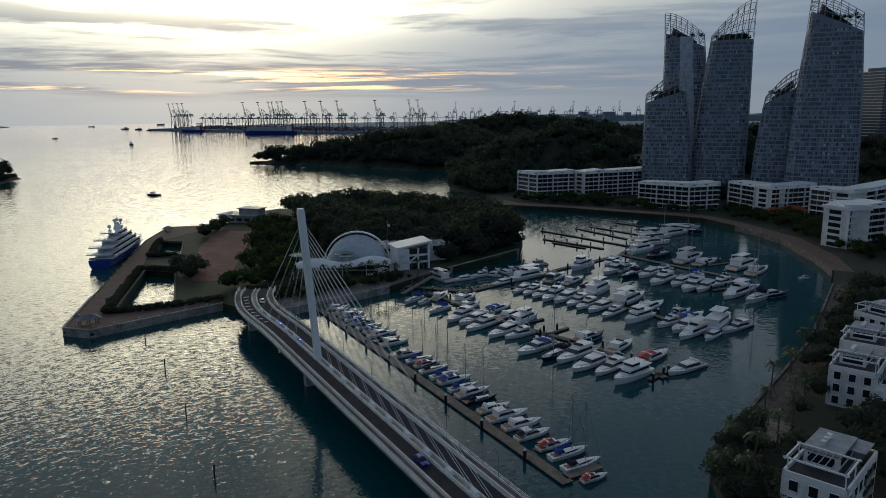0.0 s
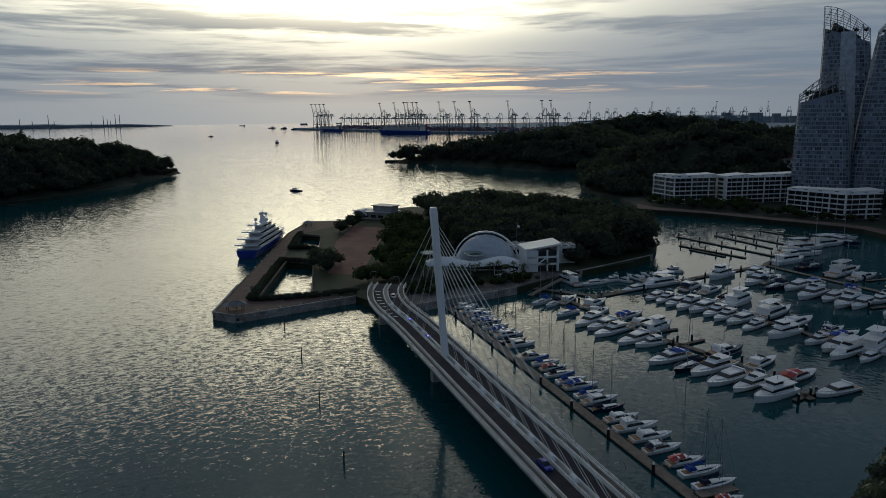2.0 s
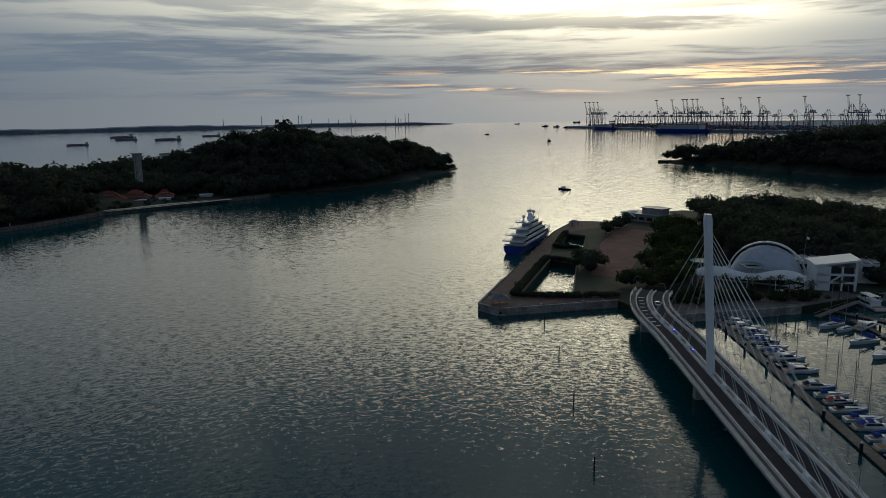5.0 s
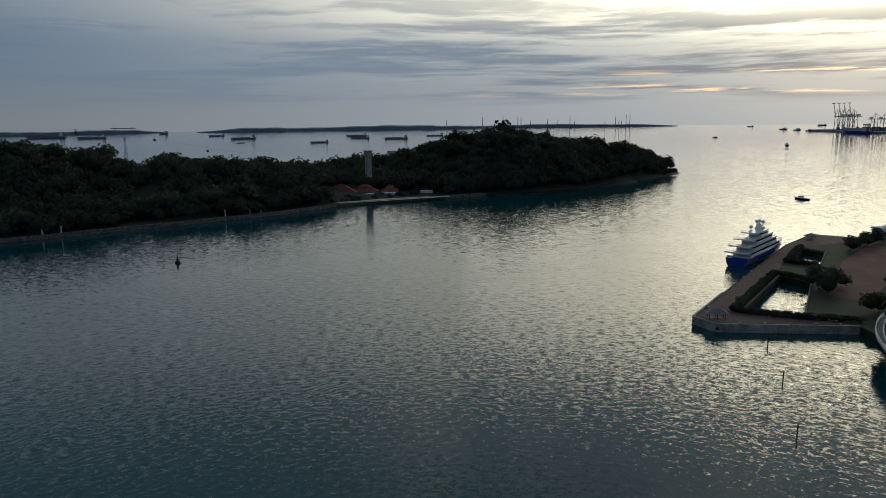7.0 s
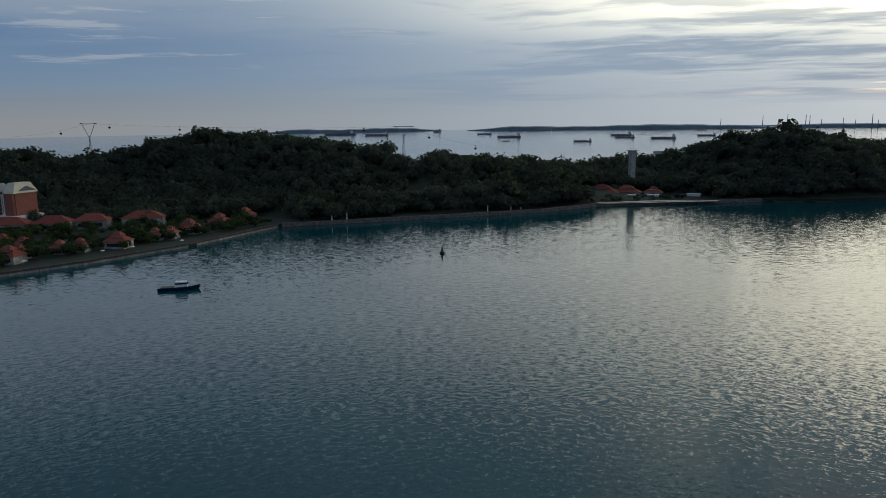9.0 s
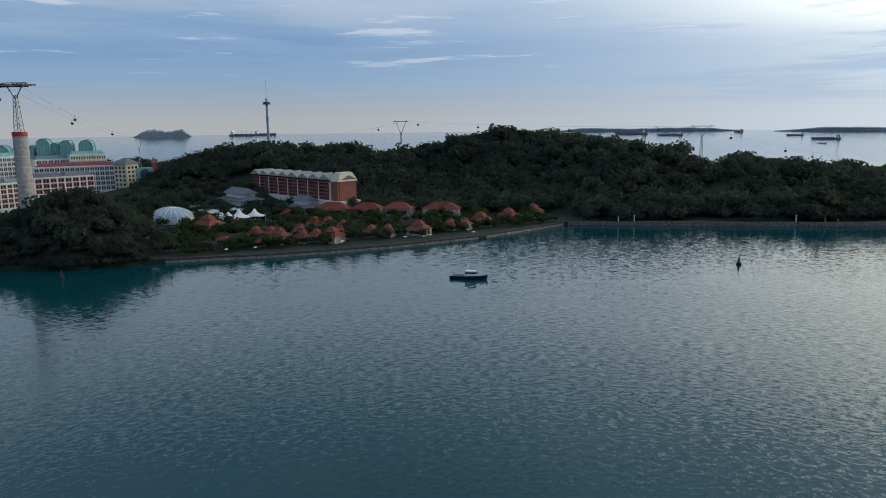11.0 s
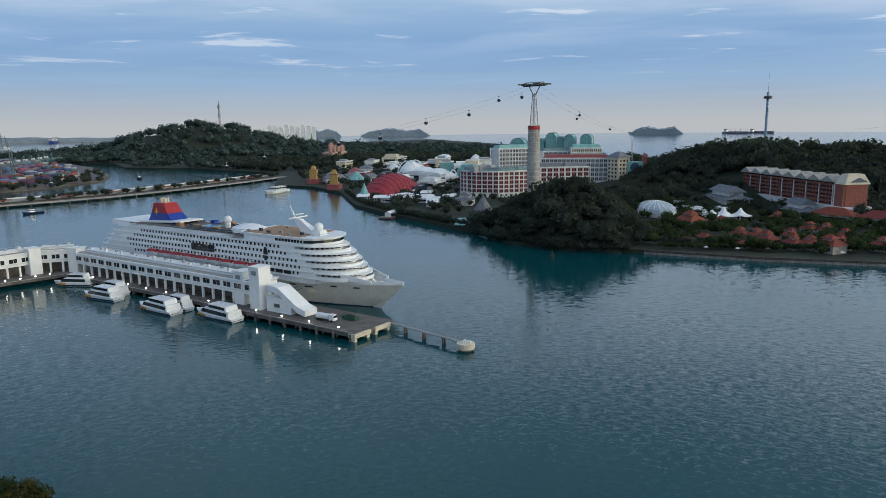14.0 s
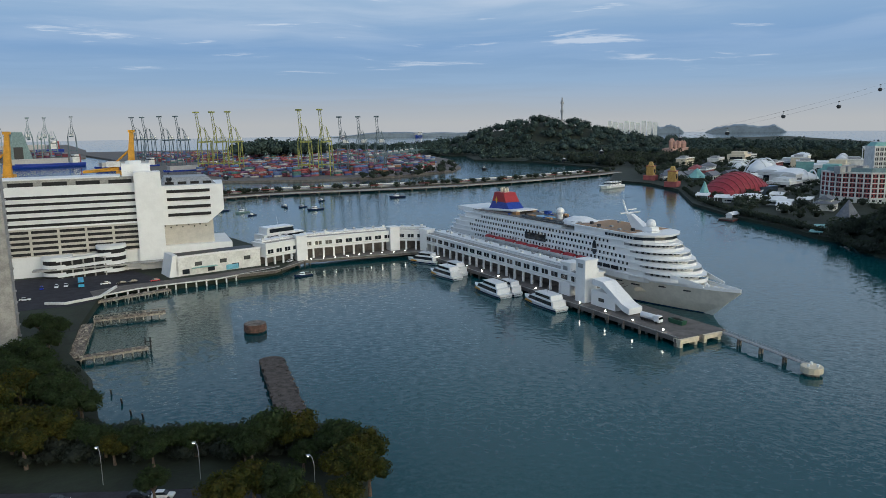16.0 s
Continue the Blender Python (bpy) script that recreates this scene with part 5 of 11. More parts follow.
woods("woods_marina_island", "dense dark tropical wood behind the clubhouse", ISLE_WOOD, 420, (4.6, 7.5), M["leaf_dark"], None, 8.5, clumps=90, size=0.2)
woods("woods_island_fringe", "lower dark trees round the island wood", [(-100, 470), (-72, 400), (-64, 362), (0, 362), (24, 374), (42, 392), (48, 420), (44, 472), (10, 518), (-60, 543), (-120, 522)], 150, (3.6, 5.4), M["leaf_dark"], None, 3.6, clumps=80, size=0.2)
woods("woods_island_east", "dark trees down to the island sea wall", [(2, 352), (26, 368), (38, 388), (44, 420), (30, 420), (10, 385), (-4, 372)], 42, (3.6, 5.6), M["leaf_dark"], None, 4.0, clumps=90, size=0.2)
woods("woods_avenue", "leafy trees lining the island road", [(-98, 300), (-84, 284), (-72, 296), (-72, 360), (-76, 440), (-118, 480), (-122, 455), (-100, 360)], 95, (3.4, 5.2), M["leaf"], None, 4.2, clumps=110, size=0.19)
woods("woods_dock", "one dark round tree clump beside the old dock", [(-125, 315), (-110, 315), (-118, 341), (-133, 349)], 9, (3.6, 4.8), M["leaf_dark"], None, 4.0, clumps=150, size=0.16)
woods("woods_plaza_edge", "dark trees at the edge of the plaza", [(-152, 440), (-146, 425), (-140, 470), (-152, 474)], 10, (3.0, 4.2), M["leaf_dark"], None, 4.0, clumps=90, size=0.2)


def palm(x, y, z, tall, label="palm with a ringed trunk and arching fronds", group="palms"):
    p = thing("palm_tree", x, y, z, rng.uniform(0, 360), label, "palm", group)
    top = Vector((rng.uniform(-.5, .5), rng.uniform(-.5, .5), tall))
    part("trunk", Shape().tube((0, 0, 0), top * 0.5 + Vector((.15, 0, 0)), .26, .2, 7).tube(top * 0.5 + Vector((.15, 0, 0)), top, .2, .16, 7), M["bark"], p)
    s = Shape()
    for k in range(15):
        a = k * 2.4 + rng.uniform(-.2, .2)
        u = Vector((math.cos(a), math.sin(a), 0))
        w = Vector((-math.sin(a), math.cos(a), 0))
        rise, reach = rng.uniform(0.1, 1.4), rng.uniform(2.2, 3.0)
        spine = [top + u * (reach * t) + Vector((0, 0, rise * math.sin(t * 2.2) * 1.4 - 2.1 * t * t)) for t in (0, .25, .5, .75, 1.0)]
        for (p0, p1), t in zip(zip(spine, spine[1:]), (0, .25, .5, .75)):
            for q in range(3):
                c0, c1 = p0.lerp(p1, q / 3), p0.lerp(p1, q / 3 + .22)
                for side in (-1, 1):
                    tip = c0 + w * side * 0.75 * (1 - 0.5 * t) + u * 0.35 - Vector((0, 0, 0.35))
                    n = len(s.v)
                    s.v += [tuple(c0), tuple(c1), tuple(tip)]
                    s.f.append((n, n + 1, n + 2))
    part("crown", s, M["palm"], p, "green feathery fronds")
    return p


palm0 = [palm(-49, 309, 3.0, 7.5), palm(-42, 310, 3.0, 8.5), palm(-26, 312, 3.0, 9.0)]
for i, (x, y) in enumerate(((-45, 312), (-37, 311), (-33, 313), (-22, 315), (-29, 309), (-53, 305), (-12, 322))):
    copy_thing(palm0[i % 3], pose(x, y, 3.0, 0, 0, i * 67))

woods("woods_club_terrace", "clipped bushes along the club terrace", [(-66, 282), (-56, 288), (-30, 308), (-14, 318), (-18, 326), (-40, 316), (-62, 300), (-74, 292)], 60, (1.2, 2.4), M["leaf"], None, 3.0, clumps=70, size=.22)
tagged(part("club_terrace", Shape().prism([(-63, 269), (-25, 303), (-2, 334), (-14, 338), (-36, 312), (-70, 282)], 3.0, 3.08), M["deckpave"]), "grey paved terrace along the marina wall", "paving", kind="structure")
tagged(part("terrace_rail", Shape().path([(-63, 269.5, 4.0), (-25, 303.5, 4.0), (-3, 334, 4.0)], .06, 4).path([(-63, 269.5, 3.5), (-25, 303.5, 3.5), (-3, 334, 3.5)], .05, 4), M["steel"]), "thin steel rail along the marina wall", "railing", kind="structure")

# floating walkway and jetty by the club
pont2 = thing("gangway", -18, 300, 0.6, 60, "grey sloping gangway down to the pontoons", "gangway")
part("deck", Shape().loft([[(0, -1.2, 0), (0, 1.2, 0), (0, 1.2, .25), (0, -1.2, .25)], [(26, -1.2, 2.4), (26, 1.2, 2.4), (26, 1.2, 2.65), (26, -1.2, 2.65)]]), M["pontoon"], pont2)
for sy in (-1.2, 1.2):
    part("handrail", Shape().tube((0, sy, 1.2), (26, sy, 3.6), .05, n=4), M["steel"], pont2)

# marker poles in the channel
for x, y in ((-107, 243), (-88, 212), (-69, 177), (-51, 144)):
    mk = thing("marker_pole", x, y, -2, 0, "dark wooden marker pole standing in the channel", "pole", "channel poles")
    part("post", Shape().tube((0, 0, 0), (.1, 0, 5.4), .2, .17, 7), M["black"], mk)
    part("collar", Shape().disc(0, 0, 3.4, .26, .3, 7), M["oldconc"], mk)

# large blue and white yacht alongside the quay
sy = thing("superyacht", -182, 395, 0, 97, "large white superyacht with a blue hull moored at the quay", "superyacht")
part("hull", Shape().loft(hull_rings(74, 12.5, 4.6, .85, 1.35, full=.5)), M["blue"], sy, "deep blue hull")
part("main_deck", Shape().loft(slab(-34, 22, 12.2, 10.4, 4.5, 5.2, 0, 1, 1.0)), M["gel"], sy)
for k, (x0, x1, w, z) in enumerate(((-34, 20, 12.0, 5.2), (-30, 14, 11.4, 8.0), (-24, 8, 10.4, 10.8), (-16, 2, 8.4, 13.4))):
    part("deckhouse", Shape().loft(slab(x0 + 6, x1, w * .84, w * .74, z, z + 2.1, .2, 2.2, .97)), M["gel"], sy)
    part("aft_rail", Shape().path([(x0 - 3.6, -w * .5, z + 3.5), (x0 - 3.6, w * .5, z + 3.5)], .06, 4).path([(x0 - 3.6, -w * .5, z + 3.1), (x0 - 3.6, w * .5, z + 3.1)], .05, 4), M["steel"], sy)
    part("window_band", Shape().loft(slab(x0 + 5.9, x1 - .7, w * .86, w * .77, z + .7, z + 1.6, .2, 1.3, .97)), M["glass"], sy)
    part("deck_overhang", Shape().loft(slab(x0 - 4, x1 - 1, w * 1.03, w * .85, z + 2.1, z + 2.75, .2, 1.4, 1.0)), M["gel"], sy)
part("radar_mast", Shape().loft(slab(-6, -3, 4, 3.4, 16, 19.5, 1.4, .8, .5)).tube((-4.4, 0, 19), (-4.4, 0, 24), .15, .06), M["gel"], sy)
for px, py, pz in ((-8, 3.2, 17.6), (-8, -3.2, 17.6), (-3.5, 1.6, 20.4), (-3.5, -1.6, 20.4), (-4.6, 0, 20.8)):
    part("radome", Shape().ball((px, py, pz), (1.0, 1.0, 1.0), 10, 6).tube((px, py, pz - 2.4), (px, py, pz - .6), .3, n=6), M["gel"], sy)
part("foremast", Shape().tube((12, 0, 8), (12, 0, 19), .1, .05), M["steel"], sy)
part("stern_garage", Shape().box(-37, 0, .9, .5, 9, 3.2), M["blue"], sy)
for i in range(9):
    part("porthole", Shape().box(-20 + 4.5 * i, -6.22, 2.4, 1.5, .12, .6), M["glass"], sy)

# ---- waterfront flats and towers ----
def wing(parent, a, b, depth, z, floors, rise=3.5, bay=5.2, seed=1):
    """One straight wing of a block of flats; its front runs from a to b."""
    a, b = Vector(a), Vector(b)
    d = b - a
    L = d.length
    at = pose(a.x, a.y, z, 0, 0, math.degrees(math.atan2(d.y, d.x)))
    r = random.Random(seed)
    H = floors * rise
    part("wall", Shape().box(L / 2, depth / 2, 0, L, depth, H), M["dirtywhite"], parent, at=at)
    part("roof", Shape().loft([[(-.8, -.8, H), (L + .8, -.8, H), (L + .8, depth + .8, H), (-.8, depth + .8, H)], [(-.8, -.8, H + 1.6), (L + .8, -.8, H + 2.8), (L + .8, depth + .8, H + 2.8), (-.8, depth + .8, H + 1.6)]]), M["white"], parent, at=at)
    n = max(1, round(L / bay))
    w = L / n
    pane = Shape().box(0, -.12, 0, w * .88, .25, rise * .70).mesh("window", M["glass"])
    slit = Shape().box(0, -1.02, 0, w * .5, .3, .45).mesh("roof_slot", M["glass"])
    end = Shape().box(0, 0, 0, .25, 7.0, rise * .6).mesh("end_window", M["glass"])
    for f in range(floors):
        part("balcony_slab", Shape().box(L / 2, -.9, f * rise + rise - .32, L + .6 * r.random(), 2.0, .42), M["white"], parent, at=at)
        for i in range(n):
            part("window", pane, parent=parent, at=at @ pose((i + .5) * w, 0, f * rise + .45))
        for q in (0,):
            part("end_window", end, parent=parent, at=at @ pose(q, depth / 2, f * rise + .7))
    for i in range(0, n, 2):
        part("roof_slot", slit, parent=parent, at=at @ pose((i + .5 + .4 * r.random()) * w, 0.15, H + .7 + .6 * r.random()))
    for i in range(0, n + 1, 3):
        part("pier", Shape().box(i * w, -.7, 0, .6, 1.5, H), M["white"], parent, at=at)


FLATS = [
    ([((67, 622), (80, 600), 10), ((80, 600), (113, 612), 13)], 6, 4.0),
    ([((121, 605), (139, 613), 14), ((139, 614), (196, 636), 13)], 6, 4.0),
    ([((155, 556), (184, 528), 13), ((184, 528), (210, 537), 14)], 5, 4.0),
    ([((226, 556), (236, 509), 13), ((236, 508), (276, 523), 14)], 5, 4.0),
    ([((250, 478), (262, 450), 12), ((262, 450), (330, 500), 13)], 6, 4.0),
    ([((226, 408), (217, 378), 12), ((217, 376), (246, 390), 14)], 6, 4.0),
]
for k, (wings, floors, z) in enumerate(FLATS):
    o = thing("apartment_block", 0, 0, 0, 0, "white low-rise waterfront apartment block with deep balconies and dark glass", "apartments", "waterfront flats")
    for i, (a, b, depth) in enumerate(wings):
        wing(o, a, b, depth, z - 0.9, floors, 3.55, seed=k * 5 + i)


def tower(x, y, rz, w0, w1, d, lean, roof_l, roof_r, crest_l, crest_r, label, core=None):
    """A slender glass tower that leans and narrows upwards, with a slanting roof inside a steel lattice crown."""
    t = thing("apartment_tower", x, y, 3.2, rz, label, "tower", "glass towers")
    N = 24
    base = []
    for i in range(N):
        a = 2 * math.pi * i / N
        c, s = math.cos(a), math.sin(a)
        base.append((abs(c) ** 0.45 * math.copysign(0.5, c), abs(s) ** 0.6 * math.copysign(0.5, s)))
    mean = (roof_l + roof_r) / 2

    def top(u):
        return roof_l + (roof_r - roof_l) * (u + .5)

    def at(u, v, z, k=1.0):
        """A point of the outline u across and v deep at height z."""
        q = min(max(z / mean, 0), 1.25)
        w = (w0 + (w1 - w0) * q + 2.4 * math.sin(math.pi * min(q, 1))) * k
        return (u * w + lean * q ** 1.4, v * d * k * (1 - .12 * q), z)

    part("curtain_wall", Shape().loft([[at(u, v, k / 12 * top(u)) for u, v in base] for k in range(13)]), TOWER_WALL, t)
    storey = 3.3
    for f in range(1, int(max(roof_l, roof_r) / storey)):
        z = f * storey
        if z < min(roof_l, roof_r):
            part("floor_band", Shape().loft([[at(u, v, z - .3, 1.012) for u, v in base], [at(u, v, z + .25, 1.012) for u, v in base]]), TOWER_BAND, t)
    # panes and blinds of uneven tone, a little proud of the wall
    r = random.Random(int(x))
    tones = (PANE_DARK, PANE_GREY, PANE_PALE)
    s3 = [Shape(), Shape(), Shape()]
    for f in range(int(max(roof_l, roof_r) / storey)):
        z0 = f * storey + .45
        for i in range(N):
            (au, av), (bu, bv) = base[i], base[(i + 1) % N]
            if z0 + 3 > min(top(au), top(bu)):
                continue
            ln = math.hypot((bu - au) * w0, (bv - av) * d)
            n = max(1, int(ln / 1.6))
            for k in range(n):
                m = r.random()
                sh = s3[0] if m < .52 else s3[1] if m < .95 else s3[2]
                hh = 2.3 if m < .75 else r.uniform(.8, 2.0)
                p0, p1 = (k + .10) / n, (k + .86) / n
                b = len(sh.v)
                for pq, zz in ((p0, z0), (p1, z0), (p1, z0 + hh), (p0, z0 + hh)):
                    sh.v.append(at(au + (bu - au) * pq, av + (bv - av) * pq, zz, 1.006))
                sh.f.append((b, b + 1, b + 2, b + 3))
    for sh, mm in zip(s3, tones):
        tagged(part("window_panes", sh, mm, t), kind="stuff")
    for i in range(0, N, 2):
        u, v = base[i]
        part("fin", Shape().path([at(u, v, k / 12 * top(u), 1.014) for k in range(13)], .22, 4), TOWER_BAND, t)
    if core:
        u0, u1 = core
        part("core_wall", Shape().loft([[at(u0, -.53, z), at(u1, -.53, z), at(u1, -.40, z), at(u0, -.40, z)] for z in (0, mean * .5, top((u0 + u1) / 2) + 3)]), PANE_PALE, t, "pale smooth core wall")
    # roof garden and the lattice crown round it
    part("roof_house", Shape().loft([[at(u * .7, v * .7, top(u) - 1) for u, v in base], [at(u * .6, v * .6, top(u) + 5) for u, v in base]]), M["dark"], t)
    c = np.array([at(r.uniform(-.42, .42), r.uniform(-.4, -.2), top(0) + r.uniform(1, 4)) for _ in range(12)])
    V, F = crowns(c, rng.uniform(1.6, 2.8, 12), 40, .25)
    part("roof_garden", fast_mesh("roof_garden", V, F, M["leaf_dark"]), parent=t, label="dark roof garden planting")

    def crest(u):
        return crest_l + (crest_r - crest_l) * (math.sin((u + .5) * math.pi / 2) if crest_r > crest_l else 1 - math.cos((u + .5) * math.pi / 2))

    cr = Shape()
    cols = [-.5 + i / 7 for i in range(8)]
    for v in (-.47, .47):
        for a, b in zip(cols, cols[1:]):
            cr.tube(at(a, v, top(a) - 4), at(a, v * .9, crest(a)), .26, n=4)
            cr.tube(at(a, v, top(a)), at(b, v * .9, crest(b)), .18, n=3)
        cr.tube(at(.5, v, top(.5) - 4), at(.5, v * .9, crest(.5)), .26, n=4)
        for h in (0.25, 0.5, 0.75, 1.0):
            cr.path([at(u, v * (1 - .1 * h), top(u) + (crest(u) - top(u)) * h) for u in cols], .26, 4)
    for u in cols[::2] + [.5]:
        cr.tube(at(u, -.44, crest(u)), at(u, .44, crest(u)), .24, n=4)
    part("crown_lattice", cr, M["steel"], t, "open steel lattice crown")
    return t


PANE_DARK = mat("dark_blue_grey_glass", (0.075, 0.095, 0.13), 0.2, var=0.35, scale=0.3, island=0.4, spec=0.5)
TOWER_WALL = mat("blue_grey_facade_panels", (0.17, 0.21, 0.28), 0.35, var=0.3, scale=0.12, spec=0.6)
TOWER_BAND = mat("pale_blue_grey_slab_edges", (0.30, 0.345, 0.41), 0.5, var=0.2, scale=0.4)
PANE_GREY = mat("grey_blind", (0.17, 0.205, 0.265), 0.4, var=0.3, scale=0.3, island=0.4)
PANE_PALE = mat("pale_blind", (0.44, 0.49, 0.56), 0.5, var=0.3, scale=0.3, island=0.3)
tower(197.0, 621.5, -17.5, 42.4, 32.8, 24, -4.2, 80.0, 89.8, 86.6, 105.5, "short glass apartment tower with an arched lattice crown")
tower(226.6, 664.4, -18.8, 40.2, 34.0, 24, -6.1, 141.6, 128.7, 158.9, 139.2, "tall slender glass apartment tower with a pale core wall", core=(-0.12, 0.2))
tower(238.7, 618.6, -21.2, 45.1, 32.8, 26, 5.7, 130.0, 130.4, 133.7, 161.4, "tall glass apartment tower with a soaring arched steel crown")
tower(267.8, 578.0, -25.0, 30.3, 23.1, 24, 3.5, 78.0, 91.5, 83.3, 104.2, "short glass apartment tower with an arched steel crown")
tower(290.8, 545.3, -28.1, 51.0, 35.7, 26, 0.6, 144.9, 128.9, 156.7, 141.0, "broad tall glass apartment tower with a slanting crown")


def office(x, y, rz, w, d, h, label):
    o = thing("office_tower", x, y, 3.2, rz, label, "tower", "distant towers")
    part("wall", Shape().box(0, 0, 0, w, d, h).box(0, 0, h, w * .7, d * .7, h * .04), M["bluegl"], o)
    for f in range(int(h / 4)):
        part("floor_band", Shape().box(0, 0, f * 4 + 3, w + .6, d + .6, .9), M["steel"], o)
    return o


office(600, 980, 10, 46, 46, 120, "distant stepped blue office tower")
office(690, 1040, 10, 40, 40, 150, "distant dark blue office tower")
house_far = thing("community_hall", 205, 745, 26, -8, "dark red-roofed hall on the wooded knoll", "building")
part("wall", Shape().box(0, 0, -8, 30, 10, 14), M["dirtywhite"], house_far)
part("roof", Shape().gable(0, 0, 6, 31, 12, 4, 0, .8), M["pinkred"], house_far)
for i in range(5):
    part("window_pane", Shape().box(-12 + 6 * i, -5.05, 1, 3, .2, 2.4), M["glass"], house_far)

# promenade in front of the flats
PROM = [(52, 600), (49, 569), (96, 550), (133, 524), (168, 502), (182, 489), (191, 459), (199, 409), (192, 358), (184, 326), (192, 322), (203, 356), (210, 409), (201, 464), (190, 498), (172, 513), (137, 534), (98, 561), (62, 580)]
s = Shape()
s.v = [(x, y, 3.28) for x, y in PROM]
s.f = [tuple(t) for t in tessellate_polygon([[Vector((x, y, 0)) for x, y in PROM]])]
tagged(part("promenade", s, M["brickpave"]), "curved waterside promenade of pale brown paving", "pavement", kind="structure")
wl = PROM[1:10]
for a, b in zip(wl, wl[1:]):
    a, b = Vector(a), Vector(b)
    d = b - a
    tagged(part("promenade_wall", Shape().box(d.length / 2, 0, -2, d.length + .4, .7, 5.4), M["oldconc"], at=pose(a.x, a.y, 0, 0, 0, math.degrees(math.atan2(d.y, d.x)))), "pale stone sea wall below the promenade", "wall", kind="structure")
woods("woods_flats_garden", "garden trees between the waterfront flats", [(60, 592), (100, 566), (140, 540), (175, 518), (196, 498), (206, 470), (216, 405), (210, 345), (250, 350), (262, 430), (240, 500), (212, 520), (150, 550), (120, 600), (70, 640)], 190, (2.4, 4.4), M["leaf"], None, 4.0, clumps=80, size=.21, keep_out=[[(75, 600), (115, 605), (115, 630), (70, 635)], [(150, 560), (184, 524), (214, 533), (210, 556), (170, 570)], [(232, 500), (280, 518), (275, 545), (225, 560)], [(214, 370), (250, 385), (245, 412), (222, 412)]])
woods("woods_flats_back", "dark trees behind the flats and round the towers", [(60, 640), (110, 630), (200, 660), (230, 575), (290, 540), (340, 510), (420, 560), (420, 720), (300, 700), (120, 690)], 330, (4, 7), M["leaf_dark"], None, 4.0, clumps=50)
woods("woods_flats_east", "dark trees east of the flats", [(340, 500), (262, 430), (260, 350), (215, 320), (330, 260), (700, 400), (700, 640), (430, 600)], 420, (4, 7), M["leaf_dark"], None, 4.0, clumps=45)
for x, y, rz in ((232, 489, -30), (250, 500, -20), (252, 330, 20)):
    v = thing("restaurant_pavilion", x, y, 3.2, rz, "low waterside pavilion with a sweeping red roof", "pavilion", "red-roofed pavilions")
    part("wall", Shape().box(0, 0, 0, 14, 8, 3.2), M["dirtywhite"], v)
    part("roof", Shape().hip(0, 0, 3.2, 20, 13, 4, 0, .3), M["terracotta"], v)
    for i in range(4):
        part("window_pane", Shape().box(-5 + 3.3 * i, -4.05, .5, 2.4, .2, 2.1), M["glass"], v)


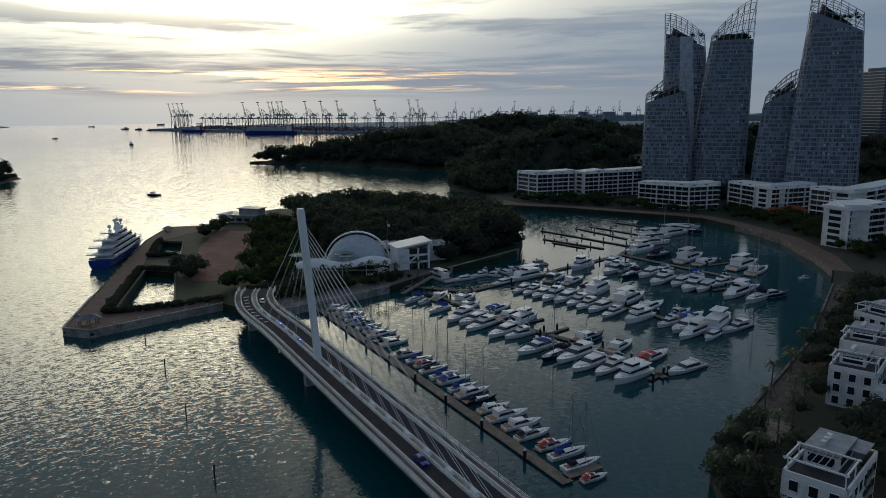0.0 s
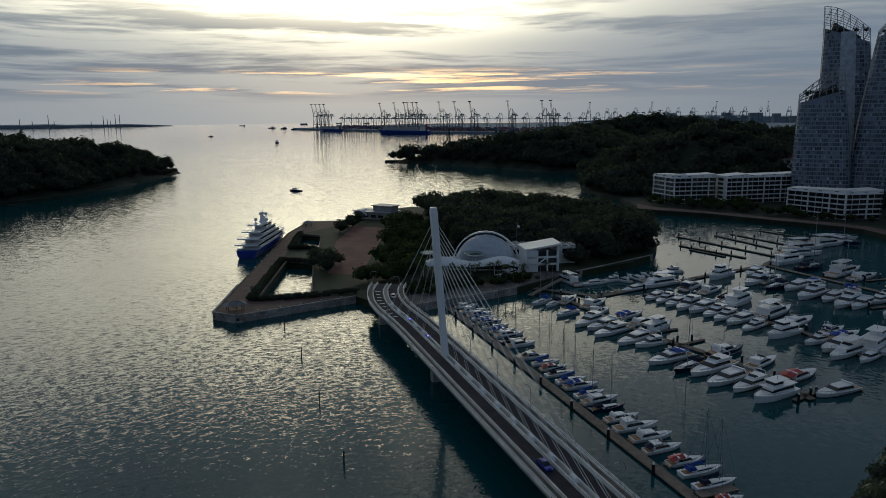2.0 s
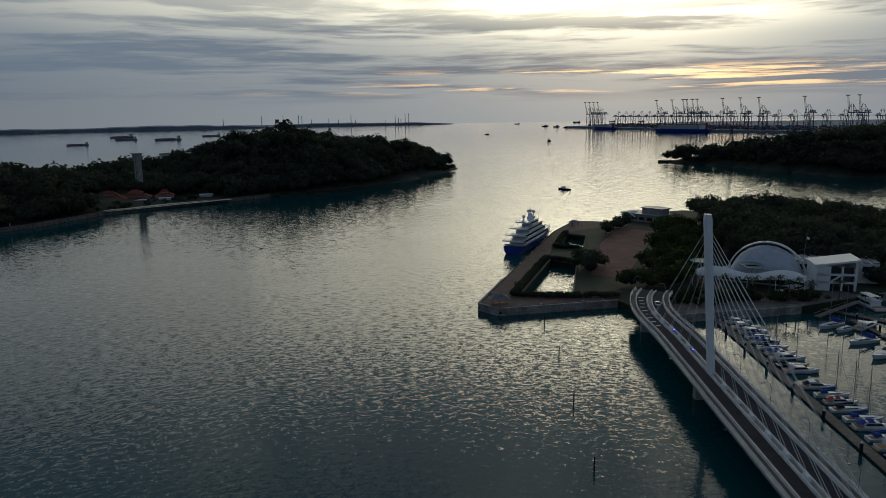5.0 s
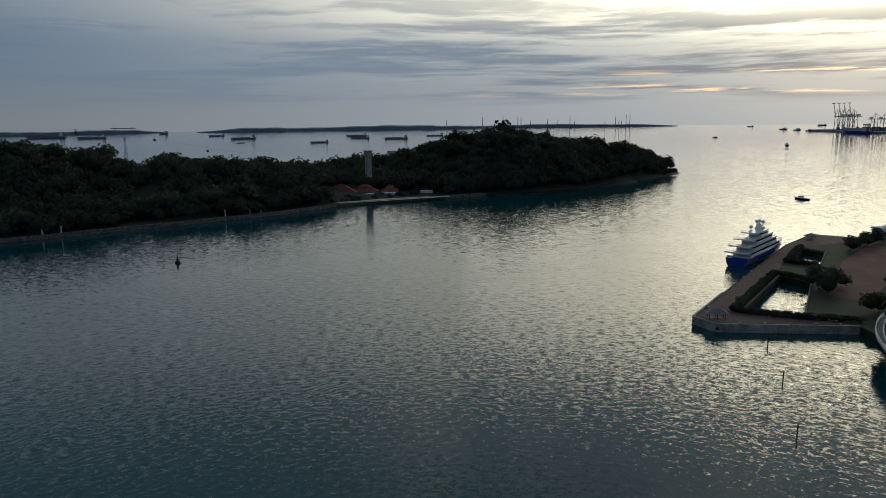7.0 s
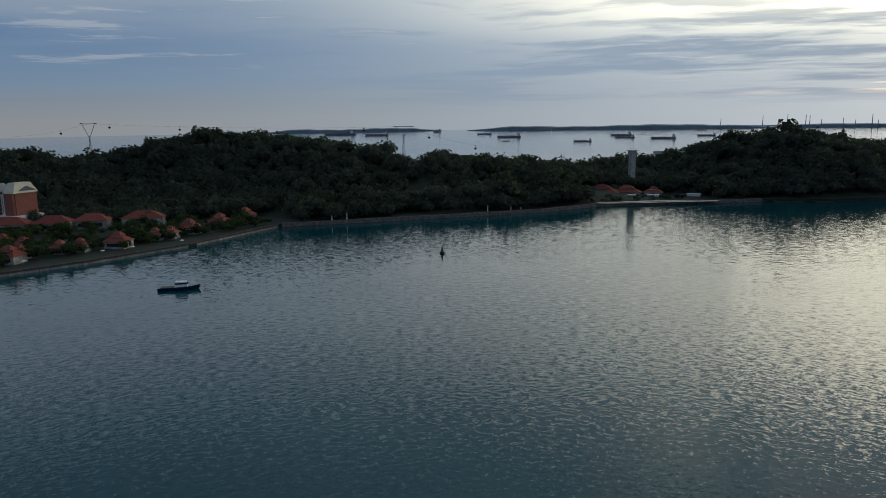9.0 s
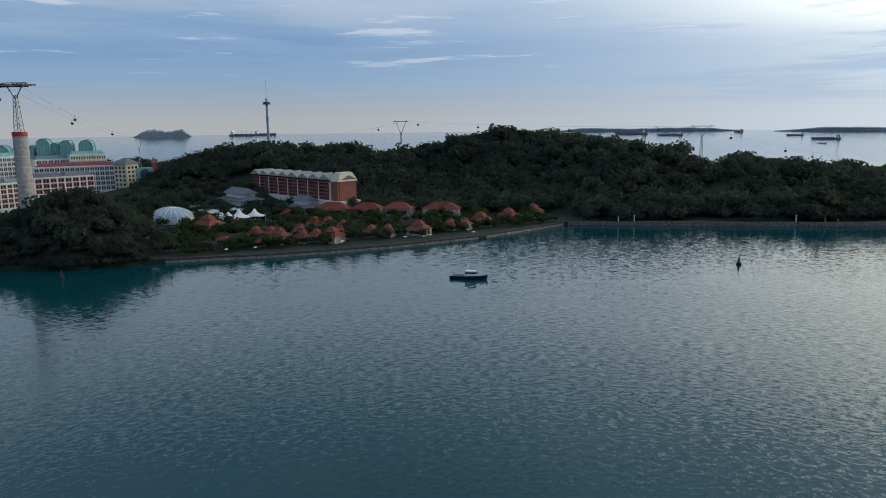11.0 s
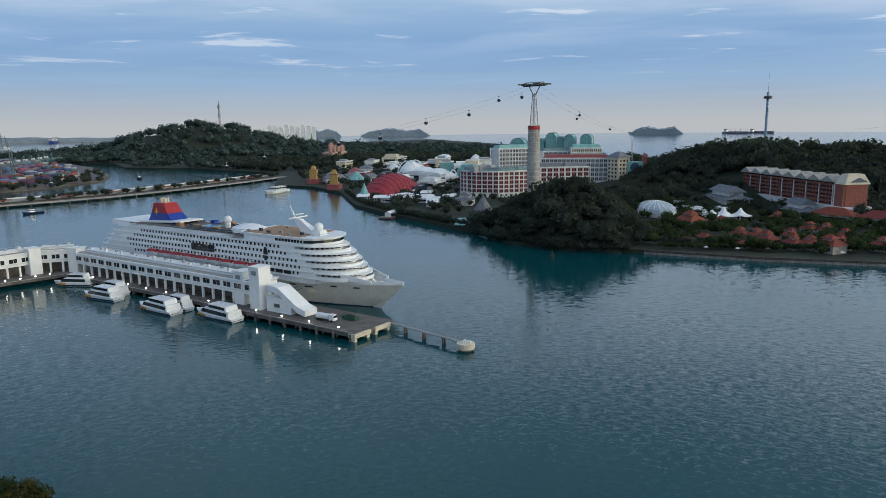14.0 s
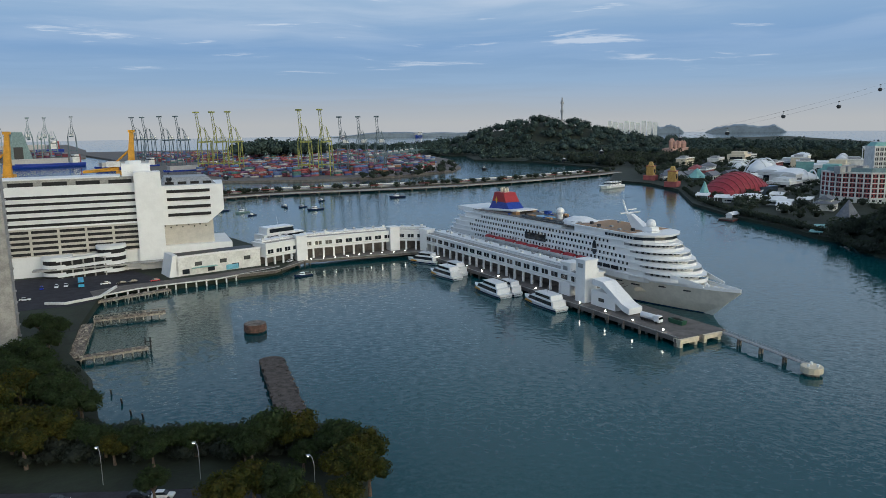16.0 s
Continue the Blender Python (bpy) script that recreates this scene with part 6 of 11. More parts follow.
# ---- houses and garden beside the water, below the camera ----
def white_house(x, y, z, rz, w, d, storeys, label, pergola=True):
    h = thing("white_house", x, y, z, rz, label, "house", "white villas")
    H = storeys * 3.3
    part("wall", Shape().box(0, 0, 0, w, d, H), M["dirtywhite"], h)
    part("wing_wall", Shape().box(-w * .3, -d * .5, 0, w * .38, d * .3, H - 3.3), M["dirtywhite"], h)
    part("penthouse", Shape().box(w * .12, d * .1, H, w * .5, d * .55, 3.0), M["white"], h)
    part("penthouse_roof", Shape().box(w * .12, d * .1, H + 3.0, w * .56, d * .62, .35), M["steel"], h)
    for px, py, sx, sy in ((0, -d / 2 + .2, w, .4), (0, d / 2 - .2, w, .4), (-w / 2 + .2, 0, .4, d), (w / 2 - .2, 0, .4, d)):
        part("parapet", Shape().box(px, py, H, sx, sy, 1.0), M["white"], h)
    part("roof_deck", Shape().box(0, 0, H, w - .9, d - .9, .12), M["dark"], h, "dark roof deck")
    part("penthouse_window", Shape().box(w * .12, d * .1, H + .7, w * .505, d * .42, 1.7).box(w * .12, d * .1, H + .7, w * .36, d * .555, 1.7), M["glass"], h)
    part("roof_panel", Shape().box(w * .3, -d * .3, H + 2.5, w * .3, d * .3, .2), M["steel"], h, "grey roof canopy panel")
    part("roof_planter", Shape().box(w * .3, -d * .42, H + .1, w * .3, .8, .7), M["soil"], h)
    for k in range(3):
        part("air_conditioner", Shape().box(w * (.02 + .1 * k), d * .16, H + 3.35, 1.1, .9, .8), M["dirtywhite"], h)
    for k in range(storeys):
        # flat dark panel added for recess shade, with no opening behind it
        part("loggia", Shape().box(w * .22, -d * .5 - .02, k * 3.3 + .5, w * .3, .3, 2.4), M["dark"], h, "dark panel standing for the shade of a loggia")
        part("loggia_rail", Shape().box(w * .22, -d * .5 - .3, k * 3.3 + .5, w * .32, .1, 1.0), M["steel"], h)
    win = Shape().box(0, 0, 0, 1.5, .2, 1.9).mesh("window_pane", M["glass"])
    frm = Shape().box(0, 0, -.15, 1.9, .14, 2.2).mesh("window_frame", M["white"])
    for s in range(storeys):
        for i in range(int(w / 3.2)):
            for q in (-d / 2 - .06,):
                part("window_frame", frm, parent=h, at=pose(-w / 2 + 1.8 + 3.2 * i, q, s * 3.3 + .9))
                part("window_pane", win, parent=h, at=pose(-w / 2 + 1.8 + 3.2 * i, q * 1.006, s * 3.3 + .9))
        for i in range(int(d / 3.4)):
            part("window_frame", frm, parent=h, at=pose(-w / 2 - .06, -d / 2 + 2 + 3.4 * i, s * 3.3 + .9, 0, 0, 90))
            part("window_pane", win, parent=h, at=pose(-w / 2 - .14, -d / 2 + 2 + 3.4 * i, s * 3.3 + .9, 0, 0, 90))
    if pergola:
        for px in (-w * .46, -w * .16):
            for py in (-d * .44, d * .44):
                part("pergola_post", Shape().box(px, py, H, .2, .2, 3.4), M["white"], h)
        for px, sx, py, sy in ((-w * .31, w * .42, -d * .46, .3), (-w * .31, w * .42, d * .46, .3), (-w * .5, .3, 0, d), (-w * .12, .3, 0, d)):
            part("pergola_beam", Shape().box(px, py, H + 3.4, sx, sy, .3), M["white"], h)
        for i in range(9):
            part("pergola_slat", Shape().box(-w * .31, -d * .42 + d * .84 * i / 8, H + 3.45, w * .38, .12, .18), M["steel"], h)
    part("balcony", Shape().box(-w * .3, -d * .72, 3.3, w * .34, 2.4, .25).box(-w * .3, -d * .72 - 1.1, 3.5, w * .34, .1, .9), M["white"], h)
    return h


white_house(73.0, 123.5, 3.2, 46, 20, 11, 3, "white three-storey villa with a roof pergola and dark windows")
white_house(92, 116, 3.2, 46, 14, 11, 3, "white villa with a terraced roof garden")
white_house(108.5, 176, 3.2, 50, 15, 11, 3, "white villa with square windows and a roof pergola")
white_house(123, 196, 3.2, 50, 16, 12, 3, "white villa half hidden behind garden trees")
white_house(106, 131, 3.2, 46, 13, 12, 3, "white villa beside its twin")
white_house(150, 232, 3.2, 28, 15, 12, 2, "white villa at the end of the garden row")
tagged(part("waterside_path", Shape().prism([(58, 139), (69, 157), (82, 174), (99, 195), (122, 224), (142, 255), (171, 300), (179, 297), (150, 252), (130, 221), (107, 192), (89, 170), (76, 153), (64, 136)], 3.2, 3.3), M["darkstone"]), "brown paved waterside path edged by gardens", "pavement", kind="structure")
bd = thing("boardwalk", 77, 161, 3.3, 52, "weathered timber boardwalk steps beside the water", "boardwalk", kind="structure")
plank = Shape().box(0, 0, 0, .42, 7.5, .12).mesh("plank", M["pontoon"])
for i in range(26):
    part("plank", plank, parent=bd, at=pose(-7 + i * .5, -2.5, .02 + (i % 5) * .012))
kerb_pts = MAINLAND[20:27]
for a, b in zip(kerb_pts, kerb_pts[1:]):
    a, b = Vector(a), Vector(b)
    d = b - a
    tagged(part("garden_sea_wall", Shape().box(d.length / 2, 0, -2, d.length + .3, .8, 5.6), M["oldconc"], at=pose(a.x, a.y, 0, 0, 0, math.degrees(math.atan2(d.y, d.x)))), "dark stained garden sea wall", "wall", kind="structure")
VILLA_GARDEN = [(62, 134), (76, 152), (90, 169), (108, 191), (131, 220), (152, 250), (180, 292), (215, 315), (260, 260), (180, 150), (120, 80), (70, 90)]
HOUSE_KEEP = [[(60, 117), (70, 109), (92, 104), (116, 132), (106, 142), (92, 128), (79, 138)], [(94, 167), (104, 161), (139, 200), (128, 208)], [(140, 222), (162, 234), (156, 246), (136, 236)]]
woods("woods_villa_garden", "dark garden trees between the white villas", VILLA_GARDEN, 210, (2.4, 4.2), M["leaf_dark"], None, 4.6, clumps=150, size=.16, keep_out=HOUSE_KEEP)
woods("woods_water_edge", "leafy trees overhanging the waterside path", [(55, 133), (63, 148), (70, 158), (75, 158), (66, 140), (58, 122)], 26, (2.2, 3.4), M["leaf_dark"], None, 4.4, clumps=260, size=.13)
woods("woods_water_edge_far", "dark trees along the waterside path", [(94, 184), (112, 208), (126, 226), (150, 262), (176, 300), (184, 298), (160, 258), (134, 222), (112, 196)], 34, (2.6, 4.2), M["leaf_dark"], None, 4.2, clumps=170, size=.15)
for i, (x, y, k) in enumerate(((80, 166, 0), (90, 172, 1), (56.5, 133, 0), (66, 139, 2), (146, 250, 1), (101, 196, 0), (84, 160, 2), (95, 176, 0), (60, 130, 1), (154, 262, 2), (72, 152, 1), (64, 146, 0), (88, 180, 2), (112, 210, 1), (124, 226, 0), (98, 190, 1), (75, 148, 2))):
    copy_thing(palm0[k], pose(x, y, 3.2, 0, 0, 50 * i))

# ---- island resort ----
SEA_WALL = [(-553, 66), (-489, 0), (-452, -58), (-424, -120), (-406, -184)]
for a, b in zip(SEA_WALL, SEA_WALL[1:]):
    a, b = Vector(a), Vector(b)
    d = b - a
    rz = math.degrees(math.atan2(d.y, d.x))
    w = thing("sea_wall", a.x, a.y, 0, rz, "pale stained concrete sea wall of the island", "wall", kind="structure")
    n = int(d.length / 7)
    blk = Shape().box(0, 0, -1, d.length / n - .2, 1.2, 2.7).mesh("wall_panel", M["stone"])
    for i in range(n):
        part("wall_panel", blk, parent=w, at=pose((i + .5) * d.length / n, .06 * (i % 3), 0))
    part("promenade_edge", Shape().box(d.length / 2, 1.0, 1.6, d.length, 1.4, 1.1), M["darkstone"], w, "dark planted edge above the wall")
for a, b in (((-554, 70), (-545, 200)), ((-545, 200), (-542, 288)), ((-542, 288), (-555, 350)), ((-555, 350), (-542, 408)), ((-542, 408), (-519, 505))):
    a, b = Vector(a), Vector(b)
    d = b - a
    tagged(part("shore_path", Shape().box(d.length / 2, 0, -1, d.length + 1, 2.6, 3.9), M["oldconc"], at=pose(a.x, a.y, 0, 0, 0, math.degrees(math.atan2(d.y, d.x)))), "low stained shore path below the wood", "wall", kind="structure")
tagged(part("beach", Shape().prism([(-552, 352), (-536, 410), (-521, 460), (-530, 462), (-552, 412), (-566, 356)], 2.6, 2.75), M["cream"]), "narrow strip of pale sand", "beach", kind="structure")


def villa(x, y, rz, w, d, h, label, two=True, roof="terracotta"):
    v = thing("villa", x, y, 2.6, rz, label, "house", "red-roofed villas")
    part("wall", Shape().box(0, 0, 0, w, d, h), M["stone"], v)
    part("roof", Shape().hip(0, 0, h, w + 2.2, d + 2.2, d * .34, 0, .35), M[roof], v)
    part("window", Shape().box(0, -d / 2 - .05, h * .35, w * .7, .25, h * .4), M["glass"], v)
    if two:
        part("upper_wall", Shape().box(0, 0, h + d * .18, w * .42, d * .45, 1.6), M["stone"], v)
        part("upper_roof", Shape().hip(0, 0, h + d * .18 + 1.6, w * .55, d * .6, d * .22, 0, .3), M[roof], v)
    return v


v0 = villa(-510, -197, 62, 17, 14, 5.5, "steep red-tiled pavilion among garden trees")
v1 = villa(-458, -130, 62, 11, 10, 5.0, "small red-tiled seaside villa behind the sea wall")
v2 = villa(-455, -166, 62, 8, 7, 3.4, "low red-tiled seaside hut", False)
for i, (x, y, k, g) in enumerate(((-459, -115, 1, 0), (-451, -154, 2, 0), (-475, -151, 1, 8), (-476, -141, 1, -6), (-520, -179, 1, 0), (-488, -124, 1, 4), (-525, -122, 1, 0), (-525, -112, 1, 10), (-571, -155, 1, 0), (-461, -96, 0, 0), (-464, -107, 1, 0), (-473, -93, 1, 0), (-506, -97, 1, 0), (-482, -73, 1, 0), (-484, -62, 1, 6), (-490, -41, 0, 0), (-512, -20, 1, 0), (-515, -10, 1, 0), (-534, 2, 0, -8), (-557, 24, 0, -12), (-585, 45, 0, -14), (-440, -172, 2, 0), (-446, -140, 2, 0))):
    copy_thing((v0, v1, v2)[k], pose(x, y, 2.6, 0, 0, 62 + g)).scale = (.8, .8, .85)
for x, y, w, lb in ((-595, -122, 30, "long low red hip-roofed hotel wing"), (-590, -92, 26, "long low red-tiled roof among trees"), (-592, -66, 24, "broad red hip roof among trees"), (-592, -30, 30, "wide red hip-roofed hotel wing")):
    villa(x, y, 80, w, 15, 6.5, lb, False)
# big hotel with gabled roof on the slope
HA, HB = Vector((-690, -219)), Vector((-600, -117))
hd = HB - HA
HL = hd.length
hotel = thing("hotel", HA.x, HA.y, 12.0, math.degrees(math.atan2(hd.y, hd.x)), "long red brick hotel with white bays and zigzag gables", "hotel")
part("wall", Shape().box(HL / 2, 9, 0, HL, 18, 20), M["brick"], hotel)
part("base_wall", Shape().box(HL / 2, 8, -10, HL + 6, 24, 12), M["dirtywhite"], hotel)
part("end_bay", Shape().box(HL - 5, 8, 0, 9, 20, 18.5), M["brick"], hotel, "plain red brick end wall")
for i in range(8):
    x = HL * (i + .5) / 8.6
    part("gable", Shape().gable(x, 7, 19.6, 20, HL / 8.4, 4.6, 90, .4), M["concrete"], hotel)
    for q in (-3.4, 0.2, 3.8):
        part("white_pier", Shape().box(x + q, -.4, 1, .7, 1.0, 17), M["dirtywhite" if q > 1 else "brick"], hotel)
for f in range(6):
    part("balcony_band", Shape().box(HL * .46, -.3, 1.4 + f * 3.1, HL * .92, .8, 1.3), M["brick"], hotel)
    part("window_band", Shape().box(HL * .46, -.1, 2.5 + f * 3.1, HL * .9, .5, 1.4), M["glass"], hotel)
part("main_roof", Shape().gable(HL / 2, 10, 20, HL, 14, 3.4, 0, .8), M["slate"], hotel)
part("end_roof", Shape().loft([[(HL - 11, -2, 18.5), (HL + 1, -2, 18.5), (HL + 1, 19, 18.5), (HL - 11, 19, 18.5)], [(HL - 8.5, 2, 26), (HL - 1.5, 2, 26), (HL - 1.5, 15, 26), (HL - 8.5, 15, 26)]]), M["cream"], hotel, "pale mansard end roof")
part("corner_stripe", Shape().box(HL - 10.4, -.5, 0, 3, 1.2, 18), M["dirtywhite"], hotel)


def pavil(x, y, rz, w, d, h, rise, m, label):
    v = thing("resort_pavilion", x, y, 2.6, rz, label, "pavilion", "resort pavilions")
    part("wall", Shape().box(0, 0, 0, w * .8, d * .8, h), M["dirtywhite"], v)
    part("lower_roof", Shape().hip(0, 0, h, w, d, rise * .38, 0, .72), M[m], v)
    part("upper_wall", Shape().box(0, 0, h + rise * .15, w * .62, d * .5, rise * .4), M["dirtywhite"], v)
    part("upper_roof", Shape().hip(0, 0, h + rise * .55, w * .76, d * .66, rise * .5, 0, .85), M[m], v)
    return v


pavil(-646, -218, 48, 46, 26, 9, 10, "slate", "great grey-roofed hall with two roof tiers")
pavil(-612, -150, 48, 30, 22, 6, 9, "slate", "grey steep-roofed open pavilion")
pavil(-632, -134, 48, 26, 20, 6, 10, "slate", "grey tiled pavilion beside the hotel")
pavil(-530, -420, 30, 26, 18, 6, 6, "slate", "grey hipped shore pavilion")
for x, y, r, h in ((-545, -186, 9, 9), (-552, -176, 8, 8), (-538, -192, 7, 7)):
    tp = thing("peaked_tent", x, y, 4.0, 20, "white peaked tensile tent", "tent", "white peaked tents")
    part("membrane", Shape().loft([[(r * q * math.cos(a * math.pi / 6), r * q * math.sin(a * math.pi / 6), z + (.8 if a % 3 == 0 else 0) * q) for a in range(12)] for q, z in ((1, 4), (.6, 5.0), (.28, 7.0), (.05, h + 2))]), M["membrane"], tp, smooth=True)
    for a in range(0, 12, 3):
        part("post", Shape().tube((r * math.cos(a * math.pi / 6), r * math.sin(a * math.pi / 6), 0), (r * math.cos(a * math.pi / 6), r * math.sin(a * math.pi / 6), 5), .15, n=5), M["white"], tp)
gd = thing("glass_dome", -562, -246, 3.0, 40, "low glazed dome hall with a white steel grid", "dome")
part("glass", Shape().ball((0, 0, 4), (27, 14, 7), 20, 10, low=0), mat("frosted_glass", (0.42, 0.47, 0.50), .25, var=.1), gd)
part("base_wall", Shape().prism([(27.5 * math.cos(a * math.pi / 10), 14.5 * math.sin(a * math.pi / 10)) for a in range(20)], 0, 4.2), M["dirtywhite"], gd)
for k in range(10):
    a = math.pi * k / 10
    part("rib", Shape().path([(27.2 * math.cos(a) * math.cos(t), 14.2 * math.sin(a) * math.cos(t), 4 + 7.2 * math.sin(t)) for t in [math.pi * i / 10 for i in range(11)]], .22, 4), M["white"], gd)
for i, (x, y, w, d, h) in enumerate(((-585, -225, 16, 10, 6), (-600, -205, 20, 9, 5), (-575, -215, 12, 8, 5), (-610, -250, 14, 10, 7), (-560, -205, 14, 8, 5))):
    lo = thing("service_building", x, y, 2.6, 45 + 10 * i, "low white flat-roofed service building", "building", "low service buildings")
    part("wall", Shape().box(0, 0, 0, w, d, h), M["dirtywhite"], lo)
    part("roof", Shape().box(0, 0, h, w + .8, d + .8, .4), M["membrane"], lo)
    part("window", Shape().box(0, -d / 2 - .06, h * .4, w * .7, .2, h * .35), M["glass"], lo)
# wooded bank on the point, with the cable car pylon behind it


def h_point(x, y):
    return 22 * np.exp(-((x + 440) ** 2 + (y + 262) ** 2) / 1500.0) + 13 * np.exp(-((x + 425) ** 2 + (y + 235) ** 2) / 900.0)


POINT = [(-388, -262), (-396, -285), (-414, -304), (-412, -322), (-450, -322), (-490, -300), (-480, -240), (-430, -195), (-404, -190), (-390, -226)]
s = Shape()
gx, gy = np.meshgrid(np.arange(-510, -380, 9.0), np.arange(-335, -180, 9.0))
gz = np.where(inside(gx, gy, POINT), h_point(gx, gy), -7.0) + 2.2
idx = np.arange(gx.size).reshape(gx.shape)
F = np.stack([idx[:-1, :-1].ravel(), idx[:-1, 1:].ravel(), idx[1:, 1:].ravel(), idx[1:, :-1].ravel()], -1)
tagged(new("hill_point", fast_mesh("hill_point", np.stack([gx.ravel(), gy.ravel(), gz.ravel()], -1), F, M["soil"])), "small wooded bank on the island point", "hill", kind="structure")
woods("woods_point", "tall dark trees on the island point", POINT, 150, (4.5, 7.5), M["leaf_dark"], h_point, 3.0, clumps=95, size=.19)
RES_TREES = [(-405, -190), (-424, -122), (-452, -60), (-489, -4), (-545, 52), (-640, 55), (-665, -60), (-600, -115), (-690, -220), (-690, -330), (-560, -330), (-500, -300), (-440, -200)]
HOTEL_KEEP = [[(-700, -225), (-596, -105), (-570, -120), (-640, -215), (-655, -250)], [(-585, -262), (-540, -262), (-535, -228), (-585, -228)], [(-560, -198), (-528, -198), (-528, -168), (-560, -168)], [(-400, -185), (-430, -110), (-452, -62), (-490, -2), (-500, -8), (-462, -64), (-442, -110), (-414, -185)]]
woods("woods_resort", "leafy garden trees between the resort roofs", RES_TREES, 520, (2.6, 4.8), M["leaf"], None, 3.6, clumps=62, size=.23, keep_out=HOTEL_KEEP)
woods("woods_resort_slope", "dark trees on the slope beside the hotel", [(-560, -300), (-600, -262), (-660, -258), (-704, -232), (-790, -300), (-770, -336), (-690, -318), (-600, -325)], 230, (4, 6.5), M["leaf_dark"], h_west, 3.0, clumps=55, keep_out=HOTEL_KEEP[:1])
woods("woods_hotel_bank", "dark bushes on the bank below the hotel wing", [(-600, -322), (-690, -316), (-770, -334), (-745, -352), (-690, -342), (-640, -338), (-600, -335)], 120, (2.4, 4.0), M["leaf_dark"], h_west, 2.6, clumps=50)
woods("woods_hotel_lawn", "dark trees round the hotel pavilions", [(-600, -262), (-660, -258), (-690, -226), (-640, -170), (-600, -120), (-585, -150), (-575, -210)], 75, (3, 4.8), M["leaf_dark"], h_west, 2.8, clumps=60, keep_out=[[(-665, -240), (-625, -240), (-625, -196), (-665, -196)], [(-625, -165), (-600, -165), (-600, -135), (-625, -135)]])
woods("woods_beach_bushes", "low dark bushes between the beach club roofs", [(-618, 362), (-560, 345), (-545, 400), (-552, 460), (-585, 470), (-620, 404)], 60, (1.8, 3.2), M["leaf_dark"], None, 2.8, clumps=40, keep_out=[[(-624, 374), (-604, 374), (-560, 440), (-564, 456), (-580, 456)]])
woods("woods_beach_club", "dark trees behind the beach club roofs", [(-600, 350), (-640, 360), (-680, 420), (-640, 480), (-580, 490), (-590, 455), (-606, 440), (-622, 400)], 70, (5, 7.5), M["leaf_dark"], h_west, 2.6, clumps=50)
woods("woods_resort_back", "dark trees behind the hotel and up to the ridge", [(-700, -225), (-600, -105), (-592, -20), (-600, 60), (-760, 60), (-760, -300), (-820, -330), (-720, -318)], 620, (5, 8), M["leaf_dark"], h_west, 3.0, clumps=50, keep_out=HOTEL_KEEP[:1])


def small_tree_row(name, a, b, n, r, m, label, z):
    a, b = Vector(a), Vector(b)
    c = np.array([[*a.lerp(b, (i + rng.uniform(0, .8)) / n), z + r * .9] for i in range(n)])
    V, F = crowns(c, rng.uniform(r * .7, r * 1.2, n), 60, .24)
    return tagged(new(name, fast_mesh(name, V, F, M[m])), label, "trees", kind="stuff")


small_tree_row("woods_point_shore", (-384, -228), (-392, -290), 16, 4.2, "leaf_dark", "dark trees leaning over the water on the point", .2)
small_tree_row("woods_point_bend", (-392, -290), (-418, -326), 10, 4.0, "leaf_dark", "dark trees at the bend of the point", .2)
small_tree_row("woods_point_root", (-402, -192), (-386, -230), 9, 3.6, "leaf_dark", "dark trees beside the end of the sea wall", .4)
small_tree_row("woods_resort_shore", (-418, -330), (-446, -428), 26, 3.6, "leaf_dark", "dark trees along the resort shore", 1.6)
small_tree_row("woods_resort_shore_far", (-446, -428), (-480, -506), 20, 3.2, "leaf_dark", "dark bushes along the resort shore", 1.8)
small_tree_row("woods_resort_quay", (-482, -512), (-554, -616), 22, 2.6, "leaf_dark", "low bushes along the theatre waterfront", 1.8)
woods("woods_point_slope", "dark trees on the slope of the point", [(-390, -225), (-386, -262), (-397, -286), (-414, -306), (-412, -322), (-440, -318), (-440, -280), (-425, -235), (-415, -200), (-400, -196)], 210, (2.6, 4.4), M["leaf_dark"], h_point, 2.2, clumps=60)
small_tree_row("woods_headland_tip", (-512, 672), (-516, 858), 60, 4.2, "leaf_dark", "dark trees leaning over the rocks of the headland", 1.5)
small_tree_row("woods_sea_wall", (-556, 60), (-412, -180), 85, 2.5, "leaf", "small trees standing along the sea wall", 3.0)
small_tree_row("woods_sea_wall_inner", (-566, 52), (-424, -182), 70, 3.3, "leaf_dark", "dark trees in front of the seaside villas", 3.0)
for i in range(7):
    t = (i + .3 * math.sin(i * 2.7)) / 7
    p = Vector((-486, -2)).lerp(Vector((-408, -182)), t) + Vector((-3.6, -1.2))
    um = thing("parasol", p.x, p.y, 2.6, 20 * i, "small white parasol beside the sea wall", "parasol", "seaside parasols") if i == 0 else copy_thing(um, pose(p.x, p.y, 2.6, 0, 0, 20 * i))
    if i == 0:
        part("canopy", Shape().disc(0, 0, 2.1, 1.5, .6, 8, .05), M["membrane"], um)
        part("pole", Shape().tube((0, 0, 0), (0, 0, 2.2), .05, n=5), M["steel"], um)

# cable car: concrete pylon, steel pylons, cables, cabins
cp = thing("cable_car_pylon", -535, -348, 2.6, 0, "tall round concrete cable car pylon topped by steel lattice", "pylon")
part("shaft", Shape().disc(0, 0, 0, 6.0, 70, 20, .84), M["concrete"], cp, "ribbed pale concrete shaft")
for i in range(16):
    part("shaft_ring", Shape().disc(0, 0, 4 + 4.2 * i, 6.06 - .06 * i, .25, 20), M["cream"], cp)
part("red_band", Shape().disc(0, 0, 69.5, 5.3, 3.4, 20), M["redp"], cp, "red painted band")
lat = Shape()
for a in range(4):
    x, y = 3.6 * math.cos(a * math.pi / 2 + .8), 3.6 * math.sin(a * math.pi / 2 + .8)
    lat.tube((x, y, 72), (x * .42, y * .42, 100), .34, .28, 5)
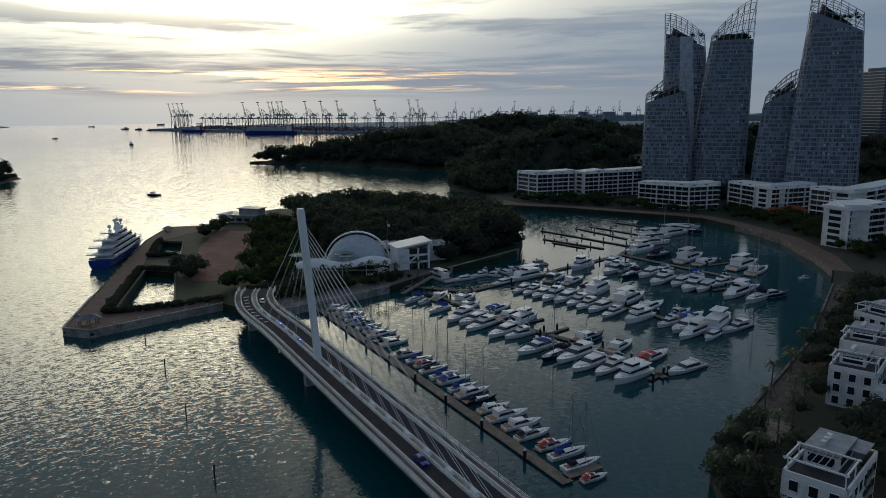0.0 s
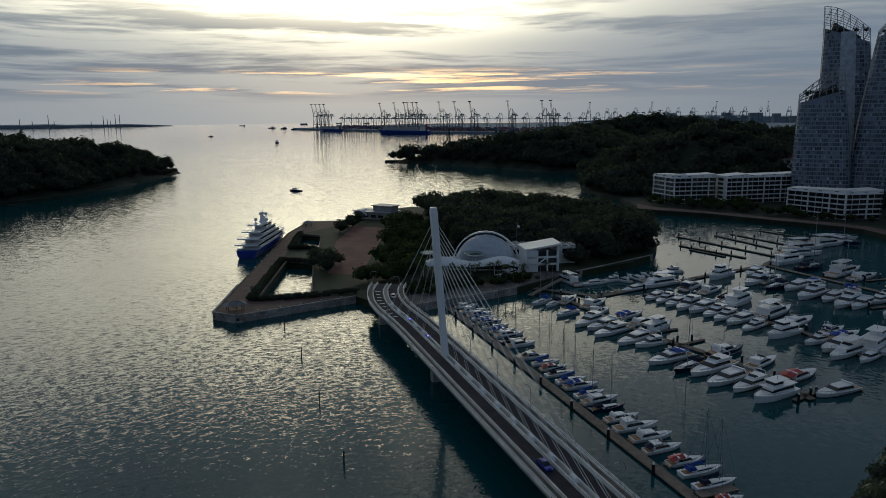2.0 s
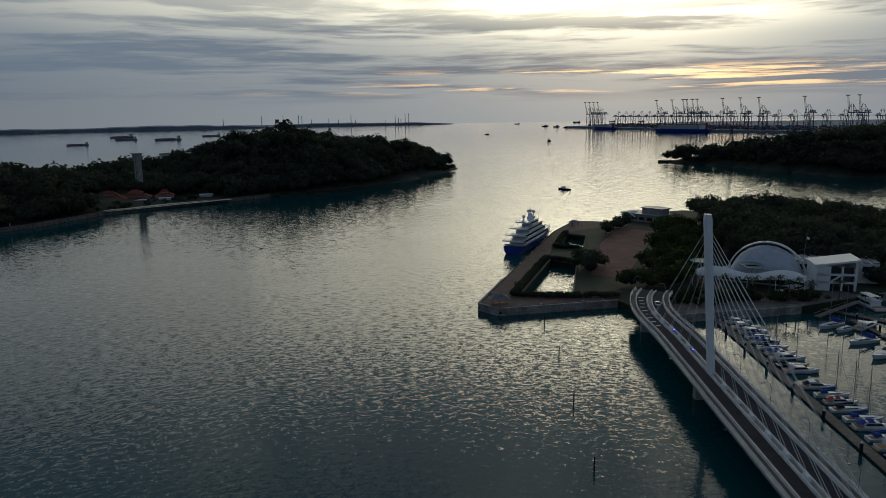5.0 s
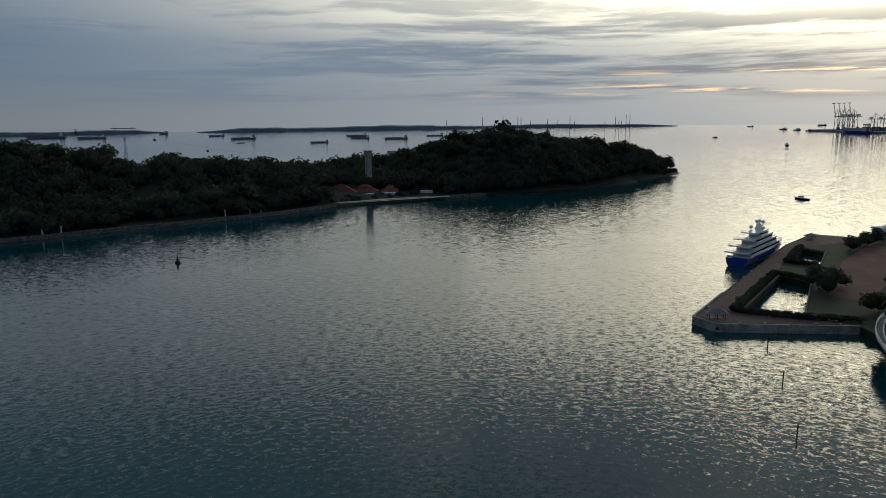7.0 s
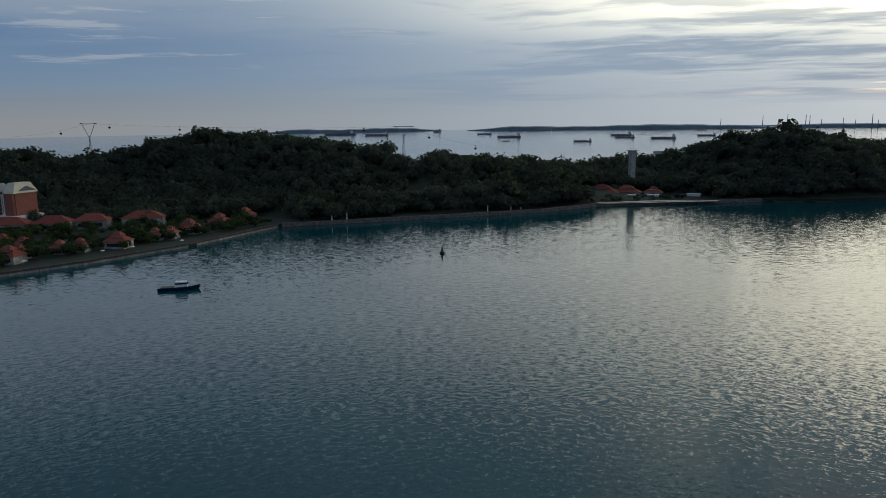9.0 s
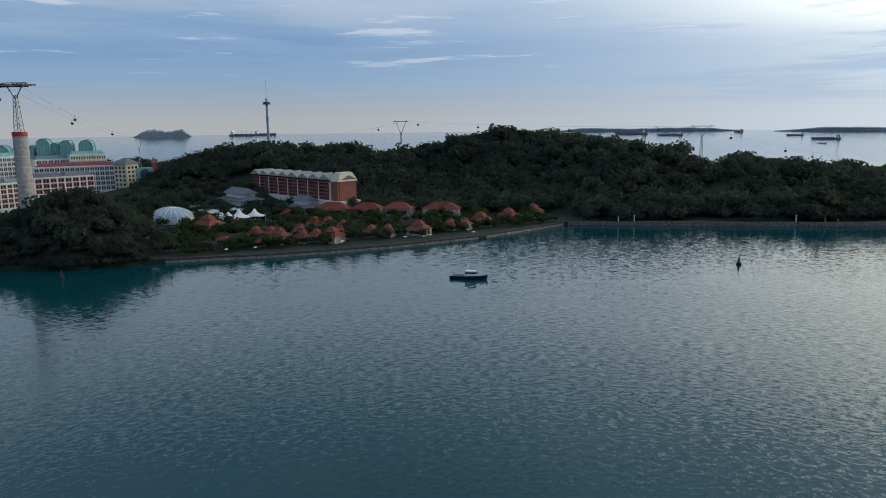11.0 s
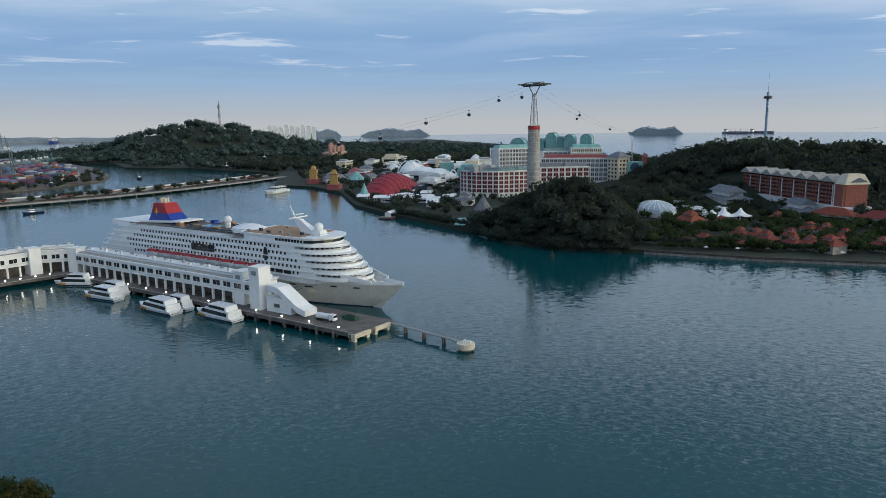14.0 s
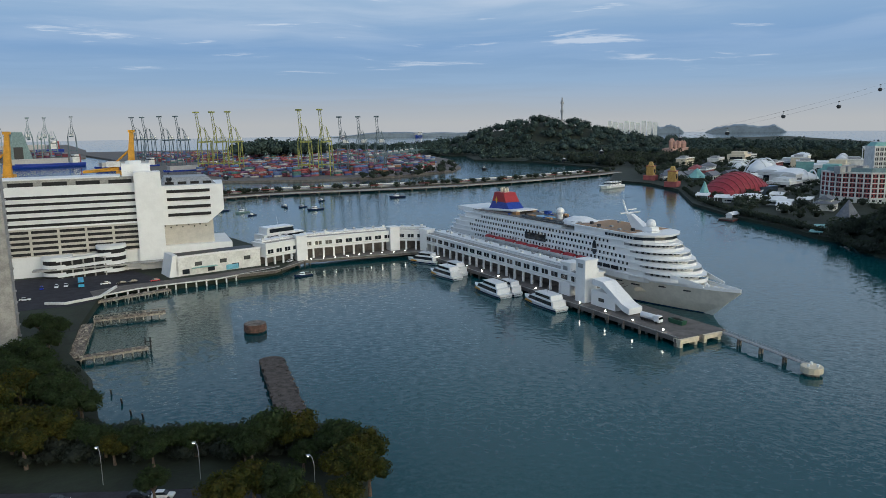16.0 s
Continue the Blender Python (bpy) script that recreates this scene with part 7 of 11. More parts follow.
for k in range(8):
    z = 73 + 3.4 * k
    q = 1 - .58 * (z - 72) / 28
    for a in range(4):
        c0 = (3.6 * q * math.cos(a * math.pi / 2 + .8), 3.6 * q * math.sin(a * math.pi / 2 + .8), z)
        q1 = 1 - .58 * (z + 3.4 - 72) / 28
        c1 = (3.6 * q1 * math.cos((a + 1) * math.pi / 2 + .8), 3.6 * q1 * math.sin((a + 1) * math.pi / 2 + .8), z + 3.4)
        lat.tube(c0, c1, .16, n=4)
part("lattice", lat, M["steel"], cp, "grey steel lattice")
CB = math.atan2(-430 + 348, 30 + 535)
ux, uy = -math.sin(CB), math.cos(CB)
part("cross_arm", Shape().tube((0, 0, 97), (-6 * ux, -6 * uy, 106), .5, n=5).tube((0, 0, 97), (6 * ux, 6 * uy, 106), .5, n=5).tube((-13 * ux, -13 * uy, 106.4), (13 * ux, 13 * uy, 106.4), .5, n=6).tube((-11 * ux, -11 * uy, 109.2), (11 * ux, 11 * uy, 109.2), .4, n=6), M["steel"], cp)
for sgn in (-1, 1):
    part("hanger", Shape().tube((sgn * 6 * ux, sgn * 6 * uy, 106), (sgn * 11 * ux, sgn * 11 * uy, 109.2), .3, n=5).tube((sgn * 13 * ux, sgn * 13 * uy, 106.4), (sgn * 11 * ux, sgn * 11 * uy, 109.2), .3, n=5), M["steel"], cp)
    for e in (5, 8.5, 12):
        part("sheave_beam", Shape().box(sgn * e * ux, sgn * e * uy, 107.2, 15, .8, 1.1, math.degrees(CB)), M["dark"], cp)
part("platform", Shape().box(0, 0, 106.8, 9, 22, .5, math.degrees(CB)), M["steel"], cp)


def steel_pylon(x, y, z, top, label, k=1.0):
    p = thing("cable_car_mast", x, y, z, 70, label, "pylon", "steel cable car pylons")
    h = top - z
    s = Shape()
    for a in range(4):
        s.tube((2 * math.cos(a * 1.571), 2 * math.sin(a * 1.571), 0), (.6 * math.cos(a * 1.571), .6 * math.sin(a * 1.571), h * .72), .2, n=4)
        for q in range(5):
            f0, f1 = 2 - 1.4 * q / 5, 2 - 1.4 * (q + 1) / 5
            s.tube((f0 * math.cos(a * 1.571), f0 * math.sin(a * 1.571), h * .72 * q / 5), (f1 * math.cos(a * 1.571 + 1.571), f1 * math.sin(a * 1.571 + 1.571), h * .72 * (q + 1) / 5), .1, n=4)
    part("shaft", s, M["steel"], p)
    part("fork", Shape().tube((0, 0, h * .66), (-8 * k, 0, h * .98), .35, n=5).tube((0, 0, h * .66), (8 * k, 0, h * .98), .35, n=5), M["steel"], p)
    part("cross_beam", Shape().tube((-12 * k, 0, h), (12 * k, 0, h), .4, n=5), M["steel"], p)
    for e in (-9, 9):
        part("sheave", Shape().box(e * k, 0, h, .8, 4.4, .8), M["dark"], p)
    return p


steel_pylon(-780, 238, 38, 72, "dark forked steel cable car pylon above the trees")
steel_pylon(-951, -101, 30, 80, "grey forked steel cable car pylon behind the ridge", .9)
steel_pylon(-958, -460, 6, 62, "distant grey cable car pylon", .7)
CAB_A, CAB_B = Vector((-535, -348, 109)), Vector((30, -430, 57))


def cable_at(t, off, a=CAB_A, b=CAB_B, sag=26):
    p = a.lerp(b, t)
    return Vector((p.x + off * ux, p.y + off * uy, p.z - 4 * sag * t * (1 - t)))


for off in (-9, 9):
    c = thing("cableway_rope", 0, 0, 0, 0, "thin dark cableway rope across the harbour", "cable", "cableway ropes")
    part("rope", Shape().path([cable_at(i / 100, off) for i in range(101)], .045, 4), M["dark"], c)
gon = thing("cable_car_cabin", 0, 0, 0, 0, "small round dark cable car cabin hanging from its rope", "cable car", "cable car cabins")
part("cabin", Shape().loft([[(q * 1.45 * math.cos(a * math.pi / 5), q * 1.15 * math.sin(a * math.pi / 5), z) for a in range(10)] for q, z in ((.6, -4.6), (1.0, -3.9), (1.05, -3.0), (.75, -2.2))]), M["dark"], gon)
part("cabin_window", Shape().disc(0, 0, -3.7, 1.53, .9, 10), M["glass"], gon)
part("roof", Shape().disc(0, 0, -2.2, .9, .25, 10, .6), M["white"], gon)
part("hanger", Shape().path([(0, 0, -2.0), (.3, 0, -1.0), (0, 0, .3)], .11, 4), M["steel"], gon)
part("grip", Shape().box(0, 0, -.3, 1.0, .5, .6), M["dark"], gon)
gon.matrix_basis = Matrix.Translation(cable_at(.045, 9))
for t, off in ((.06, -9), (.15, 9), (.20, -9), (.30, 9), (.34, -9), (.44, -9), (.50, 9), (.59, 9), (.66, -9), (.90, 9), (.85, -9)):
    copy_thing(gon, Matrix.Translation(cable_at(t, off)))
for t, off in ((.30, 6), (.36, -6), (.62, 6)):
    copy_thing(gon, Matrix.Translation(cable_at(t, off, CAB_A, Vector((-958, -460, 62)), 8)))
WEST_ROPE = [Vector((-735, 345, 44)), Vector((-780, 238, 72)), Vector((-951, -101, 80)), Vector((-975, -190, 66))]
for a, b, ts in zip(WEST_ROPE, WEST_ROPE[1:], ((.3, .75), (.12, .7, .93), (.35,))):
    c = thing("cableway_rope", 0, 0, 0, 0, "thin dark cableway rope over the island ridge", "cable", "cableway ropes")
    part("rope", Shape().path([cable_at(i / 8, 0, a, b, 3) for i in range(9)], .06, 3), M["dark"], c)
    for t in ts:
        copy_thing(gon, Matrix.Translation(cable_at(t, 0, a, b, 3)))
for off in (-6, 6):
    c = thing("cableway_rope", 0, 0, 0, 0, "thin dark cableway rope behind the resort", "cable", "cableway ropes")
    part("rope", Shape().path([cable_at(i / 10, off, CAB_A, Vector((-958, -460, 62)), 8) for i in range(11)], .06, 3), M["dark"], c)
sk = thing("observation_tower", -965, -283, 20, 0, "thin blue observation mast with a ring cabin", "observation tower")
part("mast", Shape().tube((0, 0, 0), (0, 0, 92), 1.9, 1.5, 10), mat("pale_blue_steel", (0.22, 0.32, 0.45), .5), sk)
part("cabin_ring", Shape().disc(0, 0, 84, 5.0, 3.0, 18), M["glass"], sk)
part("cabin_roof", Shape().disc(0, 0, 87, 5.4, .8, 18, .7), M["steel"], sk)
part("antenna", Shape().tube((0, 0, 92), (0, 0, 118), .25, .1), M["steel"], sk)
tw = thing("lookout_tower", -628, 438, 8, 0, "square grey concrete lookout tower with a flat top deck", "tower")
part("shaft", Shape().box(-1.6, 0, 0, 2.2, 5, 33).box(1.6, 0, 0, 2.2, 5, 33), M["concrete"], tw)
part("core_glass", Shape().box(0, 0, 0, 1.4, 4, 33), M["glass"], tw)
part("top_deck", Shape().box(0, 0, 33, 8.4, 8.4, 1.2).box(0, 0, 34.2, 6.4, 6.4, 2.6), M["concrete"], tw)
part("roof", Shape().box(0, 0, 36.8, 9, 9, .7), M["concrete"], tw)
for x, y, w, d, lb in ((-616, 366, 32, 14, "dark red-roofed beach club house"), (-604, 387, 32, 15, "broad red roof of the beach club"), (-594, 409, 26, 13, "red-roofed beach pavilion among trees"), (-580, 430, 16, 10, "small red-roofed beach hut")):
    villa(x, y, 50, w, d, 4.5, lb)
for x, y, w in ((-580, 402, 12), (-572, 424, 10), (-590, 378, 12), (-560, 462, 12)):
    lo = thing("beach_kiosk", x, y, 2.7, 50, "small white flat-roofed beach kiosk", "kiosk", "beach kiosks")
    part("wall", Shape().box(0, 0, 0, w, 5, 2.8), M["dirtywhite"], lo)
    part("roof", Shape().box(0, 0, 2.8, w + 1.4, 6.4, .3), M["membrane"], lo)
hill_house = thing("hilltop_hotel", -690, 548, 30, 40, "low pale hotel roof among hilltop trees", "hotel")
part("wall", Shape().box(0, 0, 0, 60, 10, 8), M["dirtywhite"], hill_house)
part("roof", Shape().box(0, 0, 8, 62, 12, .8), M["steel"], hill_house)
part("window_band", Shape().box(0, -5.1, 3.5, 54, .3, 2.2), M["glass"], hill_house)
for x, y in ((-548, 240), (-549, 262), (-550, 272), (-552, 120), (-552, 108)):
    st = thing("navigation_post", x, y, 2.6, 0, "slim white navigation post on the shore", "post", "shore posts")
    part("shaft", Shape().disc(0, 0, 0, .6, 4.6, 8, .6), M["dirtywhite"], st)
    part("cap", Shape().disc(0, 0, 4.6, .75, .5, 8, .4), M["dirtywhite"], st)


# large resort buildings
def bay_hotel(name, pts, depth, z, h, floors, wallm, panelm, roofm, label, bay=5.6, plinth=1):
    """A hotel whose bays are recessed panels with paired windows between piers."""
    o = thing(name, pts[0][0], pts[0][1], z, 0, label, "hotel", "resort hotels")
    P = [Vector(p) - Vector(pts[0]) for p in pts]
    f = h / floors
    win = Shape()
    for k in range(plinth, floors):
        for e in (-.24, .24):
            win.box(e * bay, -.22, k * f + f * .28, bay * .2, .3, f * .5)
    win = win.mesh("bay_window", M["glass"])
    low_win = Shape().box(0, -.12, f * .3, bay * .34, .4, f * .45).mesh("plinth_window", M["glass"])
    pier = Shape().box(0, -.35, 0, bay * .2, .9, h).mesh("pier", M["dirtywhite"])
    rails = Shape()
    for k in range(plinth, floors):
        rails.box(0, -.45, k * f, bay * .8, .9, f * .16)
    rails = rails.mesh("balcony", M["dirtywhite"])
    panel = Shape().box(0, -.06, plinth * f, bay * .82, .2, h - plinth * f - .4).mesh("panel", M[panelm])
    for a, b in zip(P, P[1:]):
        d = b - a
        L, rz = d.length, math.degrees(math.atan2(d.y, d.x))
        face = pose(a.x, a.y, 0, 0, 0, rz)
        part("wall", Shape().box(L / 2, depth / 2, 0, L + 1, depth, h), M[wallm], o, at=face)
        part("cornice", Shape().box(L / 2, depth / 2 - .3, h, L + 1.4, depth + 1.2, 1.0), M["dirtywhite"], o, at=face)
        part("roof", Shape().box(L / 2, depth / 2 + 1, h + 1.0, L - 1, depth - 4, 3.4, 0, .86), M[roofm], o, at=face)
        n = max(1, round(L / bay))
        for i in range(n):
            here = face @ pose((i + .5) * L / n, 0, 0)
            part("panel", panel, parent=o, at=here)
            part("bay_window", win, parent=o, at=here)
            part("balcony", rails, parent=o, at=here)
            if plinth:
                part("plinth_window", low_win, parent=o, at=here)
            part("pier", pier, parent=o, at=face @ pose(i * L / n, 0, 0))
    return o


front = bay_hotel("resort_hotel", [(-591.7, -475.7), (-587.9, -464.4), (-588.3, -452.5), (-597.9, -431.5), (-616.5, -419.1), (-632.3, -413.5)], 15, 2.6, 26, 6, "dirtywhite", "pinkred", "greygreen", "curved red and white resort hotel with recessed window bays")
for x, y, w in ((20, 0, 9), (34, 3, 7), (4, -6, 6), (12, 8, 8)):
    part("plant_room", Shape().box(x - 22, y + 24, 26, w, 6, 6.5), M["steel"], front)
bay_hotel("resort_hotel", [(-631.2, -409.7), (-653.5, -387.2), (-672.7, -369.8)], 18, 2.6, 29, 6, "dirtywhite", "pinkred", "slate", "white hotel wing with red upper bays under a grey roof", 6.5, 3)
bay_hotel("resort_hotel", [(-693.8, -441.8), (-732.3, -374.8)], 18, 2.6, 35, 7, "dirtywhite", "steel", "pinkred", "long white hotel with close dark windows and a red roof edge", 4.6, 2)
end = thing("hotel_end_block", -732.9, -367.2, 2.6, 72, "cream hotel end block under a hipped grey roof", "hotel", "hotel end blocks")
part("wall", Shape().box(0, 0, 0, 17, 17, 37), M["cream"], end)
part("roof", Shape().hip(0, 0, 37, 21, 21, 6, 0, .25), M["slate"], end)
for f in range(8):
    for e in (-5, 0, 5):
        part("window", Shape().box(e, -8.5, 2 + 4.3 * f, 2.2, .4, 2.2), M["glass"], end)
        part("window", Shape().box(8.5, e, 2 + 4.3 * f, .4, 2.2, 2.2), M["glass"], end)
bay_hotel("resort_hotel", [(-667.0, -481.0), (-706.1, -459.5)], 20, 2.6, 46, 10, "dirtywhite", "steel", "copper", "tall pale glazed hotel with a green copper roof edge", 4.2, 0)
bay_hotel("resort_hotel", [(-728.8, -461.3), (-754.7, -438.0)], 20, 2.6, 41, 8, "dirtywhite", "steel", "greygreen", "white hotel behind the long wing", 6.0, 4)
bay_hotel("resort_hotel", [(-741.5, -430.9), (-762.5, -403.4)], 20, 2.6, 45, 9, "dirtywhite", "cream", "copper", "white hotel tower with a pale green roof", 5.2, 5)
arch = thing("teal_pavilion", -743.4, -352.6, 2.6, 117, "teal arched pavilion with a pink end tower", "pavilion")
part("hall", Shape().box(0, 0, 0, 17, 12, 32), M["copper"], arch)
part("end_tower", Shape().box(10, 0, 0, 5, 8, 37).hip(10, 0, 37, 5.6, 8.6, 4, 0, .3), M["pinkred"], arch, "pink end tower")
part("arch", Shape().disc(0, 0, 0, 5, .5, 16), M["bluegl"], arch, at=pose(0, -5.8, 26, 90, 0, 0))
for x, y, r, straight in (
        (-737.6, -502.3, 10.6, 7.0),
        (-752.7, -479.6, 4.6, 11.2),
        (-759.5, -468.8, 7.1, 15.9),
        (-769.7, -461.6, 5.3, 12.7),
        (-770.7, -450.3, 6.4, 14.3),
        (-780.5, -433.2, 7.8, 13.3),
):
    va = thing("copper_vault", x, y, 43.4, 20, "green copper barrel vault on a hotel roof", "roof", "copper vaults")
    r = .84 * r
    ring = [(r, 0)] + [(r * math.cos(math.pi * k / 12), straight + r * math.sin(math.pi * k / 12)) for k in range(13)] + [(-r, 0)]
    part("vault", Shape().loft([[(-9, a, b) for a, b in ring], [(9, a, b) for a, b in ring]]), M["copper"], va)
    part("rim", Shape().path([(-9.2, a * 1.02, b * 1.01) for a, b in ring], .45, 5).path([(9.2, a * 1.02, b * 1.01) for a, b in ring], .45, 5), M["greygreen"], va)
    for q in (-.45, 0, .45):
        part("mullion", Shape().box(-9.25, q * r * 1.2, 0, .3, .35, straight + r * .6).box(9.25, q * r * 1.2, 0, .3, .35, straight + r * .6), M["greygreen"], va)
    part("drum", Shape().box(0, 0, -42, 18, 2 * r + 2, 42), M["dirtywhite"], va)
th = thing("theatre_hall", -557, -545, 2.6, 8, "great red ribbed vault roof of a waterfront theatre", "theatre")
rings = []
for k in range(13):
    t = k / 12
    sc = math.sin(math.pi * (.12 + .80 * t))
    rings.append([(-38 + 76 * t, 24 * math.cos(math.pi * j / 12) * (.6 + .4 * sc), max(.2, 23 * math.sin(math.pi * j / 12) * sc)) for j in range(13)])
part("vault", Shape().loft(rings), mat("red_ribbed_roof", (0.30, 0.03, 0.045), .6, var=.2, scale=.3), th)
for k in range(1, 12, 1):
    part("roof_rib", Shape().path([Vector(p) * 1.008 for p in rings[k]], .35, 4), M["pinkred"], th)
part("glass_front", Shape().box(-20, 20, 0, 26, 8, 9), M["bluegl"], th)
for x, y, r, h, m, lb in ((-505, -532, 5, 17, "copper", "small green glazed turret by the theatre"), (-474, -357, 8, 17, "slate", "steep grey conical roof on the shore"), (-640, -690, 12, 16, "copper", "pale green pointed tent roof")):
    kn = thing("turret", x, y, 2.6, 0, lb, "turret", "waterfront turrets")
    part("wall", Shape().disc(0, 0, 0, r * .7, h * .3, 12), M["greygreen"], kn)
    part("roof", Shape().disc(0, 0, h * .3, r, h * .7, 8, .04), M[m], kn)
for k, (x, y, rz, w, d, h, m) in enumerate(((-520, -500, 20, 44, 16, 5, "membrane"), (-530, -470, 35, 30, 12, 5, "membrane"), (-505, -440, 40, 26, 10, 5, "membrane"), (-640, -560, 20, 34, 24, 12, "dirtywhite"), (-690, -600, 25, 40, 28, 16, "membrane"), (-660, -630, 15, 30, 22, 12, "white"), (-720, -650, 30, 46, 26, 15, "membrane"), (-760, -600, 30, 40, 24, 20, "copper"), (-820, -640, 35, 60, 26, 22, "cream"), (-700, -540, 20, 36, 20, 14, "white"), (-620, -720, 60, 30, 14, 8, "slate"), (-660, -760, 50, 40, 16, 9, "slate"), (-720, -780, 45, 46, 18, 10, "pinkred"), (-780, -820, 45, 40, 20, 10, "slate"), (-830, -760, 40, 44, 22, 14, "dirtywhite"), (-870, -700, 40, 50, 26, 16, "white"), (-900, -880, 30, 50, 20, 10, "dirtywhite"), (-980, -960, 30, 40, 30, 18, "cream"), (-940, -820, 30, 40, 22, 14, "dirtywhite"), (-1040, -880, 30, 50, 24, 16, "membrane"), (-860, -560, 30, 30, 20, 22, "cream"), (-900, -620, 30, 50, 22, 24, "white"))):
    o = thing("resort_building", x, y, 2.6, rz, {"membrane": "white attraction building with a curved roof", "dirtywhite": "pale flat-roofed attraction building of the resort", "white": "low white attraction hall with dark windows", "copper": "attraction hall with a pale green roof", "cream": "cream attraction building with dark windows", "slate": "waterfront building with a grey hipped roof", "pinkred": "waterfront building with a red hipped roof"}[m], "building", "resort buildings")
    part("wall", Shape().box(0, 0, 0, w, d, h * .8), M["dirtywhite" if m in ("slate", "pinkred", "membrane") else m], o)
    if m == "membrane":
        part("roof", Shape().loft([[(-w / 2 - 1, (d / 2 + 1) * math.cos(math.pi * j / 8), h * .8 + h * .35 * math.sin(math.pi * j / 8)) for j in range(9)], [(w / 2 + 1, (d / 2 + 1) * math.cos(math.pi * j / 8), h * .8 + h * .2 * math.sin(math.pi * j / 8)) for j in range(9)]]), M[m], o)
    elif m in ("slate", "pinkred"):
        part("roof", Shape().hip(0, 0, h * .8, w + 2, d + 2, h * .5, 0, .6), M[m], o)
    else:
        part("roof", Shape().box(0, 0, h * .8, w * .6, d * .7, h * .25), M[m], o)
    part("window_band", Shape().box(0, d / 2 + .1, h * .3, w * .85, .3, h * .25), M["glass"], o)
    part("end_window", Shape().box(w / 2 + .1, 0, h * .3, .3, d * .7, h * .25), M["glass"], o)
for x, y in ((-606, -735), (-566, -648)):
    gt = thing("gate_tower", x, y, 2.6, 35, "red and yellow lantern-topped gate tower on the waterfront", "tower", "waterfront gate towers")
    part("base", Shape().box(0, 0, 0, 18, 14, 6), M["pinkred"], gt)
    part("tower", Shape().box(0, 0, 6, 9, 9, 12), mat("ochre_render", (0.42, 0.27, 0.08), .7), gt)
    part("lantern", Shape().box(0, 0, 18, 6, 6, 5, 0, .6), mat("gold_render", (0.5, 0.34, 0.1), .7), gt)
    part("cornice", Shape().box(0, 0, 17.4, 10.4, 10.4, .8), M["pinkred"], gt)
    part("window", Shape().box(0, 4.6, 9, 4, .2, 5), M["glass"], gt)
ro = thing("roller_coaster", -960, -700, 2.6, 30, "white looping steel ride above the resort roofs", "ride")
part("track", Shape().path([(-40 + 6 * i, 5 * math.sin(i * .8), 24 + 12 * abs(math.sin(i * .55))) for i in range(16)], .9, 5), M["white"], ro)
for i in range(0, 16, 2):
    part("support", Shape().tube((-40 + 6 * i, 5 * math.sin(i * .8), 0), (-40 + 6 * i, 5 * math.sin(i * .8), 24 + 12 * abs(math.sin(i * .55))), .5, n=5), M["white"], ro)
for x, y in ((-1040, -1190), (-1010, -1160)):
    ca = thing("castle_block", x, y, 2.6, 20, "pinkish castle-like attraction with pointed towers", "building", "castle attractions")
    part("wall", Shape().box(0, 0, 0, 60, 24, 18), mat("pink_render", (0.48, 0.31, 0.25), .8), ca)
    for i in range(4):
        part("turret", Shape().disc(-24 + 16 * i, 4, 14, 4, 12 + 6 * (i % 2), 10).disc(-24 + 16 * i, 4, 26 + 6 * (i % 2), 4.6, 7, 10, .05), mat("pink_render_dark", (0.42, 0.25, 0.2), .8), ca)
woods("woods_resort_east", "trees between the attraction buildings", [(-490, -330), (-440, -380), (-445, -430), (-475, -480), (-555, -580), (-600, -720), (-660, -850), (-760, -960), (-1100, -1000), (-1100, -700), (-860, -560), (-740, -420), (-600, -330)], 640, (3.0, 5.2), M["leaf_dark"], None, 3.4, clumps=40, size=.27, keep_out=[[(-570, -440), (-590, -480), (-700, -530), (-810, -540), (-800, -380), (-720, -345), (-640, -345), (-590, -395)], [(-520, -530), (-520, -575), (-600, -570), (-600, -520)]])
woods("woods_resort_far", "hazy belt of trees behind the resort", [(-720, -960), (-720, -1240), (-1300, -1100), (-1700, -1100), (-1300, -620), (-1020, -330), (-900, -430), (-1100, -760), (-1000, -1000)], 800, (6, 11), M["leaf_dark"], None, 3.0, clumps=36)
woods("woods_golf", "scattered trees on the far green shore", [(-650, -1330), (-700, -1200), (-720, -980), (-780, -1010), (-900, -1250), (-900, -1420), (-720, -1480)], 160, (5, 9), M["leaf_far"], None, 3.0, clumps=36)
tagged(part("lawn_far", Shape().prism([(-690, -1340), (-715, -1200), (-740, -1040), (-860, -1180), (-860, -1380)], 2.6, 2.9), M["grass"]), "bright far lawn beside the water", "lawn", kind="structure")
dk = thing("moored_barge", -514, -692, 0, 20, "white flat barge with deck houses moored offshore", "barge")
part("hull", Shape().loft(hull_rings(40, 14, 3.4, .95, 1.05, full=.8)), M["white"], dk)
part("deck_house", Shape().box(-4, 0, 3.4, 22, 9, 4), M["dirtywhite"], dk)
part("window_band", Shape().box(-4, 0, 5, 22.3, 9.3, 1.2), M["glass"], dk)
for i in range(6):
    part("deck_post", Shape().tube((-14 + 6 * i, 5, 3.4), (-14 + 6 * i, 5, 9), .2, n=5), M["steel"], dk)
pr = thing("landing_stage", -440, -428, 0, 200, "wooden landing stage with red floats", "jetty")
part("deck", Shape().box(0, 0, .8, 34, 12, .5), M["pontoon"], pr)
part("float", Shape().box(0, 0, -.6, 32, 11, 1.3), M["pinkred"], pr)
part("shelter", Shape().gable(-4, 0, 4, 14, 6, 2).box(-10, 0, 1.3, .3, 5, 2.8).box(2, 0, 1.3, .3, 5, 2.8), M["membrane"], pr)

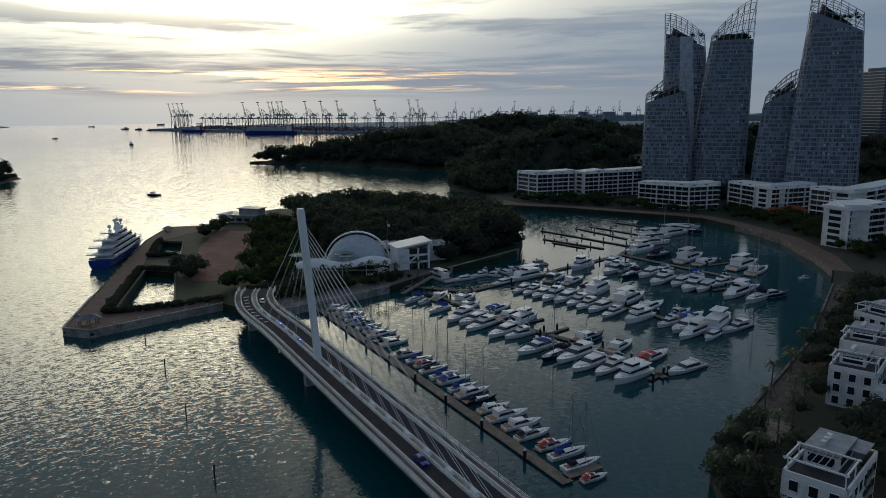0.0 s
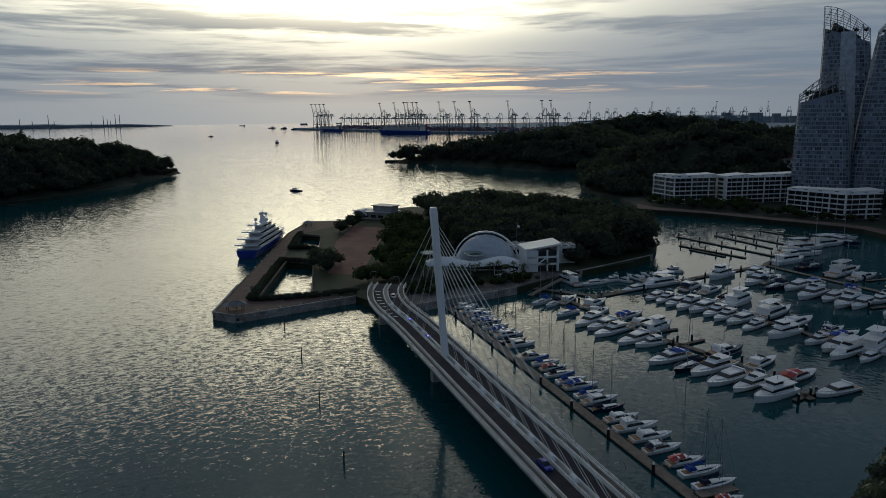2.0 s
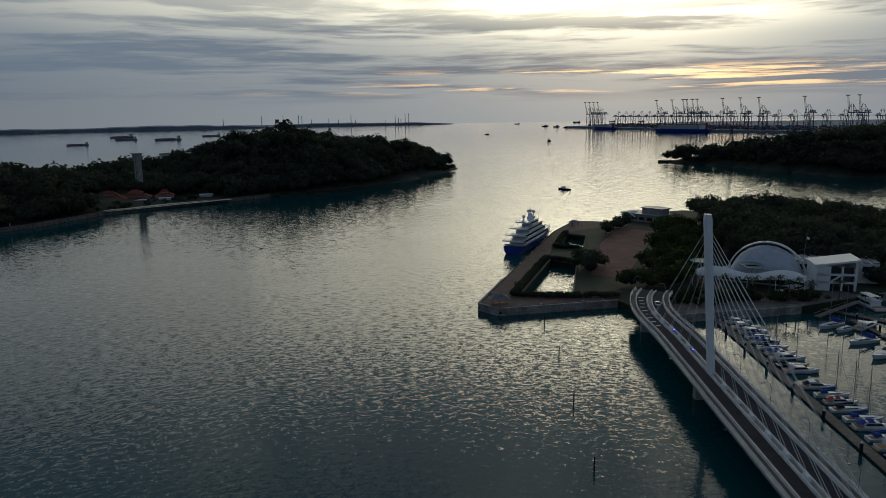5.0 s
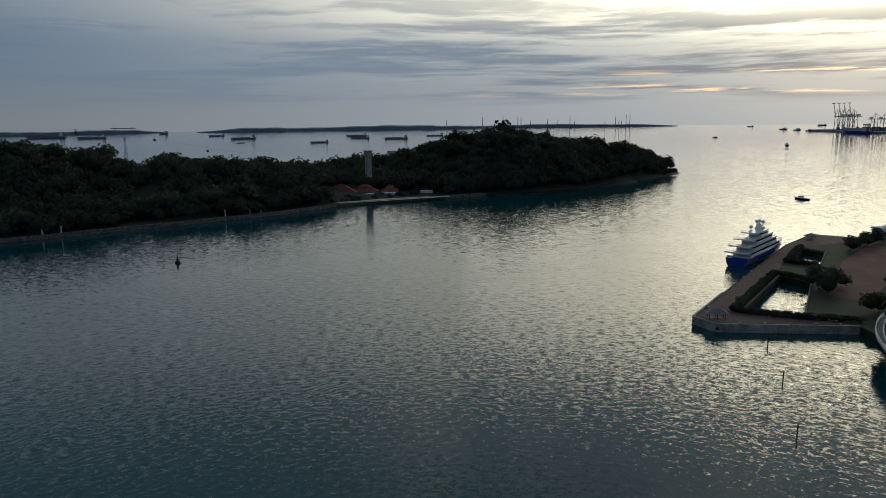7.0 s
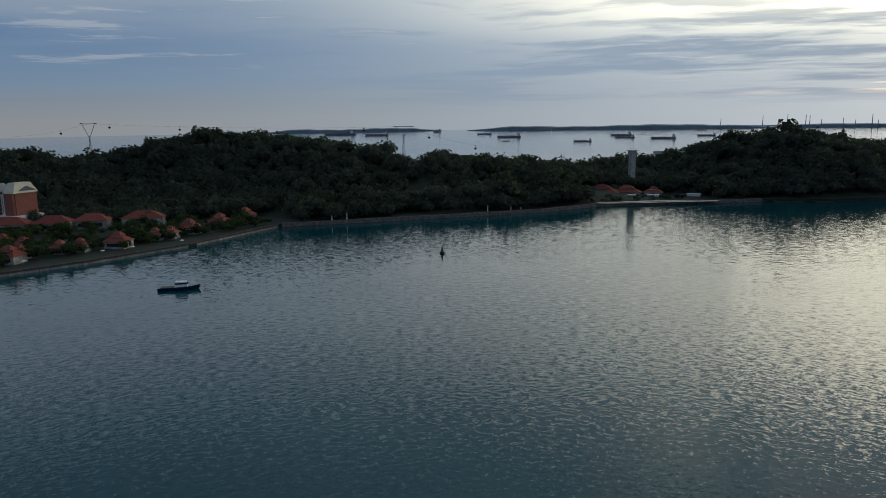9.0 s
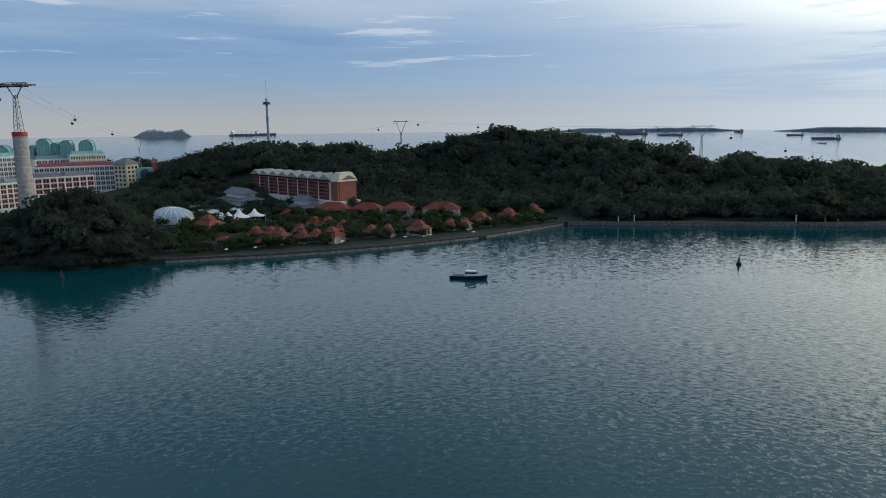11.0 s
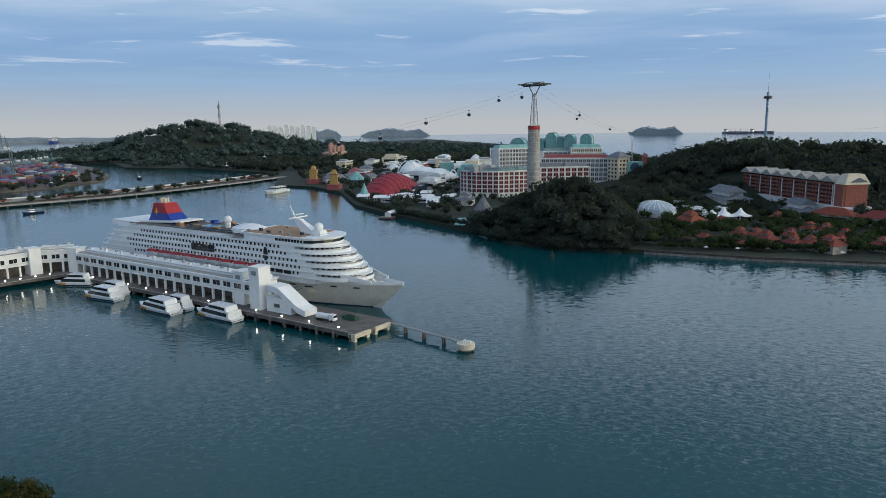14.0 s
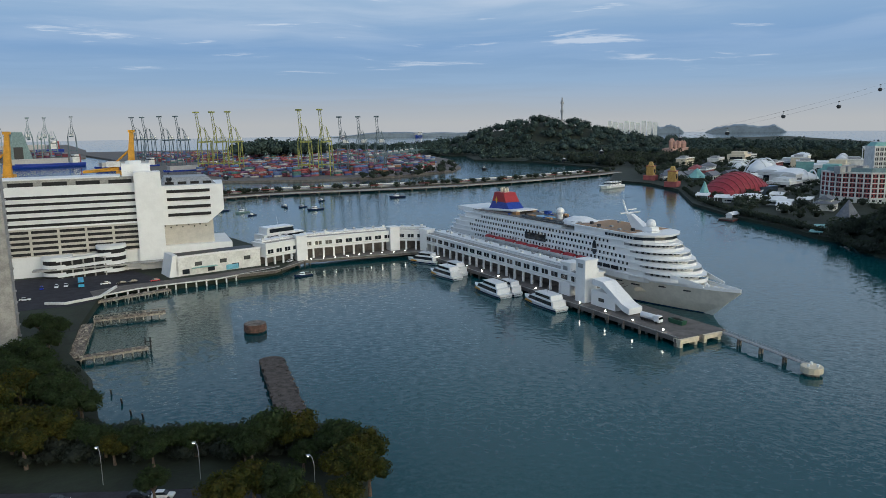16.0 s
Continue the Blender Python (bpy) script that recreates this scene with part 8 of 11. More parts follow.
# white shells, halls and waterside roofs of the resort
for x, y, rz, L, W2, h in ((-734, -680, 20, 46, 30, 24), (-678, -596, 55, 30, 18, 13), (-707, -593, -10, 34, 16, 15), (-823, -801, 15, 26, 18, 12), (-944, -731, 35, 44, 20, 22)):
    o = thing("shell_hall", x, y, 2.6, rz, "white shell-roofed attraction hall with arched ribs", "building", "shell halls")
    part("shell", Shape().loft([[(-L / 2 + L * k / 10, W2 / 2 * math.cos(math.pi * j / 8) * (.5 + .5 * math.sin(math.pi * (k + 1) / 12)), h * (.45 + .55 * math.sin(math.pi * (k + 1) / 12)) * (.35 + .65 * math.sin(math.pi * j / 8))) for j in range(9)] for k in range(11)]), M["membrane"], o, smooth=True)
    for q in (-.32, 0, .32):
        part("rib", Shape().path([(L * q, (W2 / 2 + .6) * math.cos(math.pi * j / 10), (h + 1.2) * math.sin(math.pi * j / 10)) for j in range(11)], .8, 5), M["white"], o)
    part("base_wall", Shape().box(0, 0, 0, L * .9, W2 * .9, h * .4), M["dirtywhite"], o)
    part("window_band", Shape().box(0, 0, h * .12, L * .91, W2 * .92, h * .14), M["glass"], o)
for x, y, rz, w, d, h, m, lb in ((-919, -784, 40, 60, 20, 18, "cream", "long tan attraction building with small windows"), (-805, -676, 40, 34, 20, 20, "copper", "pale green glass-walled attraction hall"), (-913, -945, 35, 50, 18, 10, "dirtywhite", "white low attraction building by the trees"), (-846, -944, 30, 44, 16, 12, "cream", "pinkish low attraction building"), (-1014, -972, 30, 40, 18, 12, "dirtywhite", "white distant attraction hall"), (-885, -669, 45, 50, 22, 20, "dirtywhite", "white pavilion hotel with a flat roof"), (-862, -777, 25, 30, 16, 12, "pinkred", "low red and white hall"), (-703, -743, 30, 34, 12, 9, "pinkred", "dark red waterfront hall")):
    o = thing("attraction_block", x, y, 2.6, rz, lb, "building", "attraction blocks")
    part("wall", Shape().box(0, 0, 0, w, d, h), M[m], o)
    part("cornice", Shape().box(0, 0, h, w + 1.4, d + 1.4, .8), M["dirtywhite"], o)
    if "hip" in lb:
        part("roof", Shape().hip(0, 0, h + .8, w + 4, d + 4, 7, 0, .3), M["slate"], o)
    else:
        part("roof_house", Shape().box(w * .15, 0, h + .8, w * .4, d * .6, 3), M["steel"], o)
    for f in range(max(1, int(h / 4))):
        for k in range(int(w / 5)):
            for sd in (-1, 1):
                part("window", Shape().box(-w / 2 + 2.6 + 5 * k, sd * d / 2, 1.2 + 4 * f, 2.8, .4, 1.9), M["glass"], o)
for x, y, rz, w in ((-632, -721, 20, 30), (-666, -733, 25, 34), (-679, -707, 25, 26), (-638, -639, 30, 30), (-717, -714, 25, 36)):
    o = thing("market_hall", x, y, 2.6, rz, "waterfront hall under a grey gabled roof", "building", "waterfront halls")
    part("wall", Shape().box(0, 0, 0, w, 14, 5), M["dirtywhite"], o)
    part("roof", Shape().gable(0, 0, 5, w, 14, 5, 0, 1.2), M["slate"], o)
    for k in range(int(w / 6)):
        part("bay", Shape().box(-w / 2 + 3 + 6 * k, 7, .4, 3.6, .3, 3), M["glass"], o)
for x, y, rz in ((-499, -527, 40), (-500, -504, 38), (-515, -497, 36), (-525, -479, 34), (-518, -450, 34), (-549, -456, 30), (-562, -498, 34), (-571, -530, 34)):
    o = thing("wave_canopy", x, y, 2.6, rz, "white zigzag canopy along the theatre waterfront", "canopy", "wave canopies")
    part("roof", Shape().loft([[(-9 + 3 * k, -6, 4.5 + 1.6 * (k % 2)), (-9 + 3 * k, 6, 4.5 + 1.6 * (k % 2)), (-9 + 3 * k, 6, 4.8 + 1.6 * (k % 2)), (-9 + 3 * k, -6, 4.8 + 1.6 * (k % 2))] for k in range(7)]), M["membrane"], o)
    for px, py in ((-8, -5), (8, -5), (-8, 5), (8, 5)):
        part("post", Shape().tube((px, py, 0), (px, py, 5), .2, n=5), M["white"], o)
terr = thing("water_terrace", -438, -330, 0, 35, "stone waterside terrace with a teal awning", "terrace")
part("platform", Shape().box(0, 0, -1, 34, 12, 3.4), M["concrete"], terr)
part("awning", Shape().box(2, -16, 4.2, 40, 8, .4), M["copper"], terr, "long teal awning")
for k in range(6):
    part("awning_post", Shape().tube((-16 + 7 * k, -14, 2), (-16 + 7 * k, -14, 4.2), .15, n=5), M["white"], terr)

# work boat and buoys in the channel


def work_boat(x, y, rz, label, k=1.0, dark=True):
    b = thing("work_boat", x, y, 0, rz, label, "boat", "working boats")
    part("hull", Shape().loft(hull_rings(20 * k, 5.4 * k, 1.5 * k, .85, 1.6, full=.6)), M["navy" if dark else "greygreen"], b)
    part("wheelhouse", Shape().loft(slab(-2 * k, 4 * k, 3.8 * k, 3.2 * k, 1.6 * k, 4.2 * k, .2, .6, .92)), M["gel"], b)
    part("window_band", Shape().loft(slab(-1.9 * k, 4.05 * k, 3.86 * k, 3.28 * k, 2.9 * k, 3.7 * k, .1, .3, .95)), M["glass"], b)
    part("deck", Shape().box(-5.6 * k, 0, 1.4 * k, 6 * k, 4 * k, .3 * k), M["deckpave"], b)
    part("mast", Shape().tube((0, 0, 4.2 * k), (-.3 * k, 0, 7.5 * k), .1 * k, .05 * k), M["steel"], b)
    return b


work_boat(-364, -5, 80, "dark-hulled work boat with a white wheelhouse")


def buoy(x, y, label):
    b = thing("navigation_buoy", x, y, 0, 0, label, "buoy", "navigation buoys")
    part("float", Shape().disc(0, 0, -.6, 1.6, 1.6, 12, .9), M["black"], b)
    part("tower", Shape().disc(0, 0, 1.0, .9, 3.0, 6, .35), M["dark"], b)
    part("light", Shape().disc(0, 0, 4.0, .3, .6, 8), M["dark"], b)


buoy(-400, 145, "dark channel buoy with a lattice top")
buoy(-364, -222, "dark green channel buoy with a lattice top")

# ---- cruise ship at its pier ----
ship = thing("cruise_ship", -195.2, -406.3, 0, 97.06, "white cruise ship with a red and blue funnel at the pier", "cruise ship")


def ship_half(x):
    if x < 20:
        return 11.2 + 1.8 * x / 20
    if x < 128:
        return 13.0
    return max(0.25, 13.0 * math.cos(min(1, (x - 128) / 75) * math.pi / 2) ** 0.8)


def ship_low(x):
    if x < 20:
        return 8.0 + 4.5 * x / 20
    if x < 120:
        return 12.5
    return max(0.2, 12.5 * math.cos(min(1, (x - 120) / 66) * math.pi / 2) ** 0.9)


rings = []
for x in [0, 6, 14, 24, 40, 60, 80, 100, 120, 130, 140, 148, 156, 164, 172, 178, 184, 190, 196, 203]:
    sheer = 9.6 + 2.0 * max(0, (x - 120) / 83) ** 2
    xl = min(x, 120) + max(0, x - 120) * (186 - 120) / 83
    w, l = ship_half(x), ship_low(xl)
    rings.append([(xl, -l * .85, -4), (xl, -l, 0.3), (xl + (x - xl) * .55, -(l + (w - l) * .35), 5), (x, -w, sheer), (x, w, sheer), (xl + (x - xl) * .55, l + (w - l) * .35, 5), (xl, l, .3), (xl, l * .85, -4)])
part("hull", Shape().loft(rings), mat("weathered_ship_white", (0.70, 0.66, 0.58), 0.45, var=0.12, scale=0.12), ship, "off-white hull with faint rust streaks", smooth=False)
part("boot_top", Shape().loft([[(r[1][0] * 1.0005, r[1][1] * 1.006, -.5), (r[1][0] * 1.0005, r[1][1] * 1.008, 0.75), (r[6][0] * 1.0005, r[6][1] * 1.008, .75), (r[6][0] * 1.0005, r[6][1] * 1.006, -.5)] for r in rings]), M["navy"], ship, "dark blue waterline band")
part("fore_deck", Shape().prism([(165, -9), (178, -6.6), (190, -4), (199, -1), (199, 1), (190, 4), (178, 6.6), (165, 9)], 10.3, 10.62), M["teak"], ship, "timber-coloured foredeck")
for sgn in (-1, 1):
    bul = Shape()
    rr = []
    for x in (160, 168, 176, 184, 190, 196, 202.5):
        y, z = sgn * ship_half(x) * .98, 9.6 + 2.0 * max(0, (x - 120) / 83) ** 2
        rr.append([(x, y - .12, z), (x, y + .12, z), (x, y + .12, z + 1.3), (x, y - .12, z + 1.3)])
    bul.loft(rr)
    part("bulwark", bul, M["white"], ship)


def tier(x0, x1, w, z0, z1, nose=7.0, name="deck_tier", m="white"):
    """A tier of the superstructure with a rounded front."""
    pts = [(x0, -w * .92), (x0 + 3, -w)]
    pts += [(x1 - nose, -w), (x1 - nose * .55, -w * .86), (x1 - nose * .2, -w * .55), (x1, -w * .2)]
    pts += [(px, -py) for px, py in reversed(pts)]
    return part(name, Shape().prism(pts, z0, z1), M[m], ship)


TIERS = [(2, 178, 12.9, 9.6, 12.3), (4, 183, 12.7, 12.3, 15.0), (7, 180, 12.7, 15.0, 17.7), (10, 177, 12.6, 17.7, 20.4), (14, 174, 12.4, 20.4, 23.1), (20, 170, 12.2, 23.1, 25.9)]
for k, (x0, x1, w, z0, z1) in enumerate(TIERS):
    tier(x0, x1 - (6 if k == 0 else 3.0), w, z0, z1 - .35, 16)
    tier(x0 - 1.5, x1 + .9, w + .35, z1 - .35, z1, 17, name="deck_edge")


def front_outline(x1, w, n=10):
    """Half-round front of a deck, from one side to the other."""
    return [(x1 - 17 * (1 - math.cos(a)), w * math.sin(a)) for a in [math.pi / 2 * (i / n - 1) for i in range(2 * n + 1)]]


# curved white bulwarks before each terrace; grey walls behind stand for shade, with windows
for k, (x0, x1, w, z0, z1) in enumerate(TIERS[1:]):
    out, back_in = front_outline(x1 + 1.0, w + .4), front_outline(x1 + .75, w + .15)
    part("terrace_bulwark", Shape().loft([[(a, b, z0 - .3), (a, b, z0 + 1.25), (c, d, z0 + 1.25), (c, d, z0 - .3)] for (a, b), (c, d) in zip(out, back_in)]), M["white"], ship)
    inner = front_outline(x1 - 2.85, w * .99)
    part("terrace_shade", Shape().loft([[(a + .1, b, z0 + 1.3), (a + .1, b, z1 - .5), (a - .2, b * .98, z1 - .5), (a - .2, b * .98, z0 + 1.3)] for a, b in inner]), M["steel"], ship, "terrace wall with its shade put into the grey")
    for a, b in inner[2:-2]:
        part("front_window", Shape().box(a + .1, b, z0 + 1.45, .9, .9, .7), M["glass"], ship)
tier(26, 169, 12.9, 25.9, 26.3, 16, name="bridge_deck")
tier(118, 166, 12.0, 26.3, 29.2, 9, name="bridge")
part("bridge_window", Shape().prism([(140, -12.1), (157, -12.1), (161.2, -10.4), (164.4, -6.6), (166.1, -2.4), (166.1, 2.4), (164.4, 6.6), (161.2, 10.4), (157, 12.1), (140, 12.1)], 27.3, 28.5), M["glass"], ship, "long dark bridge windows")
for i in range(9):
    part("window_bar", Shape().box(142 + 1.9 * i, -12.12, 27.25, .22, .2, 1.3), M["white"], ship)
tier(116, 167.6, 12.7, 29.2, 29.7, 10, name="bridge_roof")
tier(30, 112, 11.8, 26.3, 28.0, 3, name="sun_deck_house")
part("sun_deck", Shape().box(72, 0, 28.0, 84, 24.6, .25), M["deckpave"], ship, "grey-brown sun deck")
part("pool", Shape().box(82, 0, 28.25, 12, 6, .12), mat("pool_water", (0.05, 0.25, 0.40), 0.1), ship, "small blue pool")
for i in range(7):
    part("deck_sunshade", Shape().box(60 + i * 7, 8 * (-1) ** i, 28.2, 3.5, 2.4, 1.6), M["canvas_b" if i == 2 else "teak"], ship)
part("glass_screen", Shape().box(94, -11.7, 28.2, 34, .2, 1.6), M["bluegl"], ship)
part("canopy", Shape().ball((112, -2, 28.2), (11, 8, 3.6), 14, 6, low=-.02), M["membrane"], ship, "white domed canopy")
part("top_rail", Shape().path([(30, -12.2, 27.2), (112, -12.2, 29.2)], .1, 4).path([(117, -12.4, 30.7), (156, -12.4, 30.7), (161, -8, 30.7), (162.5, 0, 30.7)], .1, 4), M["steel"], ship)
part("bridge_top_deck", Shape().box(137, 0, 29.7, 36, 23, .12), M["teak"], ship, "brown planked top deck")
for i in range(8):
    part("deck_locker", Shape().box(120 + 4.4 * i, (-9.5, -6, 7)[i % 3], 29.8, 1.5, 1.1, .9 + .3 * (i % 2)), M["dark" if i % 2 else "steel"], ship)
for i in range(12):
    part("deck_locker", Shape().box(64 + 3.9 * i, (-10.5, -8.6, -5, 6)[i % 4], 28.25, 1.3, .8, .7 + .3 * (i % 3)), M["dark" if i % 3 else "canvas_b"], ship)
# side windows of the cabins, on the side of the pier
cab = Shape().box(0, 0, 0, .95, .16, 1.25).mesh("cabin_window", M["glass"])
for row, (x0, x1, w, z0) in enumerate(((26, 118, 12.9, 10.7), (34, 158, 12.75, 13.3), (30, 160, 12.7, 16.0), (28, 158, 12.7, 18.7), (34, 150, 12.5, 21.4), (40, 146, 12.3, 24.1))):
    n = int((x1 - x0) / 2.55)
    for i in range(n):
        if row == 1 and 50 < x0 + i * 2.55 < 126:
            continue
        part("cabin_window", cab, parent=ship, at=pose(x0 + i * 2.55, -w - .02, z0))
port = Shape()
for row, (x0, x1, w, z0) in enumerate(((26, 118, 12.9, 10.7), (30, 160, 12.7, 16.0), (28, 158, 12.7, 18.7), (34, 150, 12.5, 21.4))):
    for i in range(int((x1 - x0) / 2.55)):
        port.box(x0 + i * 2.55, w + .02, z0, 1.15, .16, 1.35)
tagged(part("cabin_windows", port, M["glass"], ship), kind="stuff")
hole = Shape().disc(0, 0, 0, .42, .12, 8).mesh("porthole", M["glass"])
for zz in (7.2,):
    for i in range(26):
        part("porthole", hole, parent=ship, at=pose(44 + i * 3.5, -12.9 + (0.35 if zz < 5 else 0), zz, 90, 0, 0))
part("lounge_window", Shape().box(90, -12.85, 18.2, 17, .3, 3.4), M["glass"], ship, "long dark lounge window")
# proud dark box in place of the promenade's recessed shade
part("promenade_recess", Shape().box(88, -12.88, 12.5, 84, .3, 3.0), M["dark"], ship, "dark band standing for shade in the promenade deck")
for i in range(9):
    lb = part("lifeboat", Shape().loft([[(q[0], q[1], q[2]) for q in r] for r in hull_rings(8.4, 2.7, 1.2, .7, 1.1)]), M["gel"], ship, at=pose(52 + i * 9.6, -14.3, 13.4) @ Matrix.Diagonal((1.0, 1.25, 1.2, 1.0)))
    part("lifeboat_canopy", Shape().loft(slab(-3.8, 3.6, 2.5, 1.6, 1.15, 2.1, .5, .8, .7)), M["redp"], lb, "bright red canopy")
    part("davit", Shape().path([(48.5 + i * 9.6, -12.8, 16.8), (48.5 + i * 9.6, -14.4, 16.6), (48.5 + i * 9.6, -14.4, 15.2)], .16, 5), M["white"], ship)
# funnel
fun = part("funnel", Shape().loft([[(36, -5.2, 28), (58, -5.2, 28), (58, 5.2, 28), (36, 5.2, 28)], [(39, -4.6, 33.2), (52.5, -4.6, 33.2), (52.5, 4.6, 33.2), (39, 4.6, 33.2)]]), M["blue"], ship, "dark blue lower funnel")
part("funnel_top", Shape().loft([[(39, -4.62, 33.2), (52.5, -4.62, 33.2), (52.5, 4.62, 33.2), (39, 4.62, 33.2)], [(40.6, -4.1, 38.4), (49, -4.1, 38.4), (49, 4.1, 38.4), (40.6, 4.1, 38.4)]]), M["redp"], fun, "red upper funnel")
for i in range(4):
    part("exhaust_pipe", Shape().tube((42 + 1.8 * i, (-1) ** i * 1.4, 38), (41.6 + 1.8 * i, (-1) ** i * 1.4, 40.8), .65, n=8), M["cream"], fun)
star = Shape()
pts = []
for i in range(16):
    rr = 2.0 if i % 4 == 0 else (1.25 if i % 2 == 0 else .6)
    pts.append((43.4 + rr * math.sin(i * math.pi / 8), 34.0 + rr * math.cos(i * math.pi / 8)))
star.loft([[(px, -4.95 + (pz - 33) * .10, pz) for px, pz in pts], [(px, -4.75 + (pz - 33) * .10, pz) for px, pz in pts]])
part("emblem", star, mat("gold_paint", (0.75, 0.45, 0.06), 0.4, var=.1), fun, "plain golden star shape")
part("funnel_wing", Shape().loft([[(24, -9, 27.4), (66, -7, 29.6), (66, 7, 29.6), (24, 9, 27.4)], [(24, -9, 28.4), (66, -7, 30.3), (66, 7, 30.3), (24, 9, 28.4)]]), M["white"], ship, "white deck wing round the funnel")
part("radome", Shape().ball((94, 0, 32.2), (2.1, 2.1, 2.1), 14, 8).tube((94, 0, 28), (94, 0, 31), 1.2, 1.5, 10), M["white"], ship)
part("radome", Shape().ball((157, -1.5, 33.2), (2.1, 2.1, 2.1), 14, 8).box(157, -1.5, 29.7, 6, 5, 2.2, 0, .8), M["white"], ship)
part("radome", Shape().ball((152, 3.6, 32.4), (1.8, 1.8, 1.8), 12, 7).tube((152, 3.6, 29.6), (152, 3.6, 31), .8), M["white"], ship)
mst = part("radar_mast", Shape().loft([[(147, -2.4, 29.7), (156, -2.4, 29.7), (156, 2.4, 29.7), (147, 2.4, 29.7)], [(141, -1, 36), (144.5, -1, 36), (144.5, 1, 36), (141, 1, 36)]]), M["white"], ship, "raked white radar mast")
part("yard", Shape().tube((143, -6, 36.6), (143, 6, 36.6), .3).tube((141, 0, 35.8), (138, 0, 42), .55, .2), M["white"], mst)
part("radar_bar", Shape().box(144, 0, 38, .6, 5, .4), M["white"], mst)
part("aft_house", Shape().prism([(12, -11), (34, -11.6), (34, 11.6), (12, 11)], 25.9, 28.6), M["white"], ship)
for k, (x0, z) in enumerate(((2, 12.3), (4, 15), (7, 17.7), (10, 20.4), (14, 23.1))):
    part("stern_window", Shape().box(x0 + .1, 0, z - 1.9, .5, 17, 1.2), M["glass"], ship)
swirl = Shape()
for q in range(3):
    pts = [(138 + 16 * t, -(ship_half(138 + 16 * t) * .93 + .12), 7.0 - 2.6 * math.sin(t * 3.0 + q * .5) + q * .4) for t in [i / 10 for i in range(11)]]
    swirl.path(pts, .13, 4)
part("hull_swirl", swirl, mat("dark_plum_paint", (0.12, 0.03, 0.07), .5), ship, "thin curling painted lines")
part("oval_window", Shape().loft([[(134 + 1.3 * math.cos(a * math.pi / 8), -12.62 - o, 20.6 + 3.4 * math.sin(a * math.pi / 8)) for a in range(16)] for o in (0, .25)]), M["glass"], ship, "tall oval lift window")
for i in range(4):
    part("promenade_window", Shape().box(132 + 5.2 * i, -12.95, 13.0, 4.2, .3, 1.5), M["glass"], ship, "long dark promenade window")
for x, z, w in ((150, 8.0, 4.5), (158, 7.6, 4.0), (172, 8.8, 5.0), (182, 8.9, 3.0)):
    part("mooring_slot", Shape().box(x, -ship_half(x) * (.96 if x < 160 else .93), z, w, .5, .55, 14 if x < 165 else 26), M["dark"], ship)
for i in range(20):
    part("deck_rail", Shape().box(31 + 4 * i, -12.3, 26.3, .12, .12, 1.5), M["white"], ship)
for sgn in (-1, 1):
    part("wing_screen", Shape().loft([[(176, sgn * 9.6, 12.4), (176, sgn * 9.2, 12.4), (176, sgn * 9.2, 15.4), (176, sgn * 9.6, 15.4)], [(190, sgn * 6.2, 12.0), (190, sgn * 5.8, 12.0), (190, sgn * 5.8, 12.9), (190, sgn * 6.2, 12.9)]]), M["white"], ship, "white wind screen sloping to the foredeck")
for x, y in ((184, 2.5), (184, -2.5), (191, 0), (187, 0)):
    part("winch", Shape().disc(x, y, 10.6, .9, 1.3, 10, .8), M["white"], ship)
for i in range(16):
    part("deck_chair_row", Shape().box(64 + 2.8 * i, 9.5 - (i % 3), 28.25, 1.8, .7, .5), M["canvas_b" if i % 5 == 0 else "dirtywhite"], ship)
part("hull_door", Shape().box(160, -9.6, 5.2, 5, .6, 1.6, 22), M["cream"], ship)

# pier
pier = tagged(part("pier_deck", Shape().prism([(-178, -190.5), (-200.5, -192.5), (-181, -396), (-178, -412), (-96, -404), (-74, -381), (-25, -372), (-18, -366), (-72, -372), (-91, -392), (-157, -389)], 1.6, 3.1), M["deckpave"]), "grey-brown concrete cruise pier deck on piles", "pier", kind="structure")
fend = Shape().box(0, 0, .1, .9, .6, 2.7).mesh("fender", M["oldconc"])
for i in range(24):
    t = i / 23
    part("fender", fend, parent=pier, at=pose(-177.6 + 20.4 * t, -192 - 196 * t, 0, 0, 0, 96))
pl = Shape().tube((0, 0, -3), (0, 0, 1.8), .55, n=8).mesh("pier_pile", M["oldconc"])
for i in range(28):
    t = i / 27
    for off in (1.5, 15):
        part("pier_pile", pl, parent=pier, at=pose(-178.5 + 20.4 * t - off, -194 - 194 * t, 0))
for i in range(24):
    t = i / 23
    part("pier_pile", pl, parent=pier, at=pose(-95 + 72 * t, -391 + 21 * t - (4 if t < .3 else 0), 0))
kerb = part("kerb", Shape().path([(-178.4, -191.5, 3.2), (-157.6, -388.5, 3.2), (-91.5, -391.4, 3.2), (-72.4, -371.6, 3.2), (-19, -365.8, 3.2)], .18, 4), M["concrete"], pier)
for i, (x, y, rz) in enumerate(((-182, -191.6, 5), (-193.5, -192.6, 5))):
    dol = thing("fender_block", x, y, 0, rz, "pale cream concrete fender block at the pier head", "fender", "pier head blocks")
    part("beam", Shape().box(0, 0, 1.4, 9, 3.2, 1.6), M["cream"], dol)
    for px in (-3.5, 3.5):
        part("leg", Shape().box(px, 0, -2, 1.4, 2.4, 3.5), M["cream"], dol)
gl = thing("quay_light", -178.2, -199, 3.1, 0, "small lit lamp along the pier edge", "lamp", "pier edge lamps")
part("stem", Shape().tube((0, 0, 0), (0, 0, .9), .06, n=5), M["steel"], gl)
part("lens", Shape().ball((0, 0, 1.05), (.34, .34, .28), 7, 5), M["lamp"], gl, "glowing warm lens")
for i in range(1, 13):
    t = i / 12.5
    copy_thing(gl, pose(-178.2 + 20 * t, -199 - 188 * t, 3.1))
